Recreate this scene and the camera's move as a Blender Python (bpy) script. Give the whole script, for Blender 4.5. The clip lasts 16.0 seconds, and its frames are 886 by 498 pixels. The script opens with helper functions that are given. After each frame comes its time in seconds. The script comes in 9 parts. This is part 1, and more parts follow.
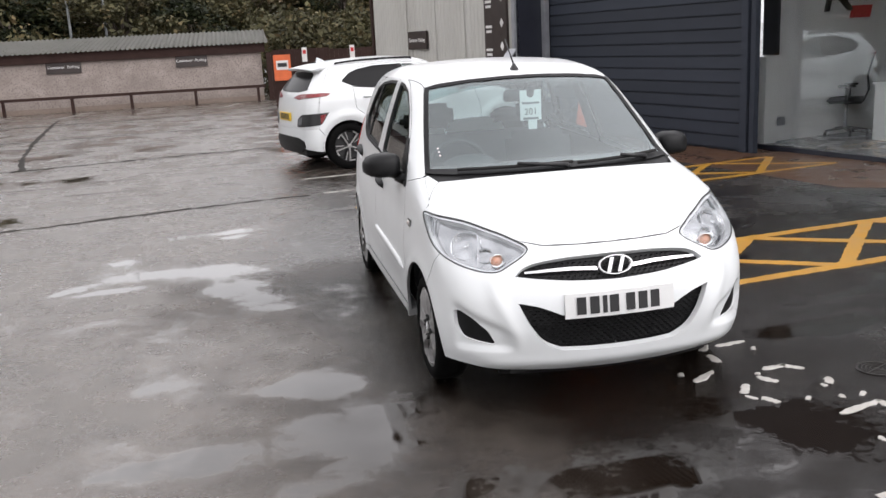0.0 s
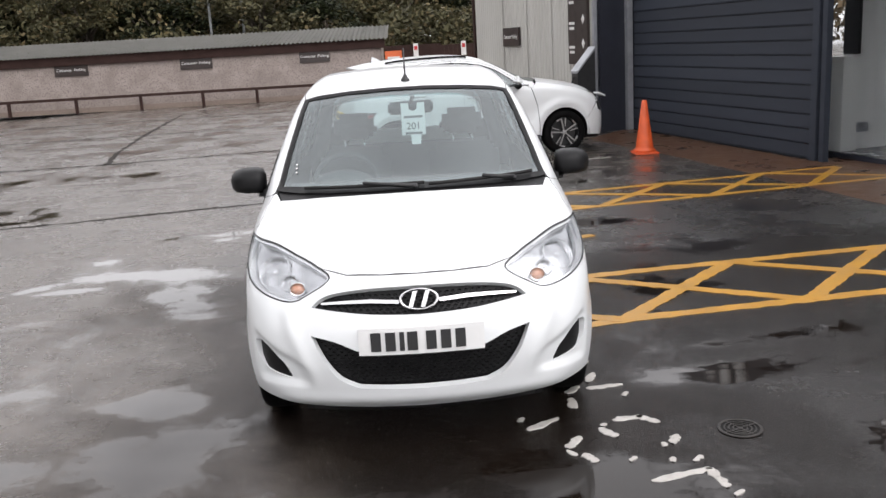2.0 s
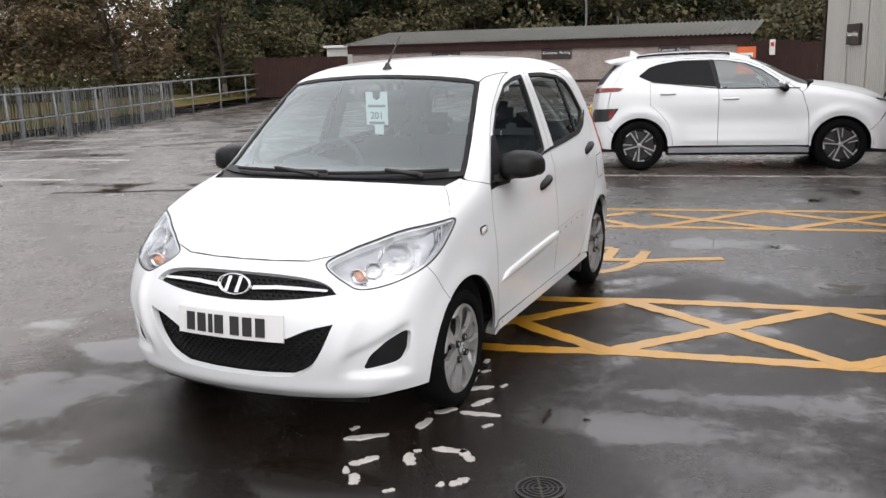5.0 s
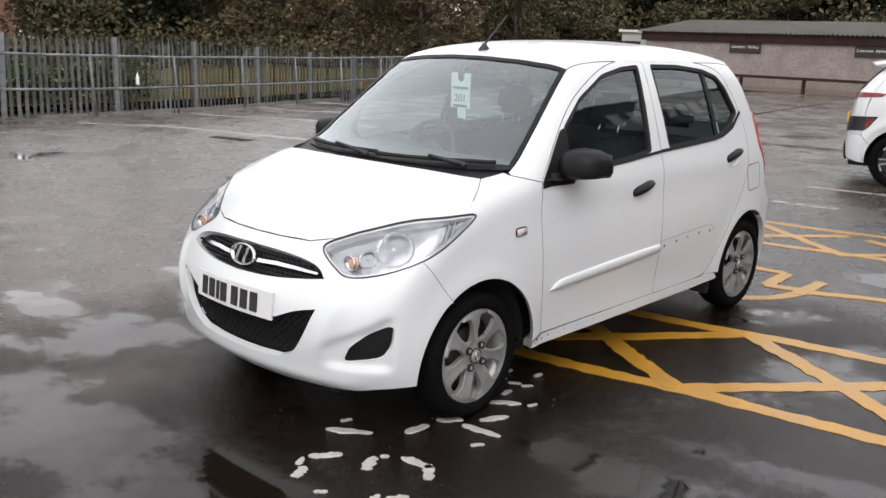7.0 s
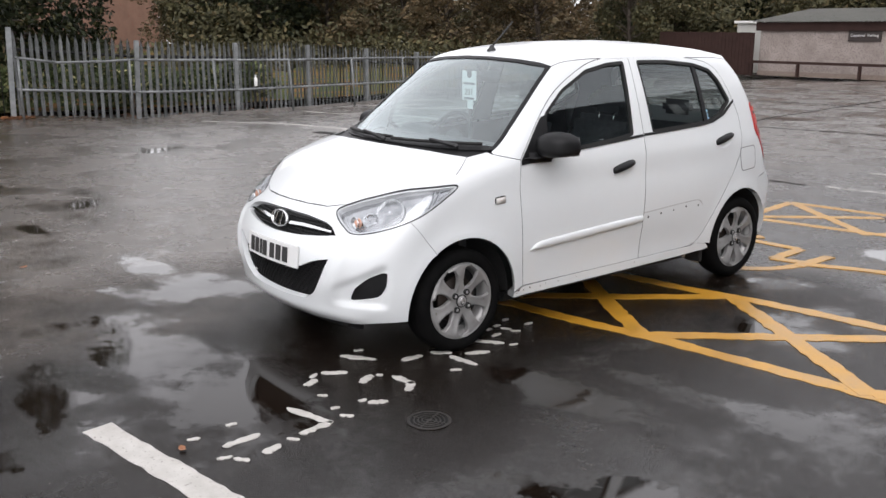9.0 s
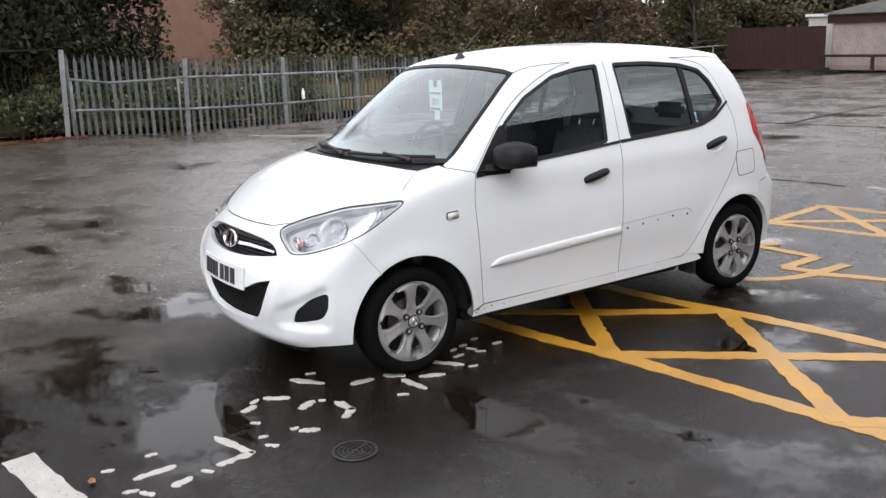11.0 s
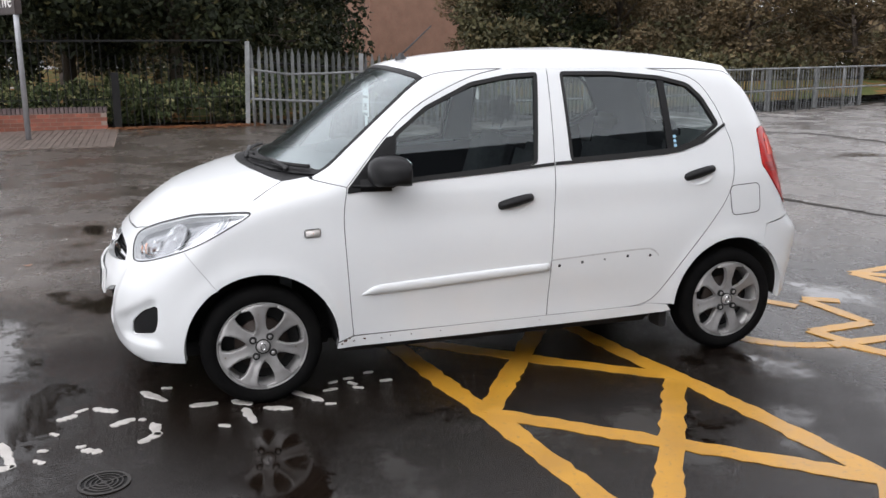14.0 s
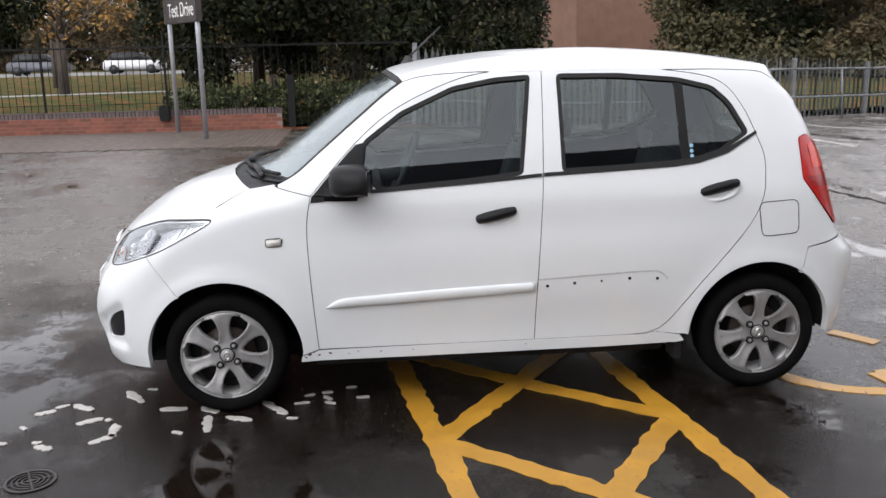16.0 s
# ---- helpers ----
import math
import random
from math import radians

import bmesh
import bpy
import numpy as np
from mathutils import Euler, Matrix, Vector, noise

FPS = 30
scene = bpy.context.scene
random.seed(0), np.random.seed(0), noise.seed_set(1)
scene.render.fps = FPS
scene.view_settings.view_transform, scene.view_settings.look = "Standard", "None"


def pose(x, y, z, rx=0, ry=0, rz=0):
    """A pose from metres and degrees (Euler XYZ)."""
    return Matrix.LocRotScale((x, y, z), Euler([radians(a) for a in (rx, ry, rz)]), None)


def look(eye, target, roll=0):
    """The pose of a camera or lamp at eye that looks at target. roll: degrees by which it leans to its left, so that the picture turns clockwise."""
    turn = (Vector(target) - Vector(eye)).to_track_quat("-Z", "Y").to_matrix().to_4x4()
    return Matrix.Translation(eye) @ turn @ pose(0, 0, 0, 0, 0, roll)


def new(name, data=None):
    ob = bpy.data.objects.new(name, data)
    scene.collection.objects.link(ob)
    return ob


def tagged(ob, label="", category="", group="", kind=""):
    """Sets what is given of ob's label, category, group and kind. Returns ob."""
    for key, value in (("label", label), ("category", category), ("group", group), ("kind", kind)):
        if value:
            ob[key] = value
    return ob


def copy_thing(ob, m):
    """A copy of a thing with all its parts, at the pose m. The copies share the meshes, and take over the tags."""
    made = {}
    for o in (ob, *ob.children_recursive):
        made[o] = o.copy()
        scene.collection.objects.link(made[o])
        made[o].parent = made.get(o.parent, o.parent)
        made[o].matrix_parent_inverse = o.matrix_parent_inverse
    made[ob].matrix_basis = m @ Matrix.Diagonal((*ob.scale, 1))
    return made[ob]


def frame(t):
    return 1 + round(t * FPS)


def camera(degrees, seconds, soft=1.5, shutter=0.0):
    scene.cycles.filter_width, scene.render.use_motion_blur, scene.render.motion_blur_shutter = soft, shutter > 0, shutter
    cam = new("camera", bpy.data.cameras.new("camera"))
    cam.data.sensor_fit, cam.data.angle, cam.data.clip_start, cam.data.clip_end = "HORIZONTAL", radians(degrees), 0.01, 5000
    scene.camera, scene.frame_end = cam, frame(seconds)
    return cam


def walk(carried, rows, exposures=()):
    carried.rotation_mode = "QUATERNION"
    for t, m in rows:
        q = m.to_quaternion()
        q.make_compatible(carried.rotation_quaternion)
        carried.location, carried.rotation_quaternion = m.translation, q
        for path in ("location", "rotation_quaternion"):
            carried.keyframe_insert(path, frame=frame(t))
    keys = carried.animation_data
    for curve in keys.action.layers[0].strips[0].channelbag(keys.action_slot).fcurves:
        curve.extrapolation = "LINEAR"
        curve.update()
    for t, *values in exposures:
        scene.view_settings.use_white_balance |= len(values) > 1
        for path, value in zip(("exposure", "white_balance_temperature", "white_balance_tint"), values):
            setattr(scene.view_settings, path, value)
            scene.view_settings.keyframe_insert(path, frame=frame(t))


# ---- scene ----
cam = camera(51.9, 16.0)
PATH = [
    (0, (-1.572, -5.513, 1.68), (-1.169, -3.606, 1.231), -3.0),
    (0.5, (-1.177, -5.4, 1.668), (-0.823, -3.483, 1.219), -1.9),
    (1, (-0.759, -5.447, 1.669), (-0.542, -3.51, 1.222), -2.5),
    (1.5, (-0.384, -5.463, 1.677), (-0.25, -3.517, 1.233), -3.0),
    (2, (0.003, -5.422, 1.689), (0.061, -3.473, 1.243), -3.3),
    (2.5, (0.411, -5.464, 1.687), (0.323, -3.515, 1.244), -3.7),
    (3, (0.78, -5.32, 1.637), (0.636, -3.374, 1.195), -1.9),
    (3.5, (1.159, -5.186, 1.646), (0.76, -3.276, 1.206), -1.9),
    (3.7, (1.346, -5.146, 1.633), (0.827, -3.264, 1.198), -2.5),
    (5.8, (2.605, -4.386, 1.568), (1.579, -2.728, 1.124), -0.5),
    (6, (2.667, -4.263, 1.586), (1.533, -2.681, 1.123), -0.8),
    (6.5, (2.869, -4.017, 1.575), (1.58, -2.558, 1.117), -0.8),
    (7, (3.074, -3.892, 1.559), (1.747, -2.469, 1.099), 1.7),
    (7.5, (3.37, -4.003, 1.586), (2.004, -2.618, 1.122), 2.7),
    (8, (3.688, -4.043, 1.597), (2.239, -2.745, 1.134), 1.9),
    (8.2, (3.812, -4.057, 1.607), (2.331, -2.796, 1.14), 1.6),
    (10.3, (4.34, -3.851, 1.621), (2.779, -2.69, 1.156), -1.8),
    (10.5, (4.344, -3.722, 1.611), (2.756, -2.597, 1.15), -2.1),
    (11, (4.37, -3.404, 1.615), (2.748, -2.327, 1.16), -2.1),
    (11.5, (4.539, -3.076, 1.624), (2.869, -2.069, 1.18), -1.8),
    (12, (4.508, -2.744, 1.586), (2.813, -1.78, 1.142), -1.0),
    (12.5, (4.584, -2.419, 1.579), (2.836, -1.552, 1.137), -1.2),
    (13, (4.707, -2.157, 1.588), (2.899, -1.422, 1.149), -1.0),
    (13.5, (4.647, -1.868, 1.571), (2.821, -1.179, 1.13), -0.1),
    (14, (4.634, -1.609, 1.569), (2.778, -1.009, 1.128), -0.2),
    (14.5, (4.71, -1.323, 1.589), (2.82, -0.835, 1.151), -0.9),
    (15, (4.655, -1.043, 1.552), (2.754, -0.603, 1.114), -1.1),
    (15.5, (4.591, -0.771, 1.567), (2.675, -0.401, 1.13), -0.9),
    (16, (4.593, -0.518, 1.57), (2.646, -0.375, 1.132), -1.2),
]
walk(cam, [(t, look(eye, target, roll)) for t, eye, target, roll in PATH],
     [(0.0, 0.64, 6440, 14), (3.5, 0.62, 6440, 14), (7.0, 0.45, 6440, 14), (11.0, 0.62, 6270, 14), (16.0, 0.58, 6270, 14)])

# ---- light: an even overcast sky and a faint, very wide sun ----
world = bpy.data.worlds.new("world")
scene.world = world
world.use_nodes = True
wn, wl = world.node_tree.nodes, world.node_tree.links
sky = wn.new("ShaderNodeTexSky")
sky.sky_type = "NISHITA"
sky.sun_disc = False
sky.sun_elevation, sky.sun_rotation = radians(45), radians(133)
sky.dust_density, sky.air_density = 4.0, 1.0
grey = wn.new("ShaderNodeHueSaturation")
grey.inputs["Saturation"].default_value = 0.12
wl.new(sky.outputs["Color"], grey.inputs["Color"])
cloud = wn.new("ShaderNodeTexNoise")
cloud.inputs["Scale"].default_value = 1.6
cloud.inputs["Detail"].default_value = 5.0
wgeo = wn.new("ShaderNodeTexCoord")
wl.new(wgeo.outputs["Generated"], cloud.inputs["Vector"])
cramp = wn.new("ShaderNodeMapRange")
cramp.inputs["From Min"].default_value, cramp.inputs["From Max"].default_value = 0.3, 0.7
cramp.inputs["To Min"].default_value, cramp.inputs["To Max"].default_value = 6.6, 9.4
wl.new(cloud.outputs["Fac"], cramp.inputs["Value"])
wmix = wn.new("ShaderNodeMixRGB")
wmix.inputs["Fac"].default_value = 0.72
wl.new(grey.outputs["Color"], wmix.inputs["Color1"])
wl.new(cramp.outputs["Result"], wmix.inputs["Color2"])
bg = wn["Background"]
bg.inputs["Strength"].default_value = 0.15
wl.new(wmix.outputs["Color"], bg.inputs["Color"])
sun = new("sun", bpy.data.lights.new("sun", "SUN"))
sun.data.energy, sun.data.angle, sun.data.color = 0.55, radians(60), (1.0, 0.985, 0.96)
sun.matrix_world = look((14, -13, 19), (0, 0, 0))


# ---- materials ----
def surf(name, c1, c2=None, scale=8.0, rough=0.6, rough2=None, bump=0.0, bump_scale=60.0, metal=0.0, coat=0.0, spec=0.5, speck=None, lo=0.35, hi=0.65, stretch=(1, 1, 1)):
    """A surface whose colour drifts from c1 to c2 in patches of two sizes, with fine relief and, if asked, fine specks."""
    m = bpy.data.materials.new(name)
    m.use_nodes = True
    n, l = m.node_tree.nodes, m.node_tree.links
    p = n["Principled BSDF"]
    p.inputs["Metallic"].default_value = metal
    p.inputs["Coat Weight"].default_value = coat
    p.inputs["Coat Roughness"].default_value = 0.04
    p.inputs["Specular IOR Level"].default_value = spec
    co = n.new("ShaderNodeTexCoord")
    mp = n.new("ShaderNodeMapping")
    mp.inputs["Scale"].default_value = stretch
    l.new(co.outputs["Object"], mp.inputs["Vector"])
    t = n.new("ShaderNodeTexNoise")
    t.inputs["Scale"].default_value, t.inputs["Detail"].default_value, t.inputs["Roughness"].default_value = scale, 8.0, 0.62
    l.new(mp.outputs["Vector"], t.inputs["Vector"])
    r = n.new("ShaderNodeMapRange")
    r.inputs["From Min"].default_value, r.inputs["From Max"].default_value = lo, hi
    l.new(t.outputs["Fac"], r.inputs["Value"])
    mix = n.new("ShaderNodeMixRGB")
    mix.inputs["Color1"].default_value, mix.inputs["Color2"].default_value = (*c1, 1), (*(c2 or c1), 1)
    l.new(r.outputs["Result"], mix.inputs["Fac"])
    out = mix.outputs["Color"]
    if speck:
        t2 = n.new("ShaderNodeTexNoise")
        t2.inputs["Scale"].default_value, t2.inputs["Detail"].default_value = speck[1], 3.0
        l.new(mp.outputs["Vector"], t2.inputs["Vector"])
        r2 = n.new("ShaderNodeMapRange")
        r2.inputs["From Min"].default_value, r2.inputs["From Max"].default_value = speck[2], speck[2] + 0.08
        l.new(t2.outputs["Fac"], r2.inputs["Value"])
        mx = n.new("ShaderNodeMixRGB")
        l.new(r2.outputs["Result"], mx.inputs["Fac"])
        l.new(out, mx.inputs["Color1"])
        mx.inputs["Color2"].default_value = (*speck[0], 1)
        out = mx.outputs["Color"]
    l.new(out, p.inputs["Base Color"])
    rr = n.new("ShaderNodeMapRange")
    rr.inputs["To Min"].default_value, rr.inputs["To Max"].default_value = rough, rough if rough2 is None else rough2
    l.new(r.outputs["Result"], rr.inputs["Value"])
    l.new(rr.outputs["Result"], p.inputs["Roughness"])
    if bump:
        t3 = n.new("ShaderNodeTexNoise")
        t3.inputs["Scale"].default_value, t3.inputs["Detail"].default_value = bump_scale, 4.0
        l.new(mp.outputs["Vector"], t3.inputs["Vector"])
        b = n.new("ShaderNodeBump")
        b.inputs["Strength"].default_value, b.inputs["Distance"].default_value = 0.6, bump
        l.new(t3.outputs["Fac"], b.inputs["Height"])
        l.new(b.outputs["Normal"], p.inputs["Normal"])
    return m


def tint(m, amount):
    """Lets single pieces differ a little in brightness."""
    n, l = m.node_tree.nodes, m.node_tree.links
    p = n["Principled BSDF"]
    src = p.inputs["Base Color"].links[0].from_socket
    oi, mr, hs = n.new("ShaderNodeObjectInfo"), n.new("ShaderNodeMapRange"), n.new("ShaderNodeHueSaturation")
    mr.inputs["To Min"].default_value, mr.inputs["To Max"].default_value = 1 - amount, 1 + amount
    l.new(oi.outputs["Random"], mr.inputs["Value"])
    l.new(mr.outputs["Result"], hs.inputs["Value"])
    l.new(src, hs.inputs["Color"])
    l.new(hs.outputs["Color"], p.inputs["Base Color"])
    return m


def pane(name, color, weight, sheen=0.0, power=5.0, haze=0.01):
    """A thin sheet of glass: clear or tinted straight through, with a mirror gloss that grows at grazing angles."""
    m = bpy.data.materials.new(name)
    m.use_nodes = True
    n, l = m.node_tree.nodes, m.node_tree.links
    n.remove(n["Principled BSDF"])
    tr, gl, mx, fr = n.new("ShaderNodeBsdfTransparent"), n.new("ShaderNodeBsdfGlossy"), n.new("ShaderNodeMixShader"), n.new("ShaderNodeLayerWeight")
    tr.inputs["Color"].default_value = (*color, 1)
    gl.inputs["Roughness"].default_value = haze
    gl.inputs["Color"].default_value = (0.90, 0.97, 0.985, 1)
    fr.inputs["Blend"].default_value = 0.5
    up, ml = n.new("ShaderNodeMath"), n.new("ShaderNodeMath")
    up.operation, ml.operation = "POWER", "MULTIPLY_ADD"
    up.inputs[1].default_value = power
    ml.inputs[1].default_value, ml.inputs[2].default_value = 0.9 * min(weight, 1.0), 0.045 * weight + sheen
    l.new(fr.outputs["Facing"], up.inputs[0])
    l.new(up.outputs["Value"], ml.inputs[0])
    l.new(ml.outputs["Value"], mx.inputs["Fac"])
    l.new(tr.outputs["BSDF"], mx.inputs[1])
    l.new(gl.outputs["BSDF"], mx.inputs[2])
    l.new(mx.outputs["Shader"], n["Material Output"].inputs["Surface"])
    return m


M_BROWN = surf("brown_board", (0.030, 0.016, 0.0135), (0.043, 0.023, 0.019), 3, 0.7, 0.6, 0.002, 30, spec=0.15)
M_SIGN = surf("sign_brown", (0.03, 0.022, 0.02), (0.04, 0.029, 0.026), 4, 0.4, 0.3)
M_WHITE = surf("white_lettering", (0.75, 0.74, 0.72), (0.66, 0.65, 0.63), 9, 0.5)
M_ORANGE = surf("orange_board", (0.75, 0.16, 0.05), (0.62, 0.13, 0.04), 4, 0.45)
M_RENDER = surf("pebbledash", (0.25, 0.21, 0.19), (0.345, 0.29, 0.262), 2.2, 0.9, 0.8, 0.02, 30, speck=((0.20, 0.165, 0.15), 24, 0.53))
M_ROOF = surf("fibre_cement", (0.23, 0.225, 0.205), (0.16, 0.155, 0.14), 1.4, 0.85, 0.6, 0.004, 40, speck=((0.12, 0.12, 0.09), 8, 0.62))
M_CREAM = surf("cream_sheet", (0.50, 0.49, 0.455), (0.43, 0.42, 0.385), 0.9, 0.55, 0.42, stretch=(1, 1, 0.25))
M_NAVY = tint(surf("navy_boards", (0.022, 0.0265, 0.037), (0.029, 0.034, 0.046), 2.0, 0.55, 0.65, 0.001, 80, spec=0.25, stretch=(1, 1, 3)), 0.12)
M_NAVYDARK = surf("navy_dark", (0.012, 0.014, 0.022), (0.018, 0.02, 0.03), 2.0, 0.5, 0.4)
M_ALU = surf("grey_metal", (0.42, 0.43, 0.45), (0.33, 0.34, 0.36), 5, 0.4, 0.5, metal=0.6)
M_GALV = tint(surf("galvanised", (0.235, 0.243, 0.245), (0.145, 0.151, 0.151), 5, 0.55, 0.7, 0.001, 70, metal=0.35), 0.18)
M_BLACKIRON = surf("black_iron", (0.010, 0.010, 0.0105), (0.018, 0.0175, 0.017), 9, 0.55, 0.65, spec=0.15)
M_BRICK = tint(surf("red_brick", (0.25, 0.078, 0.045), (0.155, 0.052, 0.033), 14, 0.85, 0.7, 0.003, 90, speck=((0.10, 0.05, 0.04), 40, 0.63)), 0.3)
M_BLUEBRICK = tint(surf("blue_brick", (0.085, 0.065, 0.065), (0.13, 0.09, 0.085), 10, 0.75, 0.6, 0.003, 90), 0.25)
M_MORTAR = surf("mortar", (0.26, 0.20, 0.17), (0.2, 0.16, 0.13), 12, 0.95, bump=0.003, bump_scale=80)
M_PAVER = tint(surf("block_paver", (0.115, 0.092, 0.079), (0.155, 0.122, 0.102), 9, 0.6, 0.45, 0.002, 90), 0.25)
M_YELLOW = surf("yellow_road_paint", (0.52, 0.262, 0.022), (0.40, 0.20, 0.017), 5, 0.5, 0.32, 0.0015, 130, speck=((0.34, 0.19, 0.045), 42, 0.6))
M_ROADWHITE = surf("white_road_paint", (0.50, 0.48, 0.45), (0.38, 0.36, 0.33), 9, 0.5, 0.35, 0.0015, 120, speck=((0.25, 0.23, 0.21), 55, 0.62))
for m_ in (M_YELLOW,):
    q_ = m_.node_tree.nodes["Principled BSDF"]
    q_.inputs["Coat Weight"].default_value, q_.inputs["Coat Roughness"].default_value, q_.inputs["Coat IOR"].default_value = 0.35, 0.28, 1.40
M_OLDWHITE = surf("worn_white_paint", (0.50, 0.48, 0.45), (0.24, 0.225, 0.21), 7, 0.5, 0.35, 0.001, 120, speck=((0.07, 0.065, 0.06), 14, 0.55))
M_CONE = surf("cone_plastic", (0.72, 0.11, 0.025), (0.58, 0.085, 0.02), 6, 0.5, 0.4)
M_BARK = surf("bark", (0.055, 0.042, 0.034), (0.09, 0.072, 0.058), 7, 0.95, bump=0.02, bump_scale=18, stretch=(1, 1, 0.3))
M_CASTIRON = surf("cast_iron", (0.035, 0.032, 0.03), (0.055, 0.05, 0.046), 30, 0.4, 0.5, 0.001, 160, metal=0.5)
M_PLASTER = surf("white_plaster", (0.72, 0.72, 0.71), (0.66, 0.66, 0.655), 2, 0.7, 0.6)
M_FLOORGREY = surf("grey_floor_tile", (0.22, 0.225, 0.235), (0.18, 0.185, 0.19), 2, 0.3, 0.22)
M_BLACKPLASTIC = surf("black_plastic", (0.012, 0.012, 0.013), (0.02, 0.02, 0.021), 18, 0.42, 0.5, 0.0004, 300)
M_RED = surf("red_board", (0.55, 0.03, 0.035), (0.48, 0.025, 0.03), 5, 0.4)
M_TERRA = surf("far_brick_gable", (0.22, 0.125, 0.088), (0.175, 0.10, 0.07), 1.2, 0.9, speck=((0.2, 0.09, 0.06), 7, 0.6))
M_SLATE = surf("roof_slate", (0.10, 0.095, 0.09), (0.15, 0.13, 0.12), 2, 0.7)
M_GRASS = surf("grass", (0.046, 0.060, 0.022), (0.076, 0.084, 0.030), 0.35, 0.95, bump=0.03, bump_scale=20, spec=0.03, speck=((0.16, 0.085, 0.035), 1.4, 0.5))
M_SHOPGLASS = pane("shop_glass", (0.95, 0.96, 0.96), 1.0, 0.03)


# ---- building blocks ----
def thing(name, label, category, at=(0, 0, 0), turn=0.0, group="", kind=""):
    e = new(name)
    e.empty_display_size = 0.1
    e.matrix_world = pose(*at, 0, 0, turn)
    return tagged(e, label, category, group, kind)


def meshed(bm, name, material, smooth=False):
    me = bpy.data.meshes.new(name)
    bmesh.ops.recalc_face_normals(bm, faces=bm.faces)
    bm.to_mesh(me)
    bm.free()
    for m in material if isinstance(material, (list, tuple)) else [material]:
        me.materials.append(m)
    if smooth:
        me.polygons.foreach_set("use_smooth", [True] * len(me.polygons))
    return me


def part(name, bm, material, parent=None, label="", smooth=False):
    ob = new(name, meshed(bm, name, material, smooth))
    ob.parent = parent
    return tagged(ob, label)


def setting(name, bm, material, label, category, smooth=False, kind="structure"):
    return tagged(new(name, meshed(bm, name, material, smooth)), label, category, kind=kind)


def box(bm, a, b, bevel=0.0, m=None, mat=0):
    """A box between two corners, its edges rounded by bevel."""
    a, b = Vector(a), Vector(b)
    made = bmesh.ops.create_cube(bm, size=1.0, matrix=(m or Matrix()) @ Matrix.Translation((a + b) / 2) @ Matrix.Diagonal((*(b - a), 1)))
    vs = made["verts"]
    for f in {f for v in vs for f in v.link_faces}:
        f.material_index = mat
    if bevel:
        es = list({e for v in vs for e in v.link_edges})
        bmesh.ops.bevel(bm, geom=es, offset=bevel, segments=2, affect="EDGES", clamp_overlap=True)
    return bm


def tube(bm, a, b, r, r2=None, seg=10, mat=0):
    """A round bar from a to b."""
    a, b = Vector(a), Vector(b)
    d = b - a
    m = Matrix.Translation((a + b) / 2) @ d.to_track_quat("Z", "Y").to_matrix().to_4x4()
    made = bmesh.ops.create_cone(bm, cap_ends=True, segments=seg, radius1=r, radius2=r if r2 is None else r2, depth=d.length, matrix=m)
    for f in {f for v in made["verts"] for f in v.link_faces}:
        f.material_index = mat
    return bm


def prism(bm, poly, lift, mat=0):
    """A flat polygon of 3D points made thick by the vector lift."""
    lift = Vector(lift)
    lo = [bm.verts.new(Vector(p)) for p in poly]
    hi = [bm.verts.new(Vector(p) + lift) for p in poly]
    n = len(poly)
    fs = [bm.faces.new(lo[::-1]), bm.faces.new(hi)]
    fs += [bm.faces.new((lo[i], lo[(i + 1) % n], hi[(i + 1) % n], hi[i])) for i in range(n)]
    for f in fs:
        f.material_index = mat
    return bm


def lathe(bm, profile, axis_m, seg=32, mat=0, cap=False):
    """A profile of (radius, height) turned about the local z axis of axis_m."""
    rings = []
    for r, z in profile:
        rings.append([bm.verts.new(axis_m @ Vector((r * math.cos(2 * math.pi * k / seg), r * math.sin(2 * math.pi * k / seg), z))) for k in range(seg)])
    for a, b in zip(rings, rings[1:]):
        for k in range(seg):
            f = bm.faces.new((a[k], a[(k + 1) % seg], b[(k + 1) % seg], b[k]))
            f.material_index = mat
    if cap:
        for ring in (rings[0], rings[-1]):
            if ring[0].co != ring[1].co:
                bm.faces.new(ring).material_index = mat
    return bm


def words(name, text, size, m, material, parent, label="", depth=0.004, align="CENTER"):
    """Raised lettering in the built-in font, as a mesh."""
    cu = bpy.data.curves.new(name, "FONT")
    cu.body, cu.size, cu.extrude, cu.align_x, cu.align_y = text, size, depth, align, "CENTER"
    tmp = bpy.data.objects.new(name, cu)
    me = bpy.data.meshes.new_from_object(tmp)
    bpy.data.objects.remove(tmp)
    me.materials.clear()
    me.materials.append(material)
    ob = new(name, me)
    ob.parent = parent
    ob.matrix_basis = m
    return tagged(ob, label)


rng = random.Random(7)


# ---- ground: one wet sheet out to the horizon, fine near the car ----
def ease(a, b, v):
    u = min(1.0, max(0.0, (v - a) / (b - a)))
    return u * u * (3 - 2 * u)


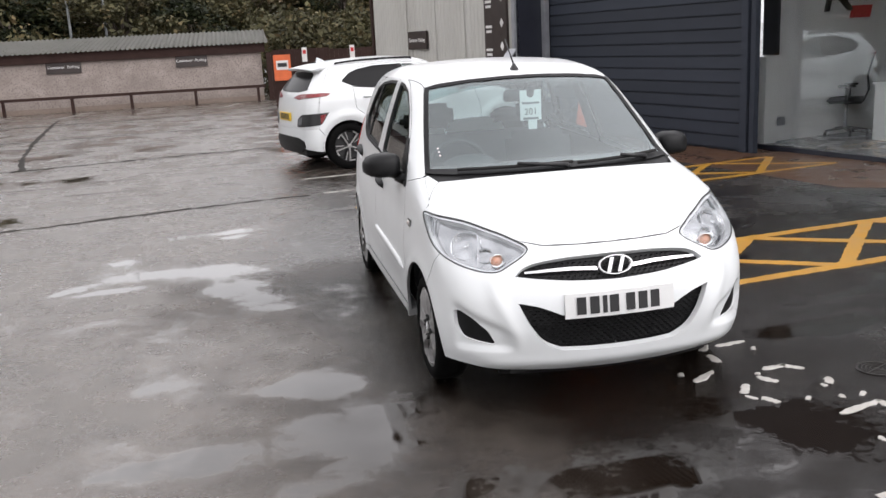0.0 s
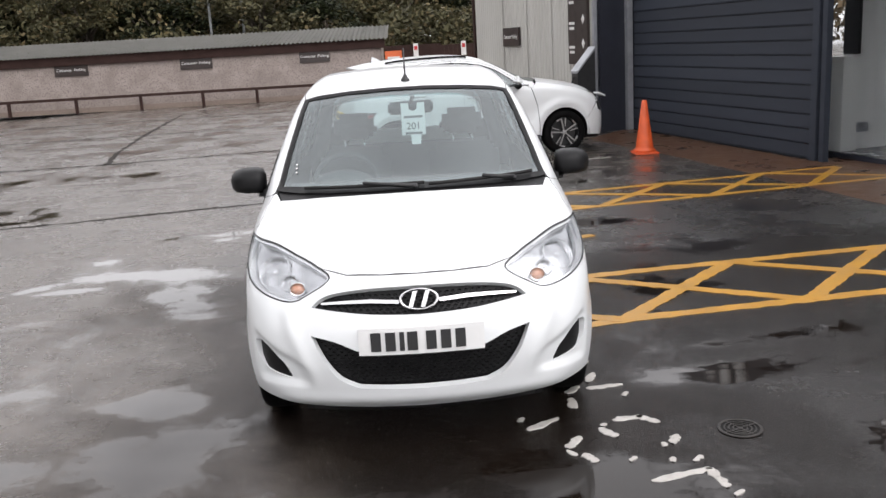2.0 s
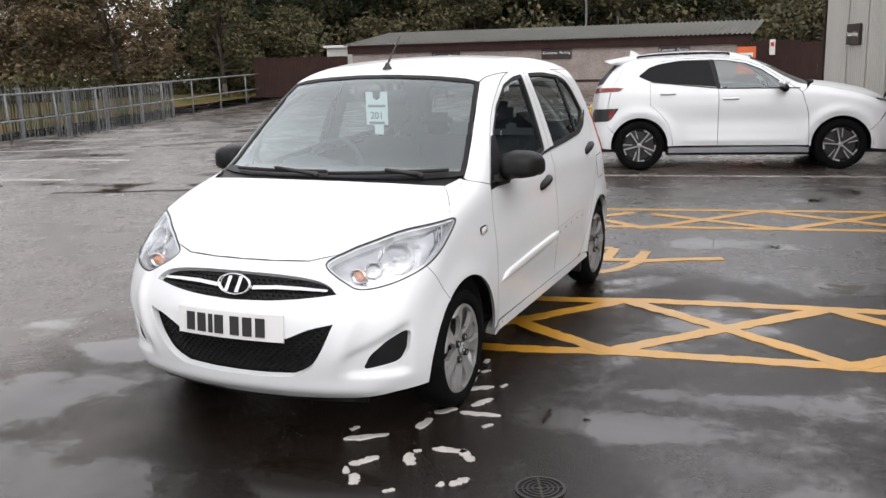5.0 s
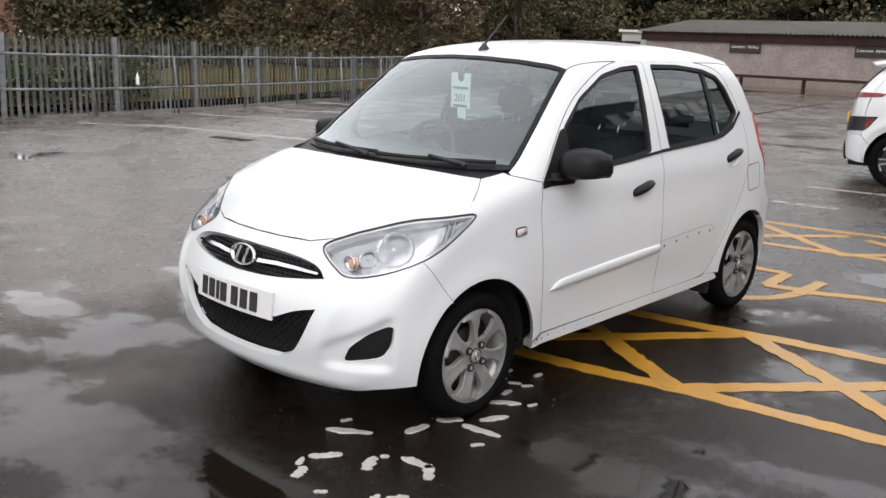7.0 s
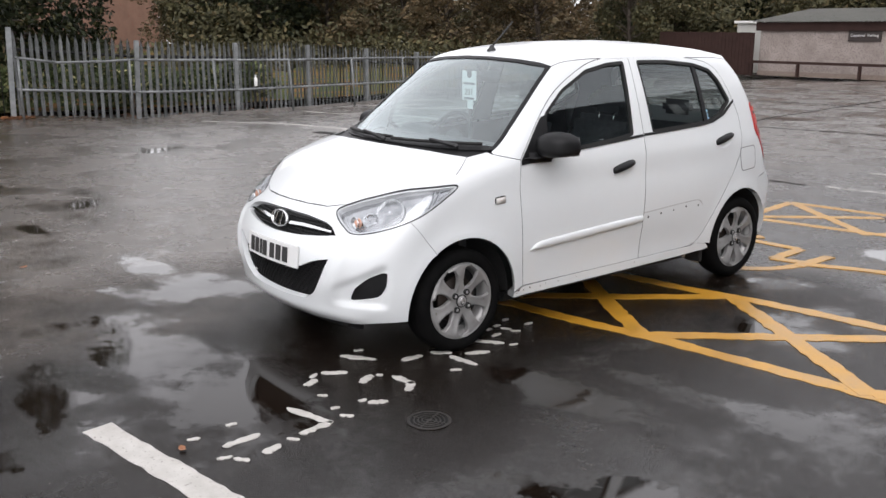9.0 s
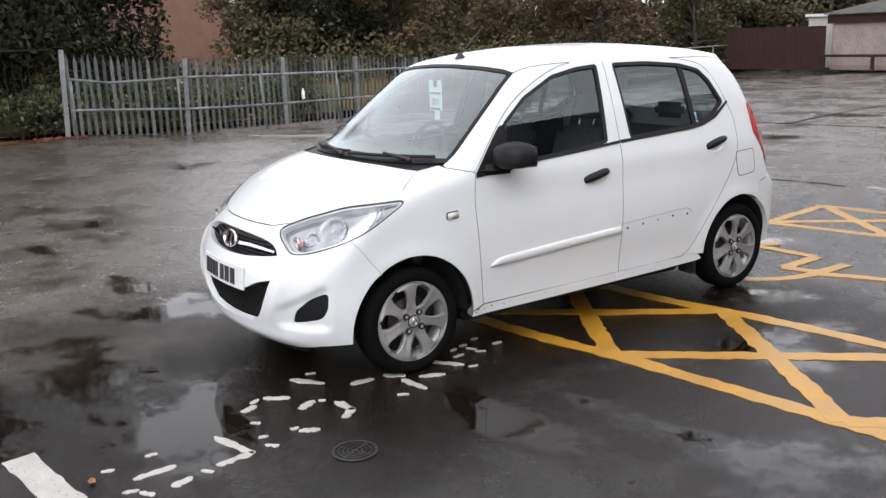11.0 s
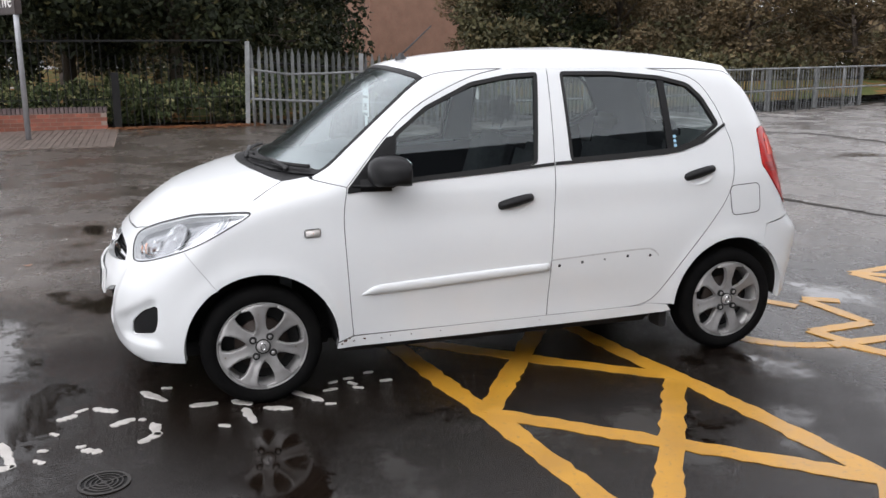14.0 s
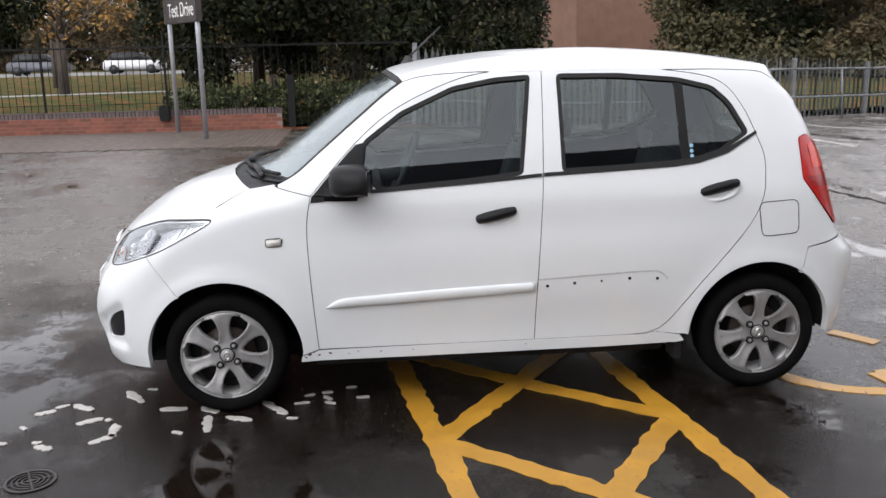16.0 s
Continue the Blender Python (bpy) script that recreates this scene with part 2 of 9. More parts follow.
# standing water: centre, half length, half width, turn
POOLS = [
    (-2.9, 1.5, 0.26, 0.06, 38), (-2.55, 1.32, 0.24, 0.05, 8), (-2.65, 0.45, 0.34, 0.10, 22), (-1.68, 0.95, 0.22, 0.50, 12), (-1.35, -1.1, 0.28, 0.26, 10),
    (-1.22, -1.75, 0.40, 0.32, 20), (-1.95, -1.85, 0.35, 0.14, 15), (-2.1, -0.9, 0.22, 0.14, 0), (-1.75, 2.95, 0.16, 0.07, 20), (-3.05, 3.7, 0.14, 0.06, 10),
    (1.97, -0.75, 0.45, 0.12, 5), (2.4, 1.41, 0.28, 0.14, 10), (1.62, -1.15, 0.34, 0.15, 8), (0.97, 1.15, 0.30, 0.22, 20), (1.28, -1.15, 0.24, 0.15, 10),
    (-3.6, -2.08, 0.24, 0.08, 10), (-2.12, -1.87, 0.24, 0.08, 5), (-1.36, -2.15, 0.34, 0.16, 20), (-6.0, -1.8, 0.25, 0.08, 12), (-3.96, -1.4, 0.22, 0.05, 15),
    (-0.35, -2.5, 0.70, 0.36, 10), (0.35, -2.35, 0.75, 0.40, 0), (0.3, -3.0, 0.55, 0.22, 5), (-5.05, -1.75, 0.22, 0.07, 12), (-7.6, -5.0, 0.42, 0.12, 8),
    (0.07, 2.46, 0.32, 0.2, 10), (-2.1, 3.15, 0.7, 0.10, 8), (2.25, -1.9, 0.5, 0.3, 0), (1.3, 2.6, 0.55, 0.2, 5), (-4.7, 4.5, 0.8, 0.12, 8), (-5.8, 5.3, 1.4, 0.14, 6), (-5.2, 8.0, 1.6, 0.2, 4),
]
GX = sorted({round(v, 3) for v in [*np.arange(-6.5, 5.6, 0.07), *np.arange(-24, -6.5, 0.4), *np.arange(5.6, 12, 0.4), -3000, -900, -300, -120, -60, -40, -30, 16, 24, 40, 80, 200, 600, 3000]})
GY = sorted({round(v, 3) for v in [*np.arange(-5.5, 5.0, 0.07), *np.arange(5.0, 34, 0.35), *np.arange(-12, -5.5, 0.4), -3000, -900, -300, -120, -60, -40, -24, -16, 40, 60, 100, 200, 600, 3000]})


def pooled(x, y):
    w = 0.0
    if -10 < x < 5.6 and -6 < y < 13:
        wob = 0.85 * noise.noise((x * 1.9, y * 2.6, 3.1)) + 0.55 * noise.noise((x * 5.2, y * 7.1, 9.7))
        for px, py, a, b, turn in POOLS:
            c, s = math.cos(radians(turn)), math.sin(radians(turn))
            dx, dy = x - px, y - py
            d = math.hypot((dx * c + dy * s) / a, (dy * c - dx * s) / b)
            if d < 2.2:
                w = max(w, 0.86 * ease(1.35, 0.35, d + wob))
    v = noise.noise((x * 0.55, y * 0.9, 1.7)) + 0.5 * noise.noise((x * 1.6, y * 2.2, 5.3))
    return max(w, 0.8 * ease(0.38, 0.85, v))


def fall(x, y):
    """The ground's height: level, but for a faint swell under the hatched strip, a shallow fall towards the fence and lower soil behind it."""
    if x > 0.6:
        return 0.02 * ease(0.6, 1.4, x) * ease(4.3, 3.4, x) * ease(-1.2, -0.5, y) * ease(2.6, 1.6, y)
    if x > -9.5 or y < -60 or y > 40:
        return 0.0
    edge = -0.10 * ease(-9.5, -12.6, x) * ease(0.5, 2.6, y)
    return edge - 0.16 * ease(-14.2, -14.7, x)


nx, ny = len(GX), len(GY)
gv = [(x, y, fall(x, y)) for y in GY for x in GX]
gf = [(j * nx + i, j * nx + i + 1, (j + 1) * nx + i + 1, (j + 1) * nx + i) for j in range(ny - 1) for i in range(nx - 1)]
gme = bpy.data.meshes.new("ground")
gme.from_pydata(gv, [], gf)
wet = gme.attributes.new("wet", "FLOAT", "POINT")
wet.data.foreach_set("value", [pooled(x, y) for x, y, _ in gv])


def ground_material():
    m = bpy.data.materials.new("wet_asphalt")
    m.use_nodes = True
    n, l = m.node_tree.nodes, m.node_tree.links
    p = n["Principled BSDF"]
    p.inputs["IOR"].default_value = 1.4
    co, at = n.new("ShaderNodeTexCoord"), n.new("ShaderNodeAttribute")
    at.attribute_name = "wet"

    def tex(scale, detail=6.0, rough=0.6):
        t = n.new("ShaderNodeTexNoise")
        t.inputs["Scale"].default_value, t.inputs["Detail"].default_value, t.inputs["Roughness"].default_value = scale, detail, rough
        l.new(co.outputs["Object"], t.inputs["Vector"])
        return t.outputs["Fac"]

    def rng_(src, a, b, c, d):
        r = n.new("ShaderNodeMapRange")
        for k, v in zip(("From Min", "From Max", "To Min", "To Max"), (a, b, c, d)):
            r.inputs[k].default_value = v
        l.new(src, r.inputs["Value"])
        return r.outputs["Result"]

    def mixc(fac, c1, c2):
        x = n.new("ShaderNodeMixRGB")
        l.new(fac, x.inputs["Fac"])
        for k, c in (("Color1", c1), ("Color2", c2)):
            if isinstance(c, tuple):
                x.inputs[k].default_value = (*c, 1)
            else:
                l.new(c, x.inputs[k])
        return x.outputs["Color"]

    def math_(op, a, b):
        x = n.new("ShaderNodeMath")
        x.operation = op
        for i, v in enumerate((a, b)):
            if isinstance(v, (int, float)):
                x.inputs[i].default_value = v
            else:
                l.new(v, x.inputs[i])
        return x.outputs["Value"]

    big, mid, grit = tex(0.35), tex(2.6, 8.0, 0.7), tex(130, 3.0)
    base = mixc(rng_(big, 0.35, 0.68, 0, 1), (0.0052, 0.0033, 0.0023), (0.0088, 0.0062, 0.0048))
    base = mixc(rng_(mid, 0.50, 0.64, 0, 0.7), base, (0.0040, 0.0023, 0.0015))
    base = mixc(rng_(grit, 0.56, 0.66, 0, 0.75), base, (0.032, 0.027, 0.023))
    # paler base towards the fences and the shed, painted in for sky sheen
    sep = n.new("ShaderNodeSeparateXYZ")
    l.new(co.outputs["Object"], sep.inputs["Vector"])
    wander = rng_(tex(0.5, 5.0), 0.3, 0.7, -1.6, 1.6)
    west = rng_(math_("ADD", sep.outputs["X"], math_("MULTIPLY", wander, 0.6)), -0.5, -2.2, 0.0, 1.0)
    north = rng_(math_("ADD", sep.outputs["Y"], wander), 2.5, 9.0, 0.0, 1.0)
    old = math_("MAXIMUM", west, north)
    base = mixc(math_("MULTIPLY", old, rng_(mid, 0.35, 0.65, 0.55, 1.0)), base, (0.112, 0.094, 0.079))
    # long dark damp streaks across the paler surface
    mp, st = n.new("ShaderNodeMapping"), n.new("ShaderNodeTexNoise")
    mp.inputs["Scale"].default_value = (0.42, 3.3, 1.0)
    mp.inputs["Rotation"].default_value = (0, 0, radians(-5))
    st.inputs["Scale"].default_value, st.inputs["Detail"].default_value, st.inputs["Roughness"].default_value = 1.0, 6.0, 0.62
    l.new(co.outputs["Object"], mp.inputs["Vector"])
    l.new(mp.outputs["Vector"], st.inputs["Vector"])
    streak = math_("MULTIPLY", rng_(st.outputs["Fac"], 0.575, 0.66, 0.0, 1.0), rng_(math_("ADD", sep.outputs["Y"], wander), 4.0, 8.5, 0.0, 1.0))
    base = mixc(math_("MULTIPLY", streak, 0.8), base, (0.026, 0.021, 0.017))
    p.inputs["Roughness"].default_value = 0.7
    p.inputs["Specular IOR Level"].default_value = 0.0
    patch = math_("ADD", rng_(tex(1.1, 9.0, 0.68), 0.40, 0.62, -0.35, 0.45), math_("ADD", rng_(tex(6.0, 7.0, 0.72), 0.38, 0.65, -0.16, 0.16), rng_(tex(24.0, 5.0, 0.7), 0.38, 0.65, -0.07, 0.08)))
    damp = math_("ADD", at.outputs["Fac"], patch)
    base = mixc(rng_(damp, 0.35, 0.9, 0.0, 0.8), base, (0.0105, 0.0070, 0.0050))
    l.new(base, p.inputs["Base Color"])
    small = math_("MULTIPLY", wander, 0.3)
    east = math_("MINIMUM", rng_(math_("ADD", sep.outputs["X"], small), 0.9, 1.8, 0.0, 0.85), rng_(math_("ADD", sep.outputs["Y"], small), -0.7, -1.4, 0.0, 1.0))
    side_ = rng_(math_("ADD", sep.outputs["X"], small), 1.15, 1.9, 0.0, 0.6)
    south = rng_(math_("ADD", sep.outputs["Y"], wander), -2.7, -3.9, 0.0, 0.7)
    # coat strengthened zone by zone to put in more of the sky's sheen
    sheen_lift = math_("MULTIPLY", math_("MAXIMUM", math_("MAXIMUM", math_("MAXIMUM", west, south), math_("MAXIMUM", east, side_)), rng_(math_("ADD", sep.outputs["Y"], small), 0.8, 1.7, 0.0, 1.0)), 0.41)
    sheen_lift = math_("MULTIPLY", sheen_lift, rng_(streak, 0.0, 1.0, 1.0, 0.3))
    l.new(math_("MULTIPLY", rng_(damp, -0.2, 0.80, 0.31, 0.015), rng_(sheen_lift, 0.0, 0.3, 0.34, 1.0)), p.inputs["Coat Roughness"])
    l.new(math_("ADD", rng_(damp, 0.1, 0.8, 1.35, 1.36), sheen_lift), p.inputs["Coat IOR"])
    l.new(math_("MAXIMUM", rng_(damp, 0.05, 0.7, 0.74, 1.0), math_("MULTIPLY", sheen_lift, 2.8)), p.inputs["Coat Weight"])
    b1, b2, b3 = (n.new("ShaderNodeBump") for _ in range(3))
    b1.inputs["Distance"].default_value = 0.006
    b2.inputs["Distance"].default_value = 0.012
    b3.inputs["Distance"].default_value = 0.004
    dry = rng_(damp, 0.1, 0.7, 1.0, 0.015)
    l.new(grit, b1.inputs["Height"])
    b1.inputs["Strength"].default_value = 0.8
    l.new(b1.outputs["Normal"], p.inputs["Normal"])
    l.new(grit, b3.inputs["Height"])
    l.new(math_("MULTIPLY", dry, 0.9), b3.inputs["Strength"])
    l.new(tex(16.0, 4.0), b2.inputs["Height"])
    l.new(math_("MULTIPLY", dry, 0.22), b2.inputs["Strength"])
    l.new(b3.outputs["Normal"], b2.inputs["Normal"])
    l.new(b2.outputs["Normal"], p.inputs["Coat Normal"])
    return m


M_ASPHALT = ground_material()
gme.materials.append(M_ASPHALT)
tagged(new("ground", gme), "dark wet asphalt car park with puddles", "ground", kind="structure")

# grass behind the railings and the palisade fence
bm = bmesh.new()
strip = [(-14.55, -60), (-14.55, 0.5), (-14.55, 2.6), (-14.9, 9), (-18.2, 20), (-21, 32)]
near_ = [bm.verts.new((x, y, 0.04 + fall(-13.5, y) + (0.06 if y > 2 else 0.0))) for x, y in strip]
mid_g = [bm.verts.new((x - 6, y, 0.04)) for x, y in strip]
far_g = [bm.verts.new((-140, y, 0.04)) for x, y in strip]
for a_, b_ in ((near_, mid_g), (mid_g, far_g)):
    for q in range(len(strip) - 1):
        bm.faces.new((a_[q], a_[q + 1], b_[q + 1], b_[q]))
setting("grass_field", bm, M_GRASS, "rough green grass with fallen brown leaves", "grass")


# ---- painted markings: thin, with worn edges ----
def stripe(bm, a, b, w, z=0.0025, step=0.05, wear=0.006, cut=0.0):
    """A painted stroke on the ground from a to b, with ragged edges."""
    a, b = Vector((*a, 0)), Vector((*b, 0))
    d = b - a
    k = max(2, int(d.length / step))
    u, n = d.normalized(), Vector((-d.y, d.x, 0)).normalized()
    rows = []
    for i in range(k + 1):
        c = a + d * (i / k)
        wl_, wr_ = (w / 2 + rng.uniform(-wear, wear) - (cut if rng.random() < 0.06 else 0) for _ in range(2))
        rows.append([bm.verts.new((*(c + n * o).xy, z_)) for o, z_ in ((-wl_, 0.0005 + fall(*c.xy)), (-wl_, z + fall(*c.xy)), (wr_, z + fall(*c.xy)), (wr_, 0.0005 + fall(*c.xy)))])
    for r0, r1 in zip(rows, rows[1:]):
        for q in range(3):
            bm.faces.new((r0[q], r0[q + 1], r1[q + 1], r1[q]))
    for r in (rows[0], rows[-1]):
        bm.faces.new(r)
    return bm


def marking(name, label, strokes, width, material, z=0.0025, wear=0.006):
    e = thing(name, label, "road marking", kind="structure")
    for i, (a, b) in enumerate(strokes):
        part("painted_line", stripe(bmesh.new(), a, b, width, z + 0.0002 * i, wear=wear), material, e)
    return e


def zigzag(y0, y1, xs, x_end, slope, skew=0.0):
    """Two long rails and the crossing diagonals between them; slope: how the rails climb with x; skew: how far the upper joints lag."""
    lo, hi = (lambda x: (x, y0 + slope * x)), (lambda x: (x + skew, y1 + slope * (x + skew)))
    out = [(lo(xs[0]), lo(x_end)), (hi(xs[0]), hi(x_end))]
    for a, b in zip(xs, xs[1:]):
        out += [(lo(a), hi(b)), (hi(a), lo(b))]
    return out


marking("hatched_marking", "yellow hatched no-parking strip beside the white hatchback", zigzag(-0.458, 0.574, [0.03, 1.21, 2.39, 3.57, 4.75], 4.9, 0.127, -0.145), 0.105, M_YELLOW, wear=0.009)
marking("hatched_marking", "yellow hatched no-parking strip before the boarded garage", [
    ((-0.33, 2.99), (-0.45, 3.94)), ((-0.45, 3.93), (0.42, 4.04)), ((-0.32, 2.98), (0.52, 3.16)), ((-0.31, 3.03), (0.45, 3.90)), ((-0.42, 3.92), (0.72, 3.12)),
    ((0.5, 3.16), (5.3, 4.05)), ((0.4, 4.05), (4.95, 4.93)), ((5.3, 4.05), (4.0, 4.78)),
    ((0.75, 3.20), (1.6, 4.26)), ((0.62, 3.85), (1.85, 3.4)), ((1.85, 3.4), (2.8, 4.5)), ((1.6, 4.26), (3.05, 3.63)),
    ((3.05, 3.63), (4.0, 4.76)), ((2.8, 4.5), (4.17, 3.86)), ((4.17, 3.86), (4.95, 4.9))], 0.09, M_YELLOW)


def arc(cx, cy, r, a0, a1, k=14):
    pts = [(cx + r * math.cos(radians(a0 + (a1 - a0) * i / k)), cy + r * math.sin(radians(a0 + (a1 - a0) * i / k))) for i in range(k + 1)]
    return list(zip(pts, pts[1:]))


marking("wheelchair_symbol", "yellow painted wheelchair symbol on the wet asphalt", [
    *arc(0.45, 1.80, 0.46, 215, 375), ((0.03, 1.92), (0.24, 2.07)), ((0.10, 2.22), (0.22, 2.40)), ((0.14, 2.21), (0.63, 2.235)), ((0.645, 2.24), (0.672, 1.83)),
    ((0.66, 1.825), (0.95, 1.875)), ((0.915, 1.74), (0.905, 2.18)), ((0.92, 1.82), (1.5, 2.06))], 0.085, M_YELLOW, wear=0.005)
marking("bay_line", "thin worn white bay line beside the white crossover", [((-0.9, 6.33), (2.75, 6.95))], 0.075, M_OLDWHITE)
marking("bay_line", "short worn white bay line stub", [((-0.72, 5.07), (-0.1, 5.16))], 0.08, M_OLDWHITE)
for a, b in (((-12.1, 3.2), (-7.3, 4.45)), ((-12.9, 5.85), (-8.2, 6.5)), ((-13.4, 7.75), (-10.6, 8.4)), ((-14.1, 9.9), (-11.9, 10.4)), ((-15.0, 12.2), (-12.6, 12.8))):
    marking("bay_line", "white parking bay line running out from the fence", [(a, b)], 0.09, M_ROADWHITE)
for k in range(7):
    x0 = -15.4 + 2.28 * k
    marking("bay_line", "faded white bay mark before the pebbledash shed", [((x0 - 0.5, 22.3 + 0.1 * k), (x0 + 0.15, 24.9))], 0.09, M_OLDWHITE)

# ---- dark mended cracks and puddled joints in the old concrete ----
M_TAR = surf("tar_seam", (0.020, 0.018, 0.016), (0.036, 0.032, 0.028), 9, 0.8, 0.6, 0.003, 60, spec=0.08)


def seam(points, width):
    bm = bmesh.new()
    for a, b in zip(points, points[1:]):
        stripe(bm, a, b, width * rng.uniform(0.6, 1.3), 0.002, 0.12, width * 0.32)
    return setting("tar_seam", bm, M_TAR, "dark wet tar seam in the car park", "road seam")


seam([(-5.9, 3.65), (-4.8, 4.15), (-3.5, 4.4), (-2.2, 4.75), (-0.9, 5.0)], 0.10)
seam([(-6.6, 3.4), (-5.75, 3.7)], 0.06)
seam([(-5.0, 9.7), (-5.4, 11.6), (-5.8, 14.5), (-6.3, 19), (-6.6, 22)], 0.08)
seam([(-9.6, 8.3), (-8.6, 9.5), (-5.0, 9.75), (-2.2, 10.4), (-0.4, 10.7)], 0.16)
seam([(-12.4, 14.2), (-9.5, 14.8), (-5.8, 15.2), (-2.0, 15.5)], 0.12)
seam([(-12.5, 19.2), (-8, 19.8), (-2, 20.2)], 0.12)
seam([(-12.6, 17.0), (-10.2, 17.3)], 0.2)


# ---- pebbledash shed with corrugated roof ----
SY = 25.8
bm = bmesh.new()
box(bm, (-14.85, SY, 0), (-0.75, SY + 3.6, 1.60))
shed = thing("shed", "long low pebbledash shed with corrugated fibre-cement roof", "shed", (0, 0, 0))
part("wall", bm, M_RENDER, shed, "weathered pinkish pebbledash wall")
bm = bmesh.new()
box(bm, (-15.0, SY - 0.1, 1.56), (-0.62, SY - 0.02, 1.86), 0.01)
part("fascia", bm, M_BROWN, shed, "dark brown timber fascia")
bm = bmesh.new()
box(bm, (-14.85, SY + 0.0, 0.0), (-0.75, SY - 0.06, 0.16), 0.01)
part("plinth", bm, M_MORTAR, shed)
nw = 14 * 7
bm = bmesh.new()
rows = [[], []]
for i in range(nw * 6 + 1):
    x = -15.1 + 14.6 * i / (nw * 6)
    dz = 0.026 * math.cos(2 * math.pi * i / 6)
    rows[0].append(bm.verts.new((x, SY - 0.22, 1.87 + dz)))
    rows[1].append(bm.verts.new((x, SY + 3.7, 2.36 + dz)))
for i in range(nw * 6):
    bm.faces.new((rows[0][i], rows[0][i + 1], rows[1][i + 1], rows[1][i]))
bmesh.ops.solidify(bm, geom=bm.faces[:], thickness=0.02)
part("roof", bm, M_ROOF, shed, "grey lichen-stained corrugated roof", True)
for x0, x1 in ((-11.57, -10.47), (-7.44, -6.38), (-3.48, -2.48)):
    s = thing("wall_sign", "dark brown sign with white parking lettering on the shed", "sign", ((x0 + x1) / 2, SY - 0.03, 1.42), group="parking signs")
    bm = bmesh.new()
    box(bm, (-(x1 - x0) / 2, -0.02, -0.2), ((x1 - x0) / 2, 0.03, 0.2), 0.006)
    part("board", bm, M_SIGN, s)
    for word_, dx in (("Customer", -0.22), ("Parking", 0.29)):
        words("lettering", word_, 0.125, pose(dx, -0.022, 0, 90, 0, 0), M_WHITE, s, "white lettering")
rail = thing("knee_rail", "dark brown timber knee rail along the shed", "rail")
for x in (-14.9, -13.1, -10.9, -8.78, -6.74, -4.95, -2.95, -0.95):
    bm = bmesh.new()
    box(bm, (x - 0.045, 25.4, -0.005), (x + 0.045, 25.5, 0.5), 0.006)
    part("post", bm, M_BROWN, rail)
bm = bmesh.new()
box(bm, (-15.1, 25.37, 0.44), (-0.7, 25.41, 0.53), 0.006)
part("rail", bm, M_BROWN, rail)

# ---- brown boarded fence at both ends of the shed ----
for x0, x1, y, h in ((-19.1, -14.9, 25.5, 1.5), (-0.6, 3.6, 25.6, 1.55)):
    e = thing("board_fence", "dark brown boarded timber fence beside the shed", "fence", (x0, y, 0))
    k = int((x1 - x0) / 0.15)
    for i in range(k):
        bm = bmesh.new()
        box(bm, (i * 0.15 + 0.003, rng.uniform(0, 0.006), 0.0), (i * 0.15 + 0.147, 0.028, h + rng.uniform(-0.008, 0.008)), 0.003)
        part("board", bm, M_BROWN, e)
e = thing("board_fence", "dark red-brown boarded fence with an orange poster", "fence", (-0.55, 21.3, 0))
for i in range(18):
    bm = bmesh.new()
    box(bm, (i * 0.09, rng.uniform(0, 0.006), 0.0), (i * 0.09 + 0.087, 0.028, 1.62), 0.003)
    part("board", bm, M_BROWN, e)
poster = thing("poster", "orange poster with white panel on the brown fence", "poster", (-0.3, 21.27, 1.12))
bm = bmesh.new()
box(bm, (-0.24, -0.012, -0.36), (0.24, 0.024, 0.36), 0.004)
part("board", bm, M_ORANGE, poster)
bm = bmesh.new()
box(bm, (-0.17, -0.018, -0.06), (0.17, -0.0125, 0.2))
part("panel", bm, M_WHITE, poster)
bm = bmesh.new()
box(bm, (-0.13, -0.022, 0.02), (0.13, -0.0185, 0.13))
part("lettering_bar", bm, M_BLACKPLASTIC, poster)
for x in (0.35, 1.72):
    p2 = thing("notice", "small white notice on the brown fence", "notice", (x, 21.27, 1.45))
    bm = bmesh.new()
    box(bm, (-0.07, -0.01, -0.2), (0.07, 0.024, 0.2), 0.003)
    part("board", bm, M_WHITE, p2)
    bm = bmesh.new()
    box(bm, (-0.045, -0.014, 0.02), (0.045, -0.0105, 0.13))
    part("red_bar", bm, M_RED, p2)
# pale flat-roofed hut behind the fence
hut = thing("hut", "small pale flat-roofed hut behind the brown fence", "hut", (-16.2, 27.4, 0))
bm = bmesh.new()
box(bm, (-0.7, 0, 0), (0.9, 1.8, 1.82))
part("wall", bm, M_CREAM, hut)
bm = bmesh.new()
box(bm, (-0.8, -0.1, 1.82), (1.0, 1.9, 1.92), 0.01)
part("roof", bm, M_WHITE, hut)
for x in (-7.55, -6.27):
    e = thing("lamp_pole", "thin pale metal pole rising behind the shed", "pole", (x, 32, 0))
    bm = bmesh.new()
    tube(bm, (0, 0, 0), (0, 0, 7), 0.055, 0.04)
    part("shaft", bm, M_GALV, e)
    bm = bmesh.new()
    box(bm, (-0.1, -0.1, 0), (0.1, 0.1, 0.02))
    part("base_plate", bm, M_GALV, e)

# ---- palisade fence along the grass ----
LINE = [(-13.75, 0.3), (-13.3, 3.0), (-13.55, 5.85), (-13.95, 8.0), (-14.45, 10.0), (-15.1, 12.2), (-15.9, 14.6), (-17.0, 18.2), (-19.2, 25.4)]


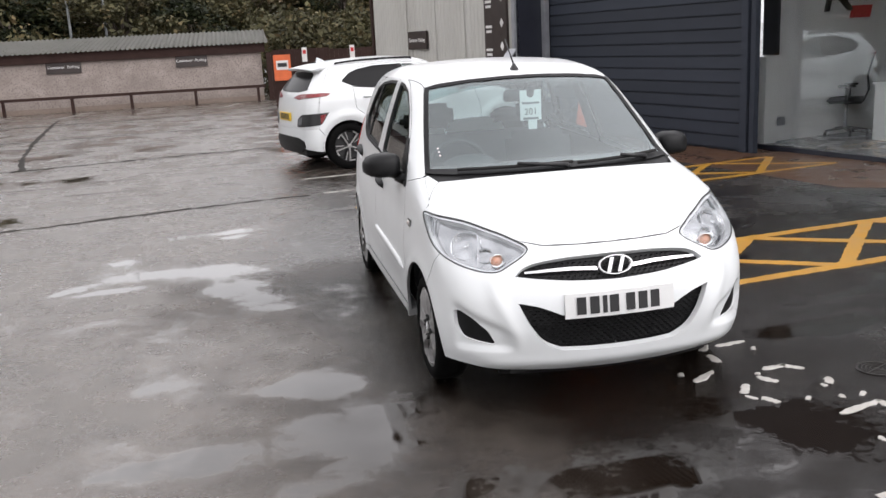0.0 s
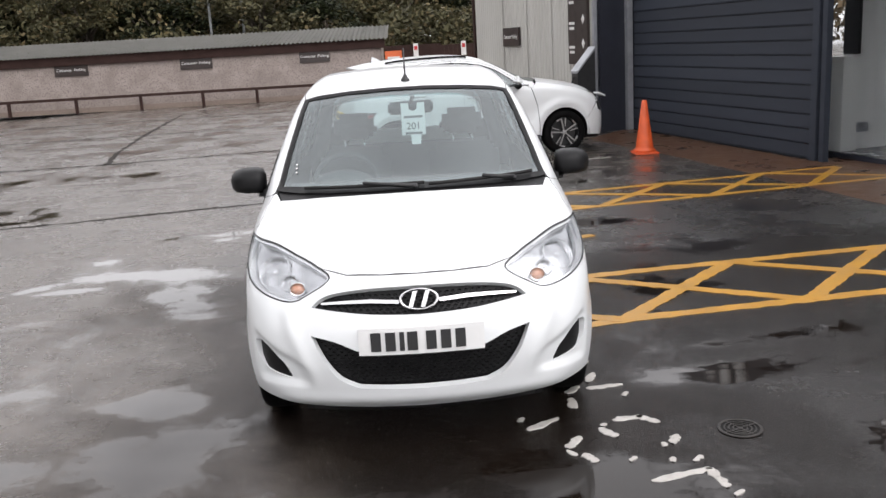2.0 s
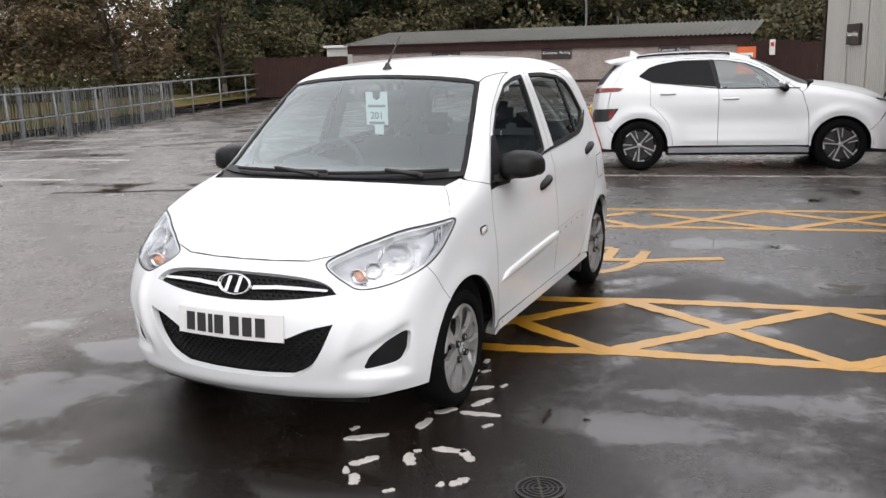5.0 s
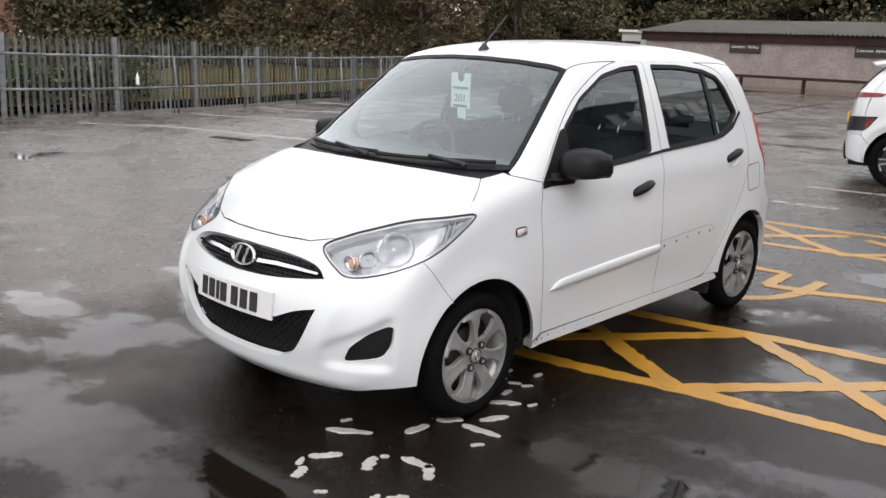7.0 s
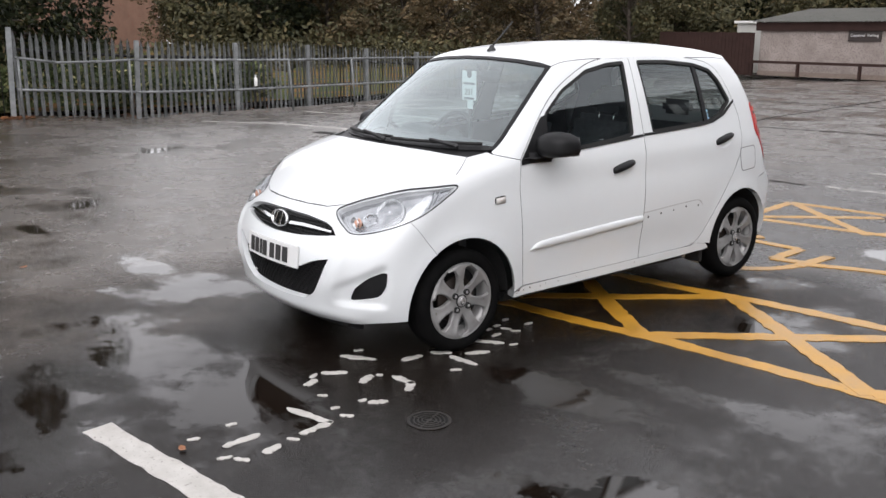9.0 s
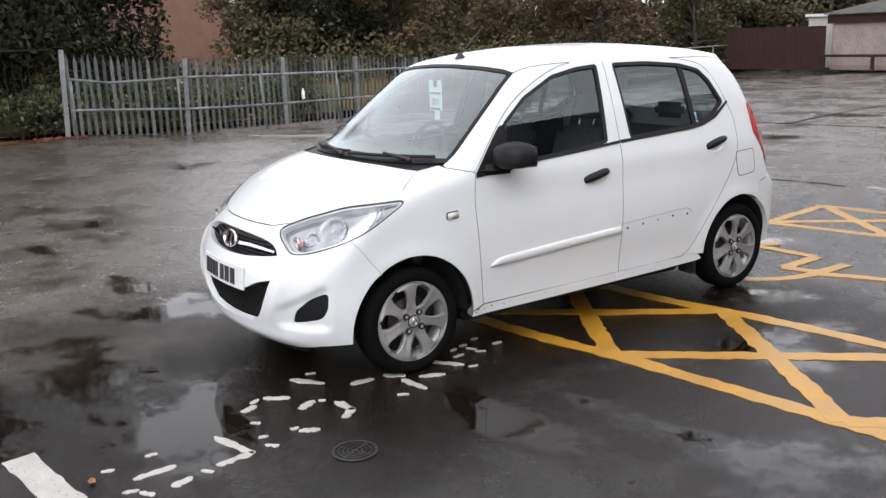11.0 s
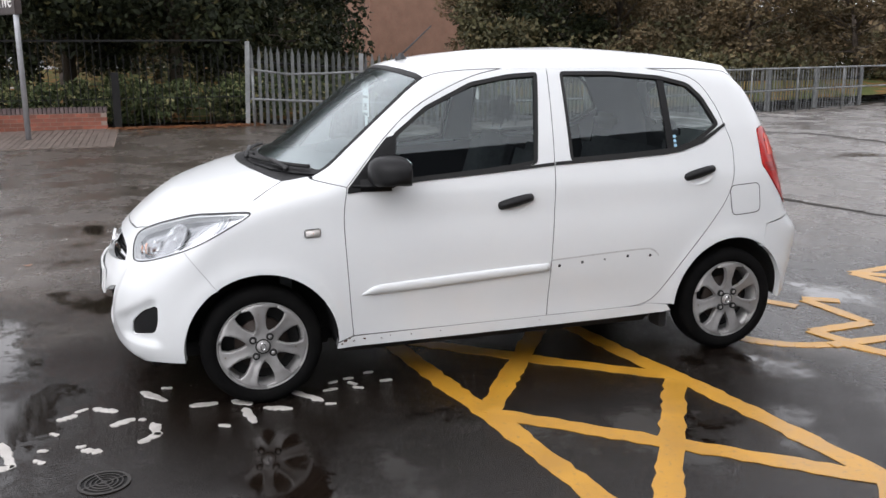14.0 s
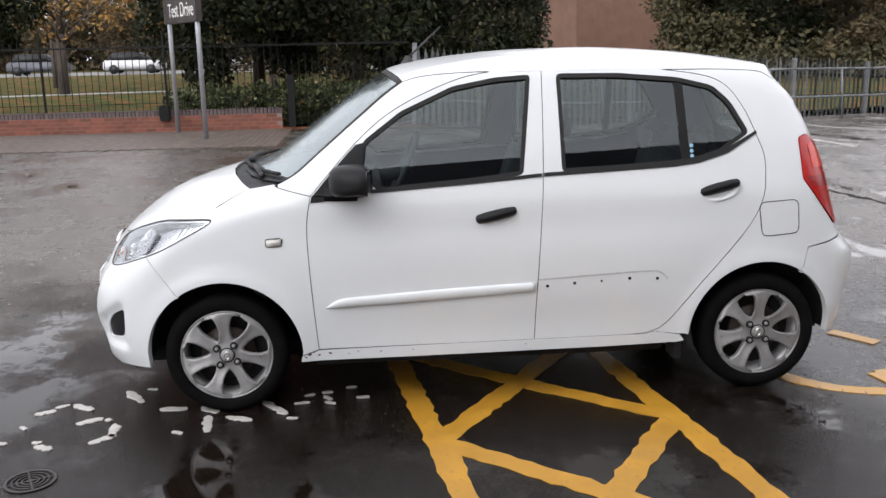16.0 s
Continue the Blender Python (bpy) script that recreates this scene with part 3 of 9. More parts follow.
def along(line, step):
    """Points and headings at even steps along a broken line."""
    out, left = [], 0.0
    for a, b in zip(line, line[1:]):
        a, b = Vector(a), Vector(b)
        d = b - a
        s = left
        while s < d.length:
            out.append((a + d * (s / d.length), math.degrees(math.atan2(d.y, d.x))))
            s += step
        left = s - d.length
    return out


def stepped(pairs):
    """Heights read off between a few (y, height) pairs."""
    ys, hs = zip(*pairs)
    return lambda y: float(np.interp(y, ys, hs))


HEAD = stepped([(0.3, 1.56), (1.2, 1.49), (2.1, 1.42), (3.0, 1.37), (5.85, 1.31), (8.0, 1.19), (10.0, 1.06), (12.2, 0.97), (14.6, 0.92), (25, 0.86)])
TUBE = stepped([(0.3, 1.10), (1.2, 0.97), (2.2, 1.03), (3.0, 1.01), (5.85, 0.955), (8.0, 0.94), (10.0, 0.91), (12.2, 0.90), (25, 0.90)])


def pale_mesh():
    """A W-section pale with a split, pointed head."""
    bm = bmesh.new()
    sec = [(-0.032, 0.0), (-0.016, 0.014), (0.0, 0.004), (0.016, 0.014), (0.032, 0.0)]
    rows_ = []
    for z, squeeze in ((0.05, 1.0), (1.40, 1.0), (1.49, 0.5), (1.55, 0.1)):
        rows_.append([bm.verts.new((x * squeeze, y, z)) for x, y in sec])
    for r0, r1 in zip(rows_, rows_[1:]):
        for i in range(4):
            bm.faces.new((r0[i], r0[i + 1], r1[i + 1], r1[i]))
    bmesh.ops.solidify(bm, geom=bm.faces[:], thickness=0.003)
    return meshed(bm, "pale", M_GALV)


PALE = pale_mesh()
fence = thing("palisade_fence", "galvanised steel palisade fence with pointed pales", "fence", (0, 0, 0))
POSTS = [0.3, 2.48, 4.60, 6.43, 8.22, 10.06, 11.95, 13.9, 15.9, 18.0]
ys_, xs_ = [q[1] for q in LINE], [q[0] for q in LINE]


def on_line(y):
    """The fence line's place and heading at one y."""
    x0, x1 = np.interp([y - 0.05, y + 0.05], ys_, xs_)
    return float(np.interp(y, ys_, xs_)), math.degrees(math.atan2(0.1, x1 - x0))


LOWTUBE = stepped([(0.3, 0.53), (1.2, 0.485), (2.48, 0.42), (4.6, 0.385), (5.85, 0.385), (8.0, 0.37), (10.0, 0.35), (25, 0.34)])
for y0, y1 in zip(POSTS, POSTS[1:]):
    for k_ in range(1, 17):
        y = y0 + (y1 - y0) * k_ / 17
        x, a = on_line(y)
        ob = new("pale", PALE)
        ob.parent = fence
        ob.matrix_basis = pose(x, y, HEAD(y) - 1.55 + rng.uniform(-0.012, 0.012), rng.uniform(-0.6, 0.6), rng.uniform(-0.9, 0.9), a) @ Matrix.Diagonal(((y1 - y0) / 2.1, 1, 1, 1))
for i, y in enumerate(POSTS):
    x, a = on_line(y)
    bm = bmesh.new()
    box(bm, (-0.045, -0.035, -0.2), (0.045, 0.035, HEAD(y) + (-0.02 if i else 0.06)), 0.006)
    part("post", bm, M_GALV, fence).matrix_basis = pose(x, y, 0, 0, 2.0 if i < 2 else 0.0, a)
# galvanised rails take black iron's colour to paint the shade behind the pales
for drop_ in (lambda y: HEAD(y) - 0.32, LOWTUBE):
    for y0, y1 in zip(POSTS, POSTS[1:]):
        (xa, _), (xb, _) = on_line(y0), on_line(y1)
        bm = bmesh.new()
        tube(bm, (xa - 0.05, y0, drop_(y0)), (xb - 0.05, y1, drop_(y1)), 0.026, seg=4)
        part("rail", bm, M_BLACKIRON, fence, "fence rail coloured near black for the shade behind the pales")
# two-rail tube barrier just inside the fence
bar = thing("tube_barrier", "two-rail galvanised tube barrier along the car park edge", "barrier", (0, 0, 0))
INNER = [(x + 0.28, y + 0.05) for x, y in LINE]
for height_ in (TUBE, LOWTUBE):
    for a, b in zip(INNER, INNER[1:]):
        spots = [(a[0] + (b[0] - a[0]) * q / 4, a[1] + (b[1] - a[1]) * q / 4) for q in range(5)]
        bm = bmesh.new()
        for c, d in zip(spots, spots[1:]):
            tube(bm, (*c, height_(c[1])), (*d, height_(d[1])), 0.024, seg=8)
        part("rail", bm, M_GALV, bar, smooth=True)
for i, y in enumerate((0.40, 2.28, 4.02, 5.81, 7.60, 9.32, 11.1, 12.9, 14.8, 16.8, 19.0, 21.4, 24.0)):
    x = on_line(y - 0.05)[0] + 0.28
    lean = 0.10 if 1 < i < 7 else 0.0
    bm = bmesh.new()
    tube(bm, (x, y, fall(x, y) - 0.03), (x + lean * 0.4, y - lean, TUBE(y)), 0.024, seg=8)
    part("post", bm, M_GALV, bar, smooth=True)
M_CONC = surf("concrete_edging", (0.20, 0.185, 0.17), (0.13, 0.12, 0.11), 4, 0.7, 0.5, 0.002, 60)
kerb = thing("kerb", "low concrete edging along the fence foot", "kerb", kind="structure")
for p, a in along([(x + 0.18, y) for x, y in LINE[1:]], 0.92):
    bm = bmesh.new()
    box(bm, (0.004, -0.03, 0), (0.912, 0.03, 0.06), 0.008)
    part("kerb_stone", bm, M_CONC, kerb).matrix_basis = pose(p.x, p.y, fall(p.x, p.y) - 0.008, 0, 0, a)
bot = thing("plastic_bottle", "empty clear plastic bottle caught on the fence rail", "bottle", (-13.18, 4.9, 0.44))
bm = bmesh.new()
lathe(bm, [(0.0, 0.0), (0.033, 0.0), (0.035, 0.02), (0.035, 0.15), (0.014, 0.2), (0.014, 0.23), (0.0, 0.23)], Matrix(), 12)
part("body", bm, M_WHITE, bot, smooth=True)

# ---- low brick wall with black railings ----
BX = -13.85
wall = thing("wall_brick", "low red brick wall with dark blue brick coping", "wall", kind="structure")
bm = bmesh.new()
box(bm, (BX - 0.21, -12.5, 0), (BX - 0.008, -2.32, 0.31))
part("mortar_core", bm, M_MORTAR, wall, "grey mortar joints")
bm = bmesh.new()
box(bm, (-0.051, 0, 0), (0.051, 0.215, 0.065), 0.004)
BRICK = meshed(bm, "brick", M_BRICK)
bm = bmesh.new()
box(bm, (-0.112, 0, 0), (0.112, 0.065, 0.105), 0.006)
COPING = meshed(bm, "coping_brick", M_BLUEBRICK)
for row in range(4):
    for k in range(34):
        y = -2.3 - 0.225 * (k + 1) + (0.112 if row % 2 else 0)
        if y + 0.215 > -2.3:
            continue
        ob = new("brick", BRICK)
        ob.parent = wall
        ob.matrix_basis = pose(BX - 0.05 + rng.uniform(-0.002, 0.002), y, 0.006 + 0.076 * row)
for k in range(104):
    ob = new("coping_brick", COPING)
    ob.parent = wall
    ob.matrix_basis = pose(BX - 0.11, -2.37 - 0.0755 * k, 0.312 + rng.uniform(-0.002, 0.002))
iron = thing("iron_railing", "black iron bar railing above the brick wall", "railing")
for z in (0.55, 1.62):
    bm = bmesh.new()
    box(bm, (BX - 0.13, -12.5, z), (BX - 0.09, 0.25, z + 0.012 + 0.02 * (z > 1)), 0.0)
    part("rail", bm, M_BLACKIRON, iron)
bm = bmesh.new()
tube(bm, (0, 0, 0.42), (0, 0, 1.72), 0.008, seg=6)
tube(bm, (0, 0, 1.72), (0, 0, 1.78), 0.012, 0.001, seg=6)
BARM = meshed(bm, "bar", M_BLACKIRON)
for k in range(95):
    ob = new("bar", BARM)
    ob.parent = iron
    ob.matrix_basis = pose(BX - 0.11, 0.2 - 0.134 * k, 0 if k > 18 else -0.4)
for y in (-2.12, -4.55, -6.9, -9.3, -11.7):
    bm = bmesh.new()
    # first post is widened and cut short to stand in for a dark trunk
    hw = 0.07 if y > -2.3 else 0.022
    box(bm, (BX - 0.115 - hw, y - hw, 0.3 if y < -2.3 else -0.005), (BX - 0.115 + hw, y + hw, 1.05 if y > -2.3 else 1.95), 0.006)
    part("post", bm, M_BLACKIRON, iron)
bm = bmesh.new()
box(bm, (BX - 0.02, -4.68, 0.22), (BX + 0.12, -4.48, 0.52), 0.015)
e = thing("litter_box", "small black box fixed to the brick wall", "box", (0, 0, 0))
part("body", bm, M_BLACKIRON, e)

# ---- block paving in front of the wall ----
pav = thing("pavement_blocks", "wet brown block paving before the brick wall", "pavement", kind="structure")
bm = bmesh.new()
box(bm, (-13.84, -12, 0.001), (-10.55, -2.12, 0.006))
part("bedding", bm, M_MORTAR, pav)
bm = bmesh.new()
box(bm, (0.003, 0.003, 0), (0.197, 0.097, 0.012), 0.003)
PAVER = meshed(bm, "paver", M_PAVER)
for i in range(16):
    for j in range(18):
        ob = new("paver", PAVER)
        ob.parent = pav
        ob.matrix_basis = pose(-13.75 + 0.2 * i + (0.1 if j % 2 else 0), -2.14 - 0.1 * (j + 1), 0.006 + rng.uniform(0, 0.002))
bm = bmesh.new()
for i in range(16):
    for j in range(18, 76):
        box(bm, (-13.747 + 0.2 * i + (0.1 if j % 2 else 0), -2.237 - 0.1 * j, 0.006), (-13.553 + 0.2 * i + (0.1 if j % 2 else 0), -2.143 - 0.1 * j, 0.0175))
ob = part("paver_field", bm, M_PAVER, pav)
tagged(ob, kind="stuff")

# ---- post sign ----
sign = thing("post_sign", "dark brown double sign with white lettering on two pale posts", "sign", (0, 0, 0))
P1, P2 = Vector((-13.55, -4.3, 0)), Vector((-12.0, -3.5, 0))
for p in (P1, P2):
    bm = bmesh.new()
    tube(bm, p - Vector((0, 0, 0.005)), p + Vector((0, 0, 3.4)), 0.045, seg=16)
    part("post", bm, M_ALU, sign, "pale grey metal post", True)
bm = bmesh.new()
lathe(bm, [(0, 0), (0.09, 0), (0.09, 0.006), (0.05, 0.012), (0, 0.012)], Matrix.Translation(P2), 16)
part("base_plate", bm, M_ALU, sign)
dirn = (P2 - P1).normalized()
ang = math.degrees(math.atan2(dirn.y, dirn.x))
mid = (P1 + P2) / 2
bm = bmesh.new()
box(bm, (-1.03, -0.055, 2.05), (1.0, 0.055, 3.4), 0.01)
part("board", bm, M_SIGN, sign, "dark brown sign board").matrix_basis = pose(mid.x, mid.y, 0, 0, 0, ang)
words("lettering", "Test Drive", 0.36, pose(mid.x + 0.03 * 0, mid.y, 2.27, 0, 0, 0) @ pose(0, 0, 0, 0, 0, ang) @ pose(0.1, -0.058, 0, 90, 0, 0), M_WHITE, sign, "white lettering")

# ---- dealership: boarded garage, cream wing, glazed showroom ----
FA, FN, FO = Vector((-0.215, 0.977, 0)).normalized(), Vector((-0.977, -0.215, 0)).normalized(), Vector((4.95, 5.42, 0))
FM = Matrix(((FA.x, FN.x, 0, FO.x), (FA.y, FN.y, 0, FO.y), (0, 0, 1, 0), (0, 0, 0, 1)))
# FM's own axes: s along the front, d out of it, z up

garage = thing("wall_garage", "dark navy horizontally boarded garage front", "wall", kind="structure")
bm = bmesh.new()
box(bm, (0.1, -0.12, 0), (5.0, -0.03, 3.0))
part("backing", bm, M_NAVYDARK, garage).matrix_basis = FM
bm = bmesh.new()
prism(bm, [(0.12, -0.03, 0.004), (0.12, 0.0, 0.004), (0.12, 0.004, 0.02), (0.12, -0.006, 0.168), (0.12, -0.03, 0.168)], (4.86, 0, 0))
BOARD = meshed(bm, "board", M_NAVY)
for k in range(17):
    ob = new("board", BOARD)
    ob.parent = garage
    ob.matrix_basis = FM @ pose(0, 0, 0.02 + 0.178 * k)
bm = bmesh.new()
box(bm, (0.0, -0.12, 0), (0.13, 0.05, 3.0), 0.006)
box(bm, (-0.12, -0.05, 0), (-0.03, 0.03, 3.0), 0.004)
part("door_jamb", bm, M_NAVY, garage, "dark navy jamb").matrix_basis = FM
bm = bmesh.new()
box(bm, (4.9, 0.02, 0), (5.02, 0.12, 3.0), 0.008)
part("door_post", bm, M_ALU, garage, "pale grey metal door post").matrix_basis = FM
bm = bmesh.new()
box(bm, (5.02, -0.1, 0), (5.1, 0.62, 3.95))
part("return_wall", bm, M_NAVYDARK, garage).matrix_basis = FM
bm = bmesh.new()
box(bm, (5.02, 0.56, 0), (5.1, 0.68, 3.95), 0.006)
part("corner_trim", bm, M_ALU, garage, "blue-grey metal corner trim").matrix_basis = FM
bm = bmesh.new()
box(bm, (-8.6, -0.2, 3.0), (5.01, 0.12, 3.9), 0.02)
part("fascia", bm, M_NAVYDARK, garage, "dark fascia over the garage").matrix_basis = FM
bm = bmesh.new()
for k in range(7):
    box(bm, (1.2 + 0.42 * k, 0.12, 3.18), (1.46 + 0.42 * k, 0.16, 3.55), 0.02)
part("fascia_shape", bm, M_WHITE, garage, "row of plain pale shapes").matrix_basis = FM

wing = thing("wall_cream", "cream corrugated steel wall of the dealership", "wall", kind="structure")
bm = bmesh.new()
prof = []
s = 5.1
while s < 11.9:
    for ds, dd in ((0, 0), (0.10, 0), (0.115, 0.014), (0.135, 0.014)):
        prof.append((s + ds, dd))
    s += 0.15
prof = [(a, d) for a, d in prof if a <= 11.9]
lo = [bm.verts.new((a, 0.65 + d, 0)) for a, d in prof]
hi = [bm.verts.new((a, 0.65 + d, 4.0)) for a, d in prof]
for i in range(len(prof) - 1):
    bm.faces.new((lo[i], lo[i + 1], hi[i + 1], hi[i]))
part("cladding", bm, M_CREAM, wing, "cream ribbed cladding").matrix_basis = FM
bm = bmesh.new()
box(bm, (5.1, -3.0, 0), (11.9, 0.64, 4.0))
part("backing", bm, M_CREAM, wing).matrix_basis = FM
for s in (7.0, 8.35, 9.85):
    bm = bmesh.new()
    box(bm, (s - 0.04, 0.655, 0), (s + 0.04, 0.675, 4.0), 0.004)
    part("cover_strip", bm, M_CREAM, wing).matrix_basis = FM
bm = bmesh.new()
box(bm, (11.88, 0.5, 0), (12.0, 0.7, 4.05), 0.01)
part("corner_trim", bm, M_BROWN, wing).matrix_basis = FM
s2 = thing("wall_sign", "dark brown sign with white parking lettering on the cream wall", "sign", group="parking signs")
s2.matrix_world = FM @ pose(9.2, 0.7, 1.68)
bm = bmesh.new()
box(bm, (-0.5, -0.03, -0.19), (0.5, 0.02, 0.19), 0.006)
part("board", bm, M_SIGN, s2)
words("lettering", "Customer Parking", 0.115, pose(0, 0.022, 0, 90, 0, 180), M_WHITE, s2, "white lettering")
s3 = thing("wall_sign", "tall dark brown direction board with white lettering", "sign")
s3.matrix_world = FM @ pose(5.62, 0.7, 0)
bm = bmesh.new()
box(bm, (-0.42, -0.03, 1.15), (0.42, 0.02, 3.6), 0.006)
part("board", bm, M_SIGN, s3)
for k, z in enumerate((1.42, 1.83, 2.27, 2.7)):
    bm = bmesh.new()
    box(bm, (0.12, 0.021, z), (0.36, 0.026, z + 0.045))
    box(bm, (0.14, 0.021, z - 0.085), (0.34, 0.026, z - 0.04))
    part("lettering_bar", bm, M_WHITE, s3, "unreadable white lettering")
    bm = bmesh.new()
    prism(bm, [(-0.25, 0.021, z + 0.0), (-0.18, 0.021, z + 0.08), (-0.25, 0.021, z + 0.16), (-0.32, 0.021, z + 0.08)], (0, 0.005, 0))
    part("arrow", bm, M_WHITE, s3)

# glazed showroom to the right of the garage: floor, back walls, glass
GA = Vector((0.2334, -0.9724, 0)).normalized()
GM = Matrix(((GA.x, -GA.y, 0, 5.28), (GA.y, GA.x, 0, 5.70), (0, 0, 1, 0), (0, 0, 0, 1)))
# GM's own axes: x along the glass, y into the room
VENT = (0.42, 0.33)
LOGO = (1.70, 1.95)
room = thing("wall_showroom", "white plastered showroom behind tall glass", "wall", kind="structure")
bm = bmesh.new()
box(bm, (-0.25, 0.02, 0.002), (9.0, 6.5, 0.06))
part("floor", bm, M_FLOORGREY, room, "smooth grey floor").matrix_basis = GM
bm = bmesh.new()
box(bm, (-0.25, 0.29, 0.06), (-0.10, 6.4, 2.95))
part("side_wall", bm, M_PLASTER, room).matrix_basis = GM
bm = bmesh.new()
box(bm, (-0.25, 6.4, 0.06), (9.0, 6.5, 2.95))
part("back_wall", bm, M_PLASTER, room).matrix_basis = GM
bm = bmesh.new()
box(bm, (-0.098, 0.30, 0.06), (-0.085, 6.4, 0.16), 0.003)
part("skirting", bm, M_PLASTER, room).matrix_basis = GM
bm = bmesh.new()
box(bm, (-0.40, -0.02, 0.0), (-0.26, 0.05, 3.0), 0.004)
part("reveal", bm, M_NAVYDARK, room, "dark reveal beside the glass").matrix_basis = GM
bm = bmesh.new()
prism(bm, [(-0.098, VENT[0] - 0.13, VENT[1] - 0.06), (-0.098, VENT[0] + 0.13, VENT[1] - 0.06), (-0.098, VENT[0] + 0.13, VENT[1] + 0.06), (-0.098, VENT[0] - 0.13, VENT[1] + 0.06)], (0.02, 0, 0))
part("wall_socket", bm, M_ALU, room, "small grey socket box").matrix_basis = GM
bm = bmesh.new()
box(bm, (-0.25, 0.06, 0.06), (0.03, 0.285, 1.22), 0.004)
part("pillar", bm, M_PLASTER, room).matrix_basis = GM
bm = bmesh.new()
box(bm, (-0.25, 0.05, 2.95), (9.0, 6.5, 3.05))
part("ceiling", bm, M_PLASTER, room).matrix_basis = GM
bm = bmesh.new()
box(bm, (8.9, 0.05, 0.06), (9.0, 6.5, 2.95))
part("end_wall", bm, M_PLASTER, room).matrix_basis = GM
bm = bmesh.new()
box(bm, (-0.27, 0.286, 1.24), (0.0, 0.33, 2.9), 0.004)
part("dark_panel", bm, M_BLACKPLASTIC, room, "tall black panel inside the glass").matrix_basis = GM
bm = bmesh.new()
box(bm, (-0.36, -0.03, 0.0), (9.0, 0.05, 0.06), 0.004)
box(bm, (-0.36, -0.03, 2.9), (9.0, 0.05, 3.0), 0.004)
part("glass_frame", bm, M_NAVYDARK, room).matrix_basis = GM
bm = bmesh.new()
box(bm, (-0.25, -0.006, 0.06), (9.0, 0.006, 2.9))
gl = part("glass_sheet", bm, M_SHOPGLASS, room, "tall clear shop glass")
gl.matrix_basis = GM
gl.visible_shadow = False
logo = thing("wall_logo", "dark letter shapes with a red tag on the showroom wall", "logo")
logo.matrix_world = GM @ pose(-0.098, LOGO[0], LOGO[1], 0, 0, 90) @ Matrix.Diagonal((0.85, 1, 0.85, 1))
bm = bmesh.new()
prism(bm, [(-0.55, 0, -0.2), (-0.45, 0, -0.2), (-0.3, 0, 0.35), (-0.4, 0, 0.35)], (0, -0.03, 0))
prism(bm, [(-0.33, 0, 0.05), (0.0, 0, -0.2), (0.12, 0, -0.2), (-0.2, 0, 0.12)], (0, -0.03, 0))
part("dark_shape", bm, M_BLACKPLASTIC, logo)
bm = bmesh.new()
prism(bm, [(0.05, 0, -0.32), (0.5, 0, -0.32), (0.55, 0, -0.12), (0.1, 0, -0.12)], (0, -0.03, 0))
part("red_tag", bm, M_RED, logo)


def office_chair(m):
    e = thing("office_chair", "black office chair with tall back in the showroom", "chair")
    e.matrix_world = m
    bm = bmesh.new()
    for k in range(5):
        a = 2 * math.pi * k / 5
        tube(bm, (0, 0, 0.10), (0.3 * math.cos(a), 0.3 * math.sin(a), 0.07), 0.022, 0.016, 8)
    part("base", bm, M_BLACKPLASTIC, e, smooth=True)
    for k in range(5):
        a = 2 * math.pi * k / 5
        bm = bmesh.new()
        tube(bm, (0.3 * math.cos(a) - 0.02, 0.3 * math.sin(a), 0.03), (0.3 * math.cos(a) + 0.02, 0.3 * math.sin(a), 0.03), 0.03, seg=12)
        part("castor", bm, M_BLACKPLASTIC, e, smooth=True)
    bm = bmesh.new()
    tube(bm, (0, 0, 0.1), (0, 0, 0.45), 0.028)
    part("gas_column", bm, M_ALU, e, smooth=True)
    bm = bmesh.new()
    box(bm, (-0.24, -0.24, 0.45), (0.24, 0.24, 0.53), 0.03)
    part("seat", bm, M_BLACKPLASTIC, e, smooth=True)
    bm = bmesh.new()
    pr = [(0.22, 0.5), (0.27, 0.62), (0.25, 0.82), (0.30, 1.05), (0.33, 1.14)]
    ra = [[bm.verts.new((x + 0.02 * abs(q), q * 0.22, z)) for q in (-1, -0.5, 0, 0.5, 1)] for x, z in pr]
    for r0, r1 in zip(ra, ra[1:]):
        for i in range(4):
            bm.faces.new((r0[i], r0[i + 1], r1[i + 1], r1[i]))
    bmesh.ops.solidify(bm, geom=bm.faces[:], thickness=0.03)
    part("backrest", bm, M_BLACKPLASTIC, e, smooth=True)
    for q in (-0.26, 0.26):
        bm = bmesh.new()
        box(bm, (-0.1, q - 0.025, 0.68), (0.14, q + 0.025, 0.71), 0.01)
        box(bm, (0.0, q - 0.015, 0.5), (0.04, q + 0.015, 0.68), 0.006)
        part("armrest", bm, M_BLACKPLASTIC, e, smooth=True)
    return e


office_chair(pose(6.80, 5.98, 0.06, 0, 0, -40))
desk = thing("desk", "plain white desk with panel end in the showroom", "desk")
desk.matrix_world = GM @ pose(0.96, 1.28, 0.06)
bm = bmesh.new()
box(bm, (-0.2, 0, 0), (-0.16, 0.8, 0.74), 0.003)
part("end_panel", bm, M_PLASTER, desk)
bm = bmesh.new()
box(bm, (-0.16, 0.0, 0), (1.44, 0.02, 0.74), 0.002)
part("front_panel", bm, M_PLASTER, desk)
bm = bmesh.new()
box(bm, (-0.22, -0.02, 0.74), (1.5, 0.82, 0.77), 0.003)
part("desktop", bm, M_PLASTER, desk)
bm = bmesh.new()
box(bm, (1.44, 0, 0), (1.48, 0.8, 0.74), 0.003)
part("end_panel", bm, M_PLASTER, desk)

# brown wet apron along the garage
M_APRON = surf("brown_apron", (0.07, 0.034, 0.018), (0.105, 0.053, 0.028), 2.5, 0.24, 0.42, 0.003, 90, speck=((0.05, 0.03, 0.022), 9, 0.6))
bm = bmesh.new()
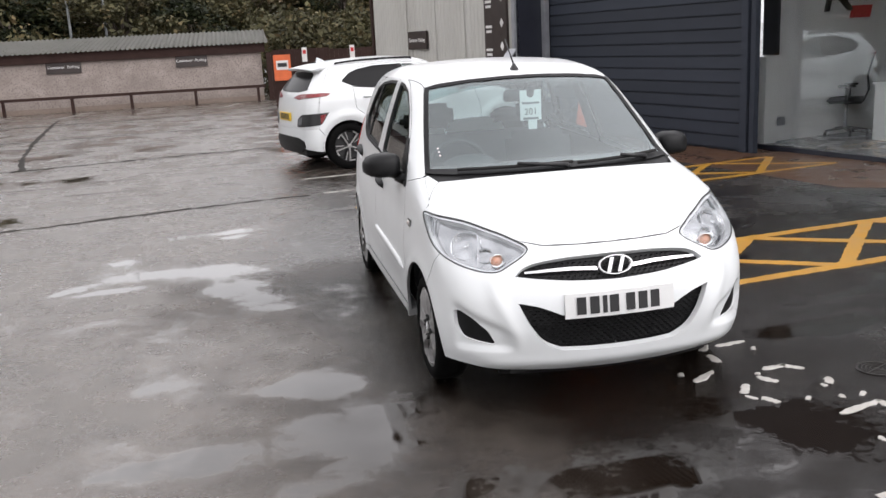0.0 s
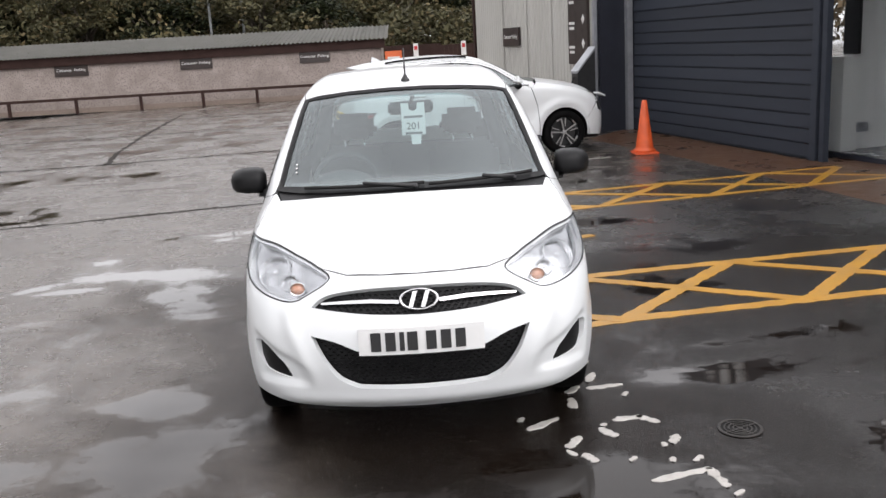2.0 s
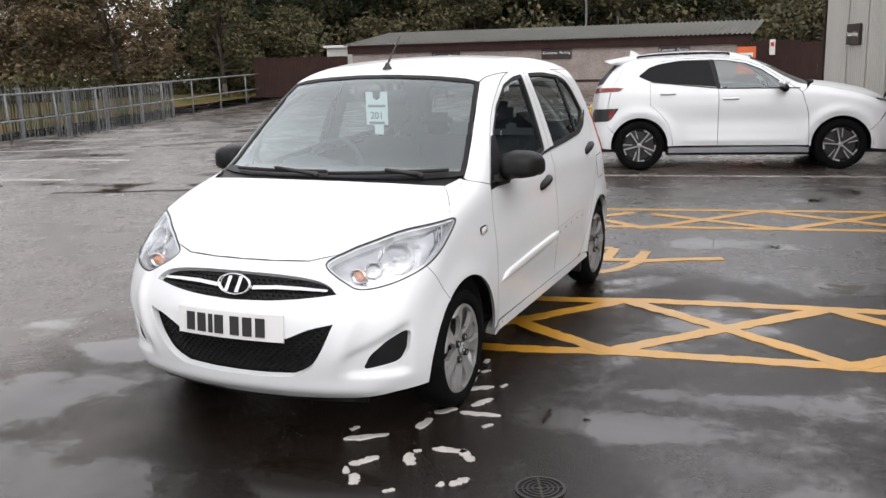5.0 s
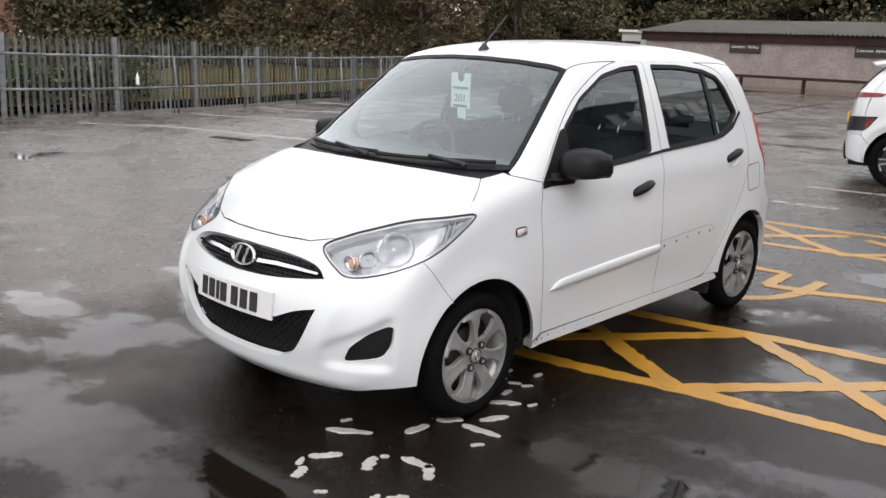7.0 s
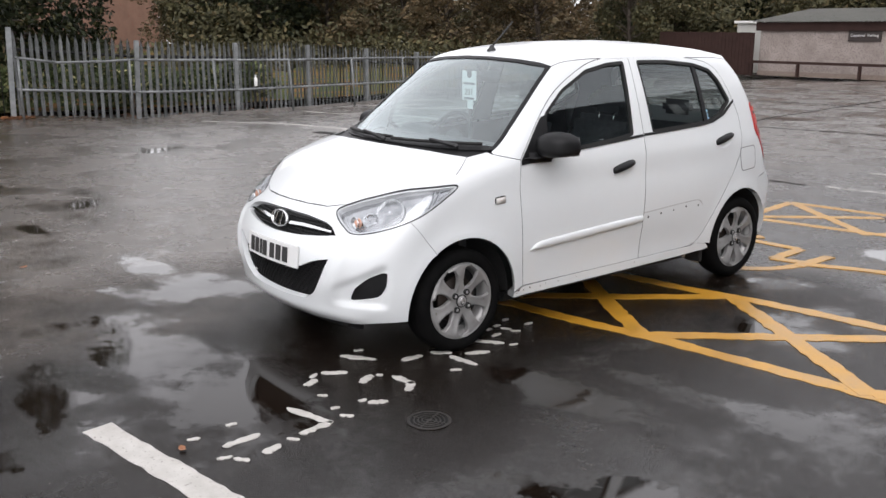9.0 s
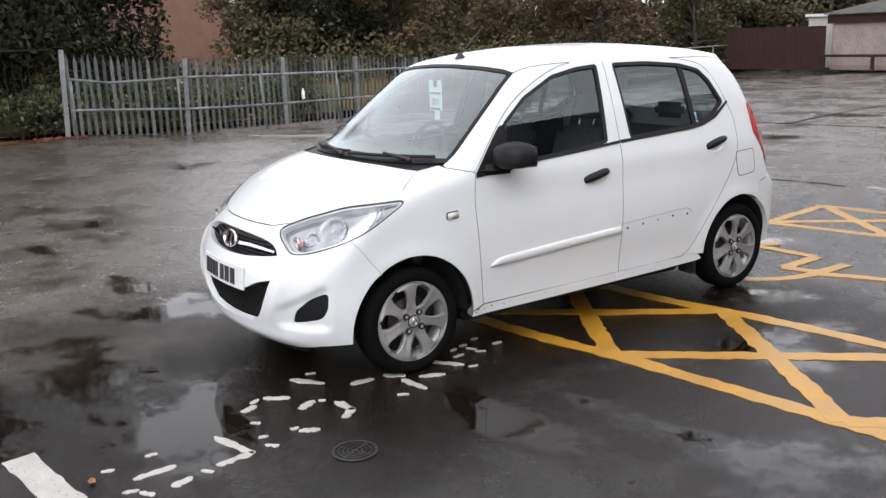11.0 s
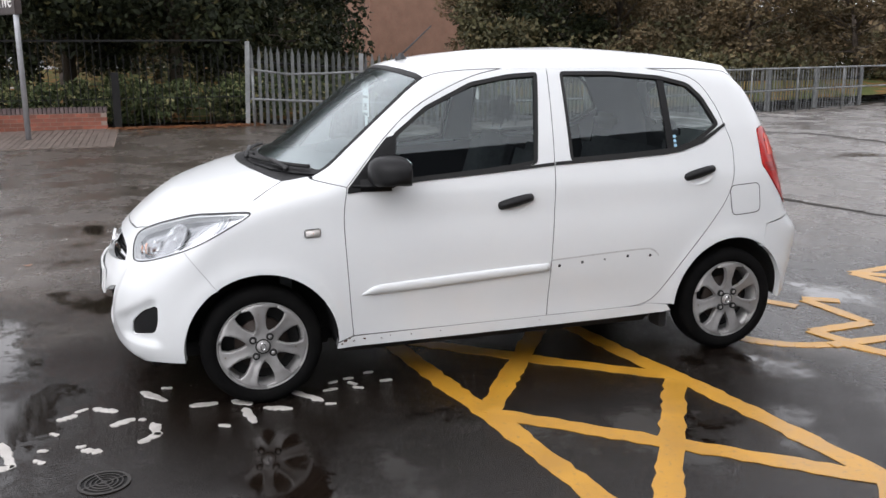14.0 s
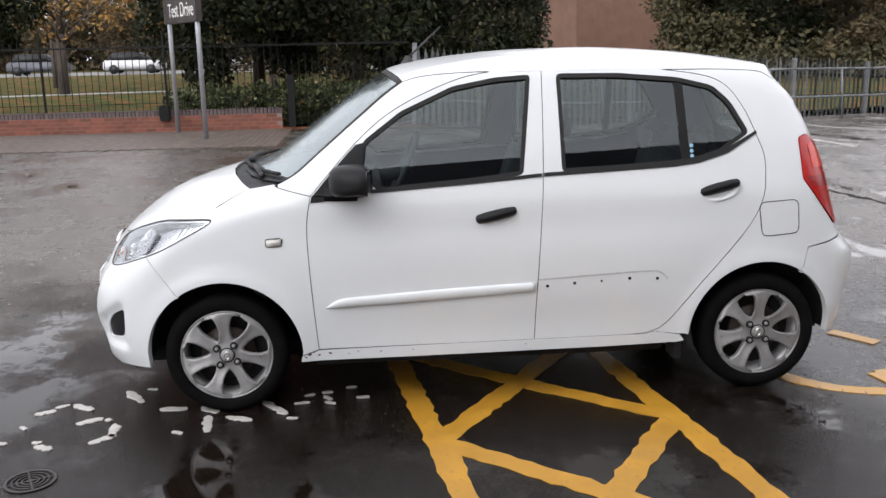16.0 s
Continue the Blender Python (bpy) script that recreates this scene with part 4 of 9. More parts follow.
prism(bm, [(4.3, 2.6, 0.0), (6.25, 1.3, 0.0), (6.29, 1.4, 0.0), (5.26, 5.65, 0.0), (4.9, 5.5, 0.0), (3.85, 10.5, 0.0), (2.9, 9.3, 0.0), (3.6, 6.4, 0.0)], (0, 0, 0.003))
setting("apron", bm, M_APRON, "wet brown stained concrete apron before the garage", "pavement")

# ---- traffic cone ----
cone = thing("traffic_cone", "plain orange plastic traffic cone on the apron", "cone", (3.25, 7.08, 0.003))
bm = bmesh.new()
lathe(bm, [(0.0, 0.035), (0.155, 0.035), (0.15, 0.06), (0.125, 0.075), (0.12, 0.1), (0.035, 0.72), (0.025, 0.735), (0.0, 0.735)], Matrix(), 28)
part("body", bm, M_CONE, cone, smooth=True)
bm = bmesh.new()
box(bm, (-0.17, -0.17, 0), (0.17, 0.17, 0.035), 0.012)
part("base", bm, M_CONE, cone)

# ---- round drain cover and slot gully ----
dr = thing("drain_cover", "round cast-iron drain cover with ring slots, set in asphalt", "drain cover", (1.335, -1.85, 0))
for r0, r1 in ((0.0, 0.012), (0.027, 0.033), (0.045, 0.051), (0.063, 0.069), (0.082, 0.094)):
    bm = bmesh.new()
    lathe(bm, [(r0, 0.002), (r0, 0.006), (r1 - 0.001, 0.006), (r1, 0.005), (r1, 0.002)], Matrix(), 48)
    part("ring", bm, M_CASTIRON, dr)
for k in range(2):
    bm = bmesh.new()
    box(bm, (-0.083, -0.0035, 0.002), (0.083, 0.0035, 0.0052), m=pose(0, 0, 0, 0, 0, 90 * k + 25))
    part("cross_bar", bm, M_CASTIRON, dr)
bm = bmesh.new()
lathe(bm, [(0.0, 0.0012), (0.092, 0.0012)], Matrix(), 48)
part("pit", bm, M_BLACKIRON, dr)
gu = thing("gully_grate", "narrow iron gully grate in the car park", "drain grate", (-8.1, 3.57, 0), 14)
for k in range(9):
    bm = bmesh.new()
    box(bm, (-0.36 + 0.08 * k, -0.1, 0.0), (-0.325 + 0.08 * k, 0.1, 0.012), 0.003)
    part("bar", bm, M_CASTIRON, gu)


# ---- trees, hedges and the far distance ----
def leaf_material(name, dark, light, autumn, share):
    """Leaves that differ one by one; share: how many have turned."""
    m = bpy.data.materials.new(name)
    m.use_nodes = True
    n, l = m.node_tree.nodes, m.node_tree.links
    p = n["Principled BSDF"]
    p.inputs["Roughness"].default_value = 0.6
    p.inputs["Specular IOR Level"].default_value = 0.15
    g = n.new("ShaderNodeNewGeometry")
    r = n.new("ShaderNodeValToRGB")
    e = r.color_ramp.elements
    e[0].color, e[1].color = (*dark, 1), (*autumn, 1)
    e[1].position = 1.0
    k = e.new(max(0.02, 1 - share))
    k.color = (*light, 1)
    l.new(g.outputs["Random Per Island"], r.inputs["Fac"])
    co, t, mx = n.new("ShaderNodeTexCoord"), n.new("ShaderNodeTexNoise"), n.new("ShaderNodeMixRGB")
    t.inputs["Scale"].default_value = 0.6
    l.new(co.outputs["Object"], t.inputs["Vector"])
    mx.blend_type = "MULTIPLY"
    mx.inputs["Fac"].default_value = 0.8
    mr = n.new("ShaderNodeMapRange")
    mr.inputs["From Min"].default_value, mr.inputs["From Max"].default_value = 0.3, 0.7
    mr.inputs["To Min"].default_value, mr.inputs["To Max"].default_value = 0.55, 1.35
    l.new(t.outputs["Fac"], mr.inputs["Value"])
    l.new(r.outputs["Color"], mx.inputs["Color1"])
    l.new(mr.outputs["Result"], mx.inputs["Color2"])
    l.new(mx.outputs["Color"], p.inputs["Base Color"])
    return m


L_DARK = leaf_material("leaf_dark", (0.009, 0.0125, 0.006), (0.024, 0.029, 0.0115), (0.060, 0.053, 0.018), 0.12)
L_OLIVE = leaf_material("leaf_olive", (0.044, 0.043, 0.023), (0.082, 0.076, 0.037), (0.115, 0.085, 0.041), 0.25)
L_RUST = leaf_material("leaf_rust", (0.078, 0.061, 0.036), (0.130, 0.098, 0.053), (0.16, 0.106, 0.058), 0.35)
L_GOLD = leaf_material("leaf_gold", (0.112, 0.083, 0.033), (0.240, 0.150, 0.050), (0.360, 0.188, 0.054), 0.5)
L_HEDGE = leaf_material("leaf_hedge", (0.022, 0.034, 0.013), (0.085, 0.103, 0.042), (0.300, 0.280, 0.140), 0.2)


def leaf_cloud(centres, radii, count, size, rs, flat=0.8, droop=0.0):
    """Pointed leaves strewn through clumps, densest near their skins. Returns vertices and faces."""
    k = rs.integers(0, len(centres), count)
    d = rs.normal(size=(count, 3))
    d /= np.linalg.norm(d, axis=1)[:, None]
    rad = radii[k][:, None] * (0.45 + 0.6 * rs.random((count, 1)) ** 0.6)
    pos = centres[k] + d * rad * (1, 1, flat)
    pos[:, 2] -= droop * rs.random(count)
    u = rs.normal(size=(count, 3))
    u /= np.linalg.norm(u, axis=1)[:, None]
    w = np.cross(u, rs.normal(size=(count, 3)))
    w /= np.linalg.norm(w, axis=1)[:, None]
    s = size * (0.6 + 0.8 * rs.random((count, 1)))
    v = np.stack([pos - u * s, pos + w * s * 0.5 + u * s * 0.1, pos + u * s, pos - w * s * 0.5 + u * s * 0.1], 1).reshape(-1, 3)
    f = np.arange(count * 4).reshape(-1, 4)
    return v, f


def mesh_of(name, v, f, material):
    me = bpy.data.meshes.new(name)
    me.from_pydata(v.tolist(), [], f.tolist())
    me.materials.append(material)
    return me


def tree_thing(label, height, spread, leaves, count, size, seed, bare=0.25, at=(0, 0, 0), turn=0.0, clumps=26):
    """A tapered trunk that forks into limbs, with leaf clumps at and between the limb ends."""
    rs = np.random.default_rng(seed)
    e = thing("tree", label, "tree", at, turn)
    bm = bmesh.new()
    z0 = height * bare
    r0 = 0.022 * height + 0.03
    top = Vector((rs.normal() * 0.25, rs.normal() * 0.25, height * 0.7))
    tube(bm, (0, 0, -0.02), (top.x * 0.2, top.y * 0.2, z0), r0, r0 * 0.75, 10)
    tube(bm, (top.x * 0.2, top.y * 0.2, z0), top, r0 * 0.75, r0 * 0.25, 8)
    cs, rr = [], []
    for k in range(clumps):
        a, t = rs.random() * 2 * math.pi, rs.random()
        z = z0 + (height - z0) * (0.1 + 0.85 * t)
        reach = spread * (0.35 + 0.65 * math.sin(math.pi * (0.15 + 0.75 * t))) * (0.4 + 0.6 * rs.random())
        c = Vector((math.cos(a) * reach, math.sin(a) * reach, z))
        cs.append(c)
        rr.append(spread * (0.2 + 0.24 * rs.random()))
        s = Vector((0, 0, 0)).lerp(top, max(0.32, 0.25 + 0.55 * t))
        tube(bm, s, s.lerp(c, 0.95), r0 * 0.28, r0 * 0.06, 5)
    part("trunk", bm, M_BARK, e, "dark bark trunk with limbs", True)
    v, f = leaf_cloud(np.array(cs), np.array(rr), count, size, rs, 0.85, 0.3)
    ob = new("crown", mesh_of("crown", v, f, leaves))
    ob.parent = e
    return e


KINDS = [
    tree_thing("tall broad dark green tree in the wood behind", 11.5, 3.6, L_DARK, 12500, 0.145, 11, 0.12, (-31, 41, 0)),
    tree_thing("tall olive green tree in the wood behind", 10.0, 3.4, L_OLIVE, 12500, 0.135, 12, 0.10, (-24, 40, 0)),
    tree_thing("rust brown autumn tree in the wood behind", 9.5, 3.3, L_RUST, 12500, 0.128, 13, 0.10, (-37, 33, 0)),
    tree_thing("dense dark green tree at the edge of the wood", 8.0, 3.0, L_DARK, 12500, 0.128, 14, 0.06, (-18, 37, 0)),
    tree_thing("olive green bushy tree at the edge of the wood", 6.5, 2.9, L_OLIVE, 12000, 0.12, 15, 0.04, (-12, 36, 0)),
]
tr = random.Random(21)


def plant(kind, x, y, s=1.0, label=""):
    if x > -58 and 0.215 < (y + 2) / (4.5 - x) < 0.385 and y < 25:
        return None  # a gap in the wood shows the house
    t = copy_thing(KINDS[kind], pose(x, y, 0, 0, 0, tr.uniform(0, 360)) @ Matrix.Diagonal((s, s, s * tr.uniform(0.62, 0.82), 1)))
    return tagged(t, label)


for row, (y, xs) in enumerate(((33.0, range(-22, 12, 4)), (38.0, range(-30, 14, 4)), (44.0, range(-36, 18, 5)))):
    for x in xs:
        plant(tr.choice((0, 1, 3, 4, 1) if row else (3, 4, 1, 4)), x + tr.uniform(-1.4, 1.4), y + tr.uniform(-1.2, 1.2), tr.uniform(0.62, 0.85))
for k in range(12):
    plant(tr.choice((2, 2, 1, 0, 2)), -38 - 4 * math.sin(k) + tr.uniform(-2, 2), 33 - 3.4 * k, tr.uniform(0.65, 0.85))
for x, y, k, s in ((-24, 31, 3, 0.9), (-27, 27, 2, 1.0), (-30, 24, 2, 1.0), (-33, 19, 2, 0.95), (-35, 14, 4, 1.0), (-35, 9, 1, 1.0), (-36, 4.8, 0, 0.8), (-33, 1.5, 1, 0.95), (-21.5, 29.5, 4, 0.8), (-26, 33, 0, 1.0)):
    plant(k, x, y, 0.8 * s)
for k in range(16):
    plant(tr.choice((1, 2, 2, 4)), (-49 if k < 2 else -73) - 3 * (k % 3) + tr.uniform(-1, 1), 6 - 4.2 * k, tr.uniform(0.75, 1.0))
for k in range(9):
    plant(tr.choice((1, 2, 0)), -45 + tr.uniform(-2, 2), 30 - 4.0 * k, tr.uniform(0.75, 0.95))
# big dark trees close behind the railings
tree_thing("large dark leafy tree just behind the railings", 8.5, 3.4, L_DARK, 34000, 0.075, 31, 0.05, (-17.3, -0.9, 0), clumps=40)
tree_thing("large dark leafy tree beside the brick wall", 8.0, 2.9, L_DARK, 32000, 0.075, 32, 0.08, (-17.6, -3.2, 0), clumps=38)
tree_thing("dark green tree behind the palisade fence", 7.0, 2.6, L_DARK, 24000, 0.075, 33, 0.05, (-18.8, 1.7, 0), clumps=34)
tree_thing("small golden-leaved tree by the brown fence", 4.6, 1.5, L_OLIVE, 6000, 0.09, 34, 0.12, (-20.6, 25.6, 0), clumps=22)
tree_thing("spreading tree with thin golden leaves on the grass", 8.0, 3.6, L_GOLD, 2600, 0.10, 35, 0.28, (-31, -12.0, 0), clumps=24)
tree_thing("spreading tree with thin golden leaves by the road", 8.5, 3.8, L_GOLD, 2600, 0.11, 36, 0.26, (-38, -14.5, 0), clumps=24)
tree_thing("tree with thin golden leaves by the road", 8.5, 3.4, L_GOLD, 2600, 0.11, 37, 0.25, (-42, -9.5, 0), clumps=22)
tree_thing("dark green tree at the pavement edge", 6.0, 1.9, L_DARK, 16000, 0.07, 38, 0.22, (-19.5, -10.6, 0), clumps=26)

# hedge of pale-leaved shrubs behind the fences
rs = np.random.default_rng(5)
for y0, y1, h, x in ((-2.2, 0.4, 0.80, -14.75), (0.4, 3.2, 0.85, -14.9), (3.2, 6.6, 0.75, -15.4), (-4.6, -2.2, 0.75, -15.0)):
    k = 26
    cs = np.stack([x + rs.normal(size=k) * 0.28, y0 + (y1 - y0) * rs.random(k), 0.15 + (h - 0.2) * rs.random(k)], 1)
    v, f = leaf_cloud(cs, np.full(k, 0.33), 5200, 0.055, rs)
    v[:, 2] = np.maximum(v[:, 2], 0.03)
    e = thing("hedge", "low hedge of pale green pointed leaves behind the fence", "hedge", (x, (y0 + y1) / 2, 0))
    ob = new("foliage", mesh_of("foliage", v - np.array((x, (y0 + y1) / 2, 0)), f, L_HEDGE))
    ob.parent = e
    bm = bmesh.new()
    for c in cs[:14]:
        tube(bm, (c[0] - x, c[1] - (y0 + y1) / 2, 0), (c[0] - x + rs.normal() * 0.1, c[1] - (y0 + y1) / 2, c[2] + 0.3), 0.008, 0.003, 5)
    tagged(part("stems", bm, M_BARK, e), kind="stuff")

# ivy and brambles under the wood, as one mass
k = 420
cs = np.stack([rs.uniform(-38, -17, k), rs.uniform(6, 33, k), rs.uniform(0.1, 0.7, k)], 1)
cs = cs[(cs[:, 0] < -26 - 0.0 * cs[:, 1]) | (cs[:, 1] > 27)]
cs = np.concatenate([cs, np.stack([rs.uniform(-24, 12, 160), rs.uniform(30, 33, 160), rs.uniform(0.2, 2.6, 160)], 1), np.stack([rs.uniform(-37, -30, 150), rs.uniform(-2, 28, 150), rs.uniform(0.1, 2.2, 150)], 1)])
aim = (cs[:, 1] + 2) / (4.5 - cs[:, 0])
cs = cs[~((cs[:, 0] < -20) & (aim > 0.225) & (aim < 0.375) & (cs[:, 2] > 0.3))]
v, f = leaf_cloud(cs, np.full(len(cs), 1.05), 42000, 0.12, rs)
v[:, 2] = np.maximum(v[:, 2], 0.03)
tagged(new("undergrowth", mesh_of("undergrowth", v, f, L_OLIVE)), "tangled olive undergrowth below the wood", "undergrowth", kind="stuff")

# the far wood behind everything, as one mass of leaves
k = 520
u = rs.random(k)
side = u < 0.55
fx = np.where(side, -80 + rs.normal(size=k) * 2.5, rs.uniform(-84, 30, k))
fy = np.where(side, rs.uniform(-45, 55, k), 56 + rs.normal(size=k) * 2.5)
fz = rs.uniform(0.4, 1.0, k) * np.where(side, 5.2, 5.6) * rs.uniform(0.35, 1.0, k)
keep = ~((fx < -55) & ((fy + 2) / (4.5 - fx) > 0.225) & ((fy + 2) / (4.5 - fx) < 0.365) & (fz > 1.6))
cs = np.stack([fx, fy, fz], 1)[keep]
behind = np.stack([rs.uniform(-40, 22, 150), 49 + rs.normal(size=150) * 1.2, rs.uniform(0.5, 8.0, 150)], 1)
cs = np.concatenate([cs, behind])
v, f = leaf_cloud(cs, np.full(len(cs), 2.2), 110000, 0.27, rs)
v[:, 2] = np.maximum(v[:, 2], 0.03)
tagged(new("far_wood", mesh_of("far_wood", v, f, L_RUST)), "hazy olive-brown far wood", "wood", kind="stuff")

# far brick house whose gable shows between the trees
house = thing("house", "far red-brick house with a plain gable between trees", "house", (-58.5, 17.6, 0), 14)
bm = bmesh.new()
prism(bm, [(0, -4.4, 0), (0, 4.0, 0), (0, 4.0, 4.8), (0, -0.2, 8.4), (0, -4.4, 4.8)], (-9, 0, 0))
part("wall", bm, M_TERRA, house, "salmon brick gable wall")
for sgn in (-1, 1):
    bm = bmesh.new()
    a, b = ((0.15, -0.2, 8.45), (0.15, -0.2 + 4.4 * sgn, 4.7))
    prism(bm, [a, b, (-9.2, b[1], b[2]), (-9.2, a[1], a[2])], (0, 0, 0.12))
    part("roof", bm, M_SLATE, house)

# road beyond the grass with parked cars
M_ROAD = surf("far_road", (0.20, 0.20, 0.205), (0.26, 0.26, 0.265), 1.0, 0.5, 0.4)
bm = bmesh.new()
prism(bm, [(-67, -90, 0.04), (-57.5, -90, 0.04), (-59.0, 0, 0.04), (-68.5, 0, 0.04)], (0, 0, 0.02))
setting("road", bm, M_ROAD, "pale wet road beyond the grass", "road")
bm = bmesh.new()
prism(bm, [(-24.5, -40, 0.04), (-23.6, -40, 0.04), (-31.5, -6, 0.04), (-32.5, -6, 0.04)], (0, 0, 0.012))
setting("path", bm, M_ROAD, "pale path across the grass", "path")


def far_car(x, y, turn, paint):
    e = thing("parked_car", "small parked car on the far road", "car", (x, y, 0.06), turn, group="cars on the far road")
    bm = bmesh.new()
    prism(bm, [(-2.0, -0.85, 0.25), (2.0, -0.85, 0.25), (2.05, -0.85, 0.7), (1.2, -0.85, 0.9), (-1.95, -0.85, 0.92)], (0, 1.7, 0))
    bmesh.ops.bevel(bm, geom=bm.edges[:], offset=0.08, segments=2, affect="EDGES")
    part("body", bm, paint, e, smooth=True)
    bm = bmesh.new()
    prism(bm, [(-1.8, -0.75, 0.9), (1.15, -0.75, 0.9), (0.5, -0.7, 1.42), (-1.3, -0.7, 1.45)], (0, 1.5, 0))
    bmesh.ops.bevel(bm, geom=bm.edges[:], offset=0.08, segments=2, affect="EDGES")
    part("cabin", bm, M_BLACKPLASTIC, e, smooth=True)
    for wx in (-1.25, 1.3):
        for wy in (-0.8, 0.8):
            bm = bmesh.new()
            tube(bm, (wx, wy - 0.1, 0.31), (wx, wy + 0.1, 0.31), 0.31, seg=16)
            part("wheel", bm, M_BLACKPLASTIC, e, smooth=True)


M_FARWHITE = surf("far_white_paint", (0.7, 0.7, 0.7), (0.62, 0.62, 0.62), 2, 0.3)
M_FARBLUE = surf("far_grey_paint", (0.12, 0.125, 0.14), (0.10, 0.105, 0.12), 2, 0.3)
M_FARSILVER = surf("far_silver_paint", (0.35, 0.36, 0.38), (0.3, 0.31, 0.33), 2, 0.3)
for y, pm in ((-9.8, M_FARSILVER), (-17.0, M_FARWHITE), (-23.5, M_FARBLUE), (-29.0, M_FARSILVER), (-34.5, M_FARWHITE)):
    far_car(-62.0 + 0.02 * (y + 20), y, 90, pm)


# ---- the hatchback's skin as one smooth solid, cut into panels ----
from mathutils.geometry import delaunay_2d_cdt


def smooth_curve(points):
    """A monotone cubic through (u, v) points, for numpy arrays; straight beyond the ends."""
    u, v = (np.array(c, float) for c in zip(*points))
    h, d = np.diff(u), np.diff(v) / np.diff(u)
    m = np.empty(len(u))
    m[0], m[-1] = d[0], d[-1]
    for i in range(1, len(u) - 1):
        m[i] = 0 if d[i - 1] * d[i] <= 0 else 3 * (h[i - 1] + h[i]) / ((2 * h[i] + h[i - 1]) / d[i - 1] + (h[i] + 2 * h[i - 1]) / d[i])

    def f(x):
        x = np.asarray(x, float)
        i = np.clip(np.searchsorted(u, x) - 1, 0, len(u) - 2)
        t = (x - u[i]) / h[i]
        y = (1 + 2 * t) * (1 - t) ** 2 * v[i] + t * (1 - t) ** 2 * h[i] * m[i] + t * t * (3 - 2 * t) * v[i + 1] + t * t * (t - 1) * h[i] * m[i + 1]
        return np.where(t < 0, v[0] + m[0] * (x - u[0]), np.where(t > 1, v[-1] + m[-1] * (x - u[-1]), y))

    return f


def smax(a, b, k):
    h = np.maximum(k - np.abs(a - b), 0) / k
    return np.maximum(a, b) + h * h * k / 4


class Skin:
    """A body bounded by its sides, its top and its two ends, with rounded meetings."""

    def __init__(self, plan, wall, top, crown, sweep, nose, nose_bow, tail, tail_bow, k, scoop=None):
        self.plan, self.wall, self.top, self.nose, self.tail = (smooth_curve(c) for c in (plan, wall, top, nose, tail))
        self.crown, self.sweep, self.nose_bow, self.tail_bow, self.k, self.scoop = crown, sweep, nose_bow, tail_bow, k, scoop

    def value(self, p):
        x, y, z = np.abs(p[..., 0]), p[..., 1], p[..., 2]
        side = x - self.plan(y) - self.wall(z)
        if self.scoop is not None:
            side = side + self.scoop(y, z)
        fade = 1 / (1 + np.exp((y + 0.1) * 7))
        t = self.top(y - self.sweep * x * x * fade)
        top = (z - t + self.crown * (1 - 0.35 * fade) * x * x) * 0.85
        a2, a6 = self.nose_bow
        front = self.nose(z) + a2 * x * x + a6 * x**6 - y
        rear = y - self.tail(z) + self.tail_bow * x * x
        k1, k2, k3 = self.k
        return smax(smax(smax(side, top, k1), front, k2), rear, k3)

    def gradient(self, p, e=1e-3):
        g = np.stack([self.value(p + np.eye(3)[i] * e) - self.value(p - np.eye(3)[i] * e) for i in range(3)], -1)
        return g / np.maximum(np.linalg.norm(g, axis=-1, keepdims=True), 1e-9)

    def cast(self, start, way, far=2.2, steps=160):
        """The first meeting of each ray with the skin; a ray that misses stops where it comes nearest."""
        n = len(start)
        s = np.linspace(0, far, steps)
        vals = np.stack([self.value(start + way * t) for t in s])
        inside = vals < 0
        hit = inside.any(0)
        k = np.where(hit, inside.argmax(0), vals.argmin(0))
        lo, hi = s[np.maximum(k - 1, 0)], s[k]
        for _ in range(22):
            mid = (lo + hi) / 2
            inn = self.value(start + way * mid[:, None]) < 0
            hi, lo = np.where(inn, mid, hi), np.where(inn, lo, mid)
        t = np.where(hit, hi, s[k])
        return start + way * t[:, None]

    def lift(self, proj, uv):
        """Places on the skin for points of a flat drawing: side (y, z), front (x, z), rear (x, z), top (x, y), nose and stern (arc, z)."""
        uv = np.asarray(uv, float)
        u, v, o = uv[:, 0], uv[:, 1], np.zeros(len(uv))
        if proj == "side":
            return self.cast(np.stack([o + 1.25, u, v], 1), np.array([[-1.0, 0, 0]]), 1.25)
        if proj == "front":
            return self.cast(np.stack([u, o - 2.9, v], 1), np.array([[0, 1.0, 0]]), 2.6)
        if proj == "rear":
            return self.cast(np.stack([u, o + 2.9, v], 1), np.array([[0, -1.0, 0]]), 2.6)
        if proj == "top":
            return self.cast(np.stack([u, v, o + 2.2], 1), np.array([[0, 0, -1.0]]), 2.0)
        y0, sg = (self.y_nose, -1) if proj == "nose" else (self.y_stern, 1)
        a = u / 0.85
        d = np.stack([np.sin(a), sg * np.cos(a), o], 1)
        return self.cast(np.stack([o, o + y0, v], 1) + d * 2.0, -d, 1.9)

    def drawn(self, proj, p):
        """The drawing's coordinates of places."""
        p = np.asarray(p, float)
        x, y, z = p.T
        if proj == "side":
            return np.stack([y, z], 1)
        if proj in ("front", "rear"):
            return np.stack([x, z], 1)
        if proj == "top":
            return np.stack([x, y], 1)
        y0, sg = (self.y_nose, -1) if proj == "nose" else (self.y_stern, 1)
        return np.stack([np.arctan2(x, sg * (y - y0)) * 0.85, z], 1)


def resample(loop, step, closed=True):
    pts = [np.array(p, float) for p in loop]
    out = []
    for a, b in zip(pts, pts[1:] + pts[:1] if closed else pts[1:]):
        k = max(1, int(np.linalg.norm(b - a) / step + 0.5))
        out += [a + (b - a) * i / k for i in range(k)]
    return np.array(out if closed else out + [pts[-1]])


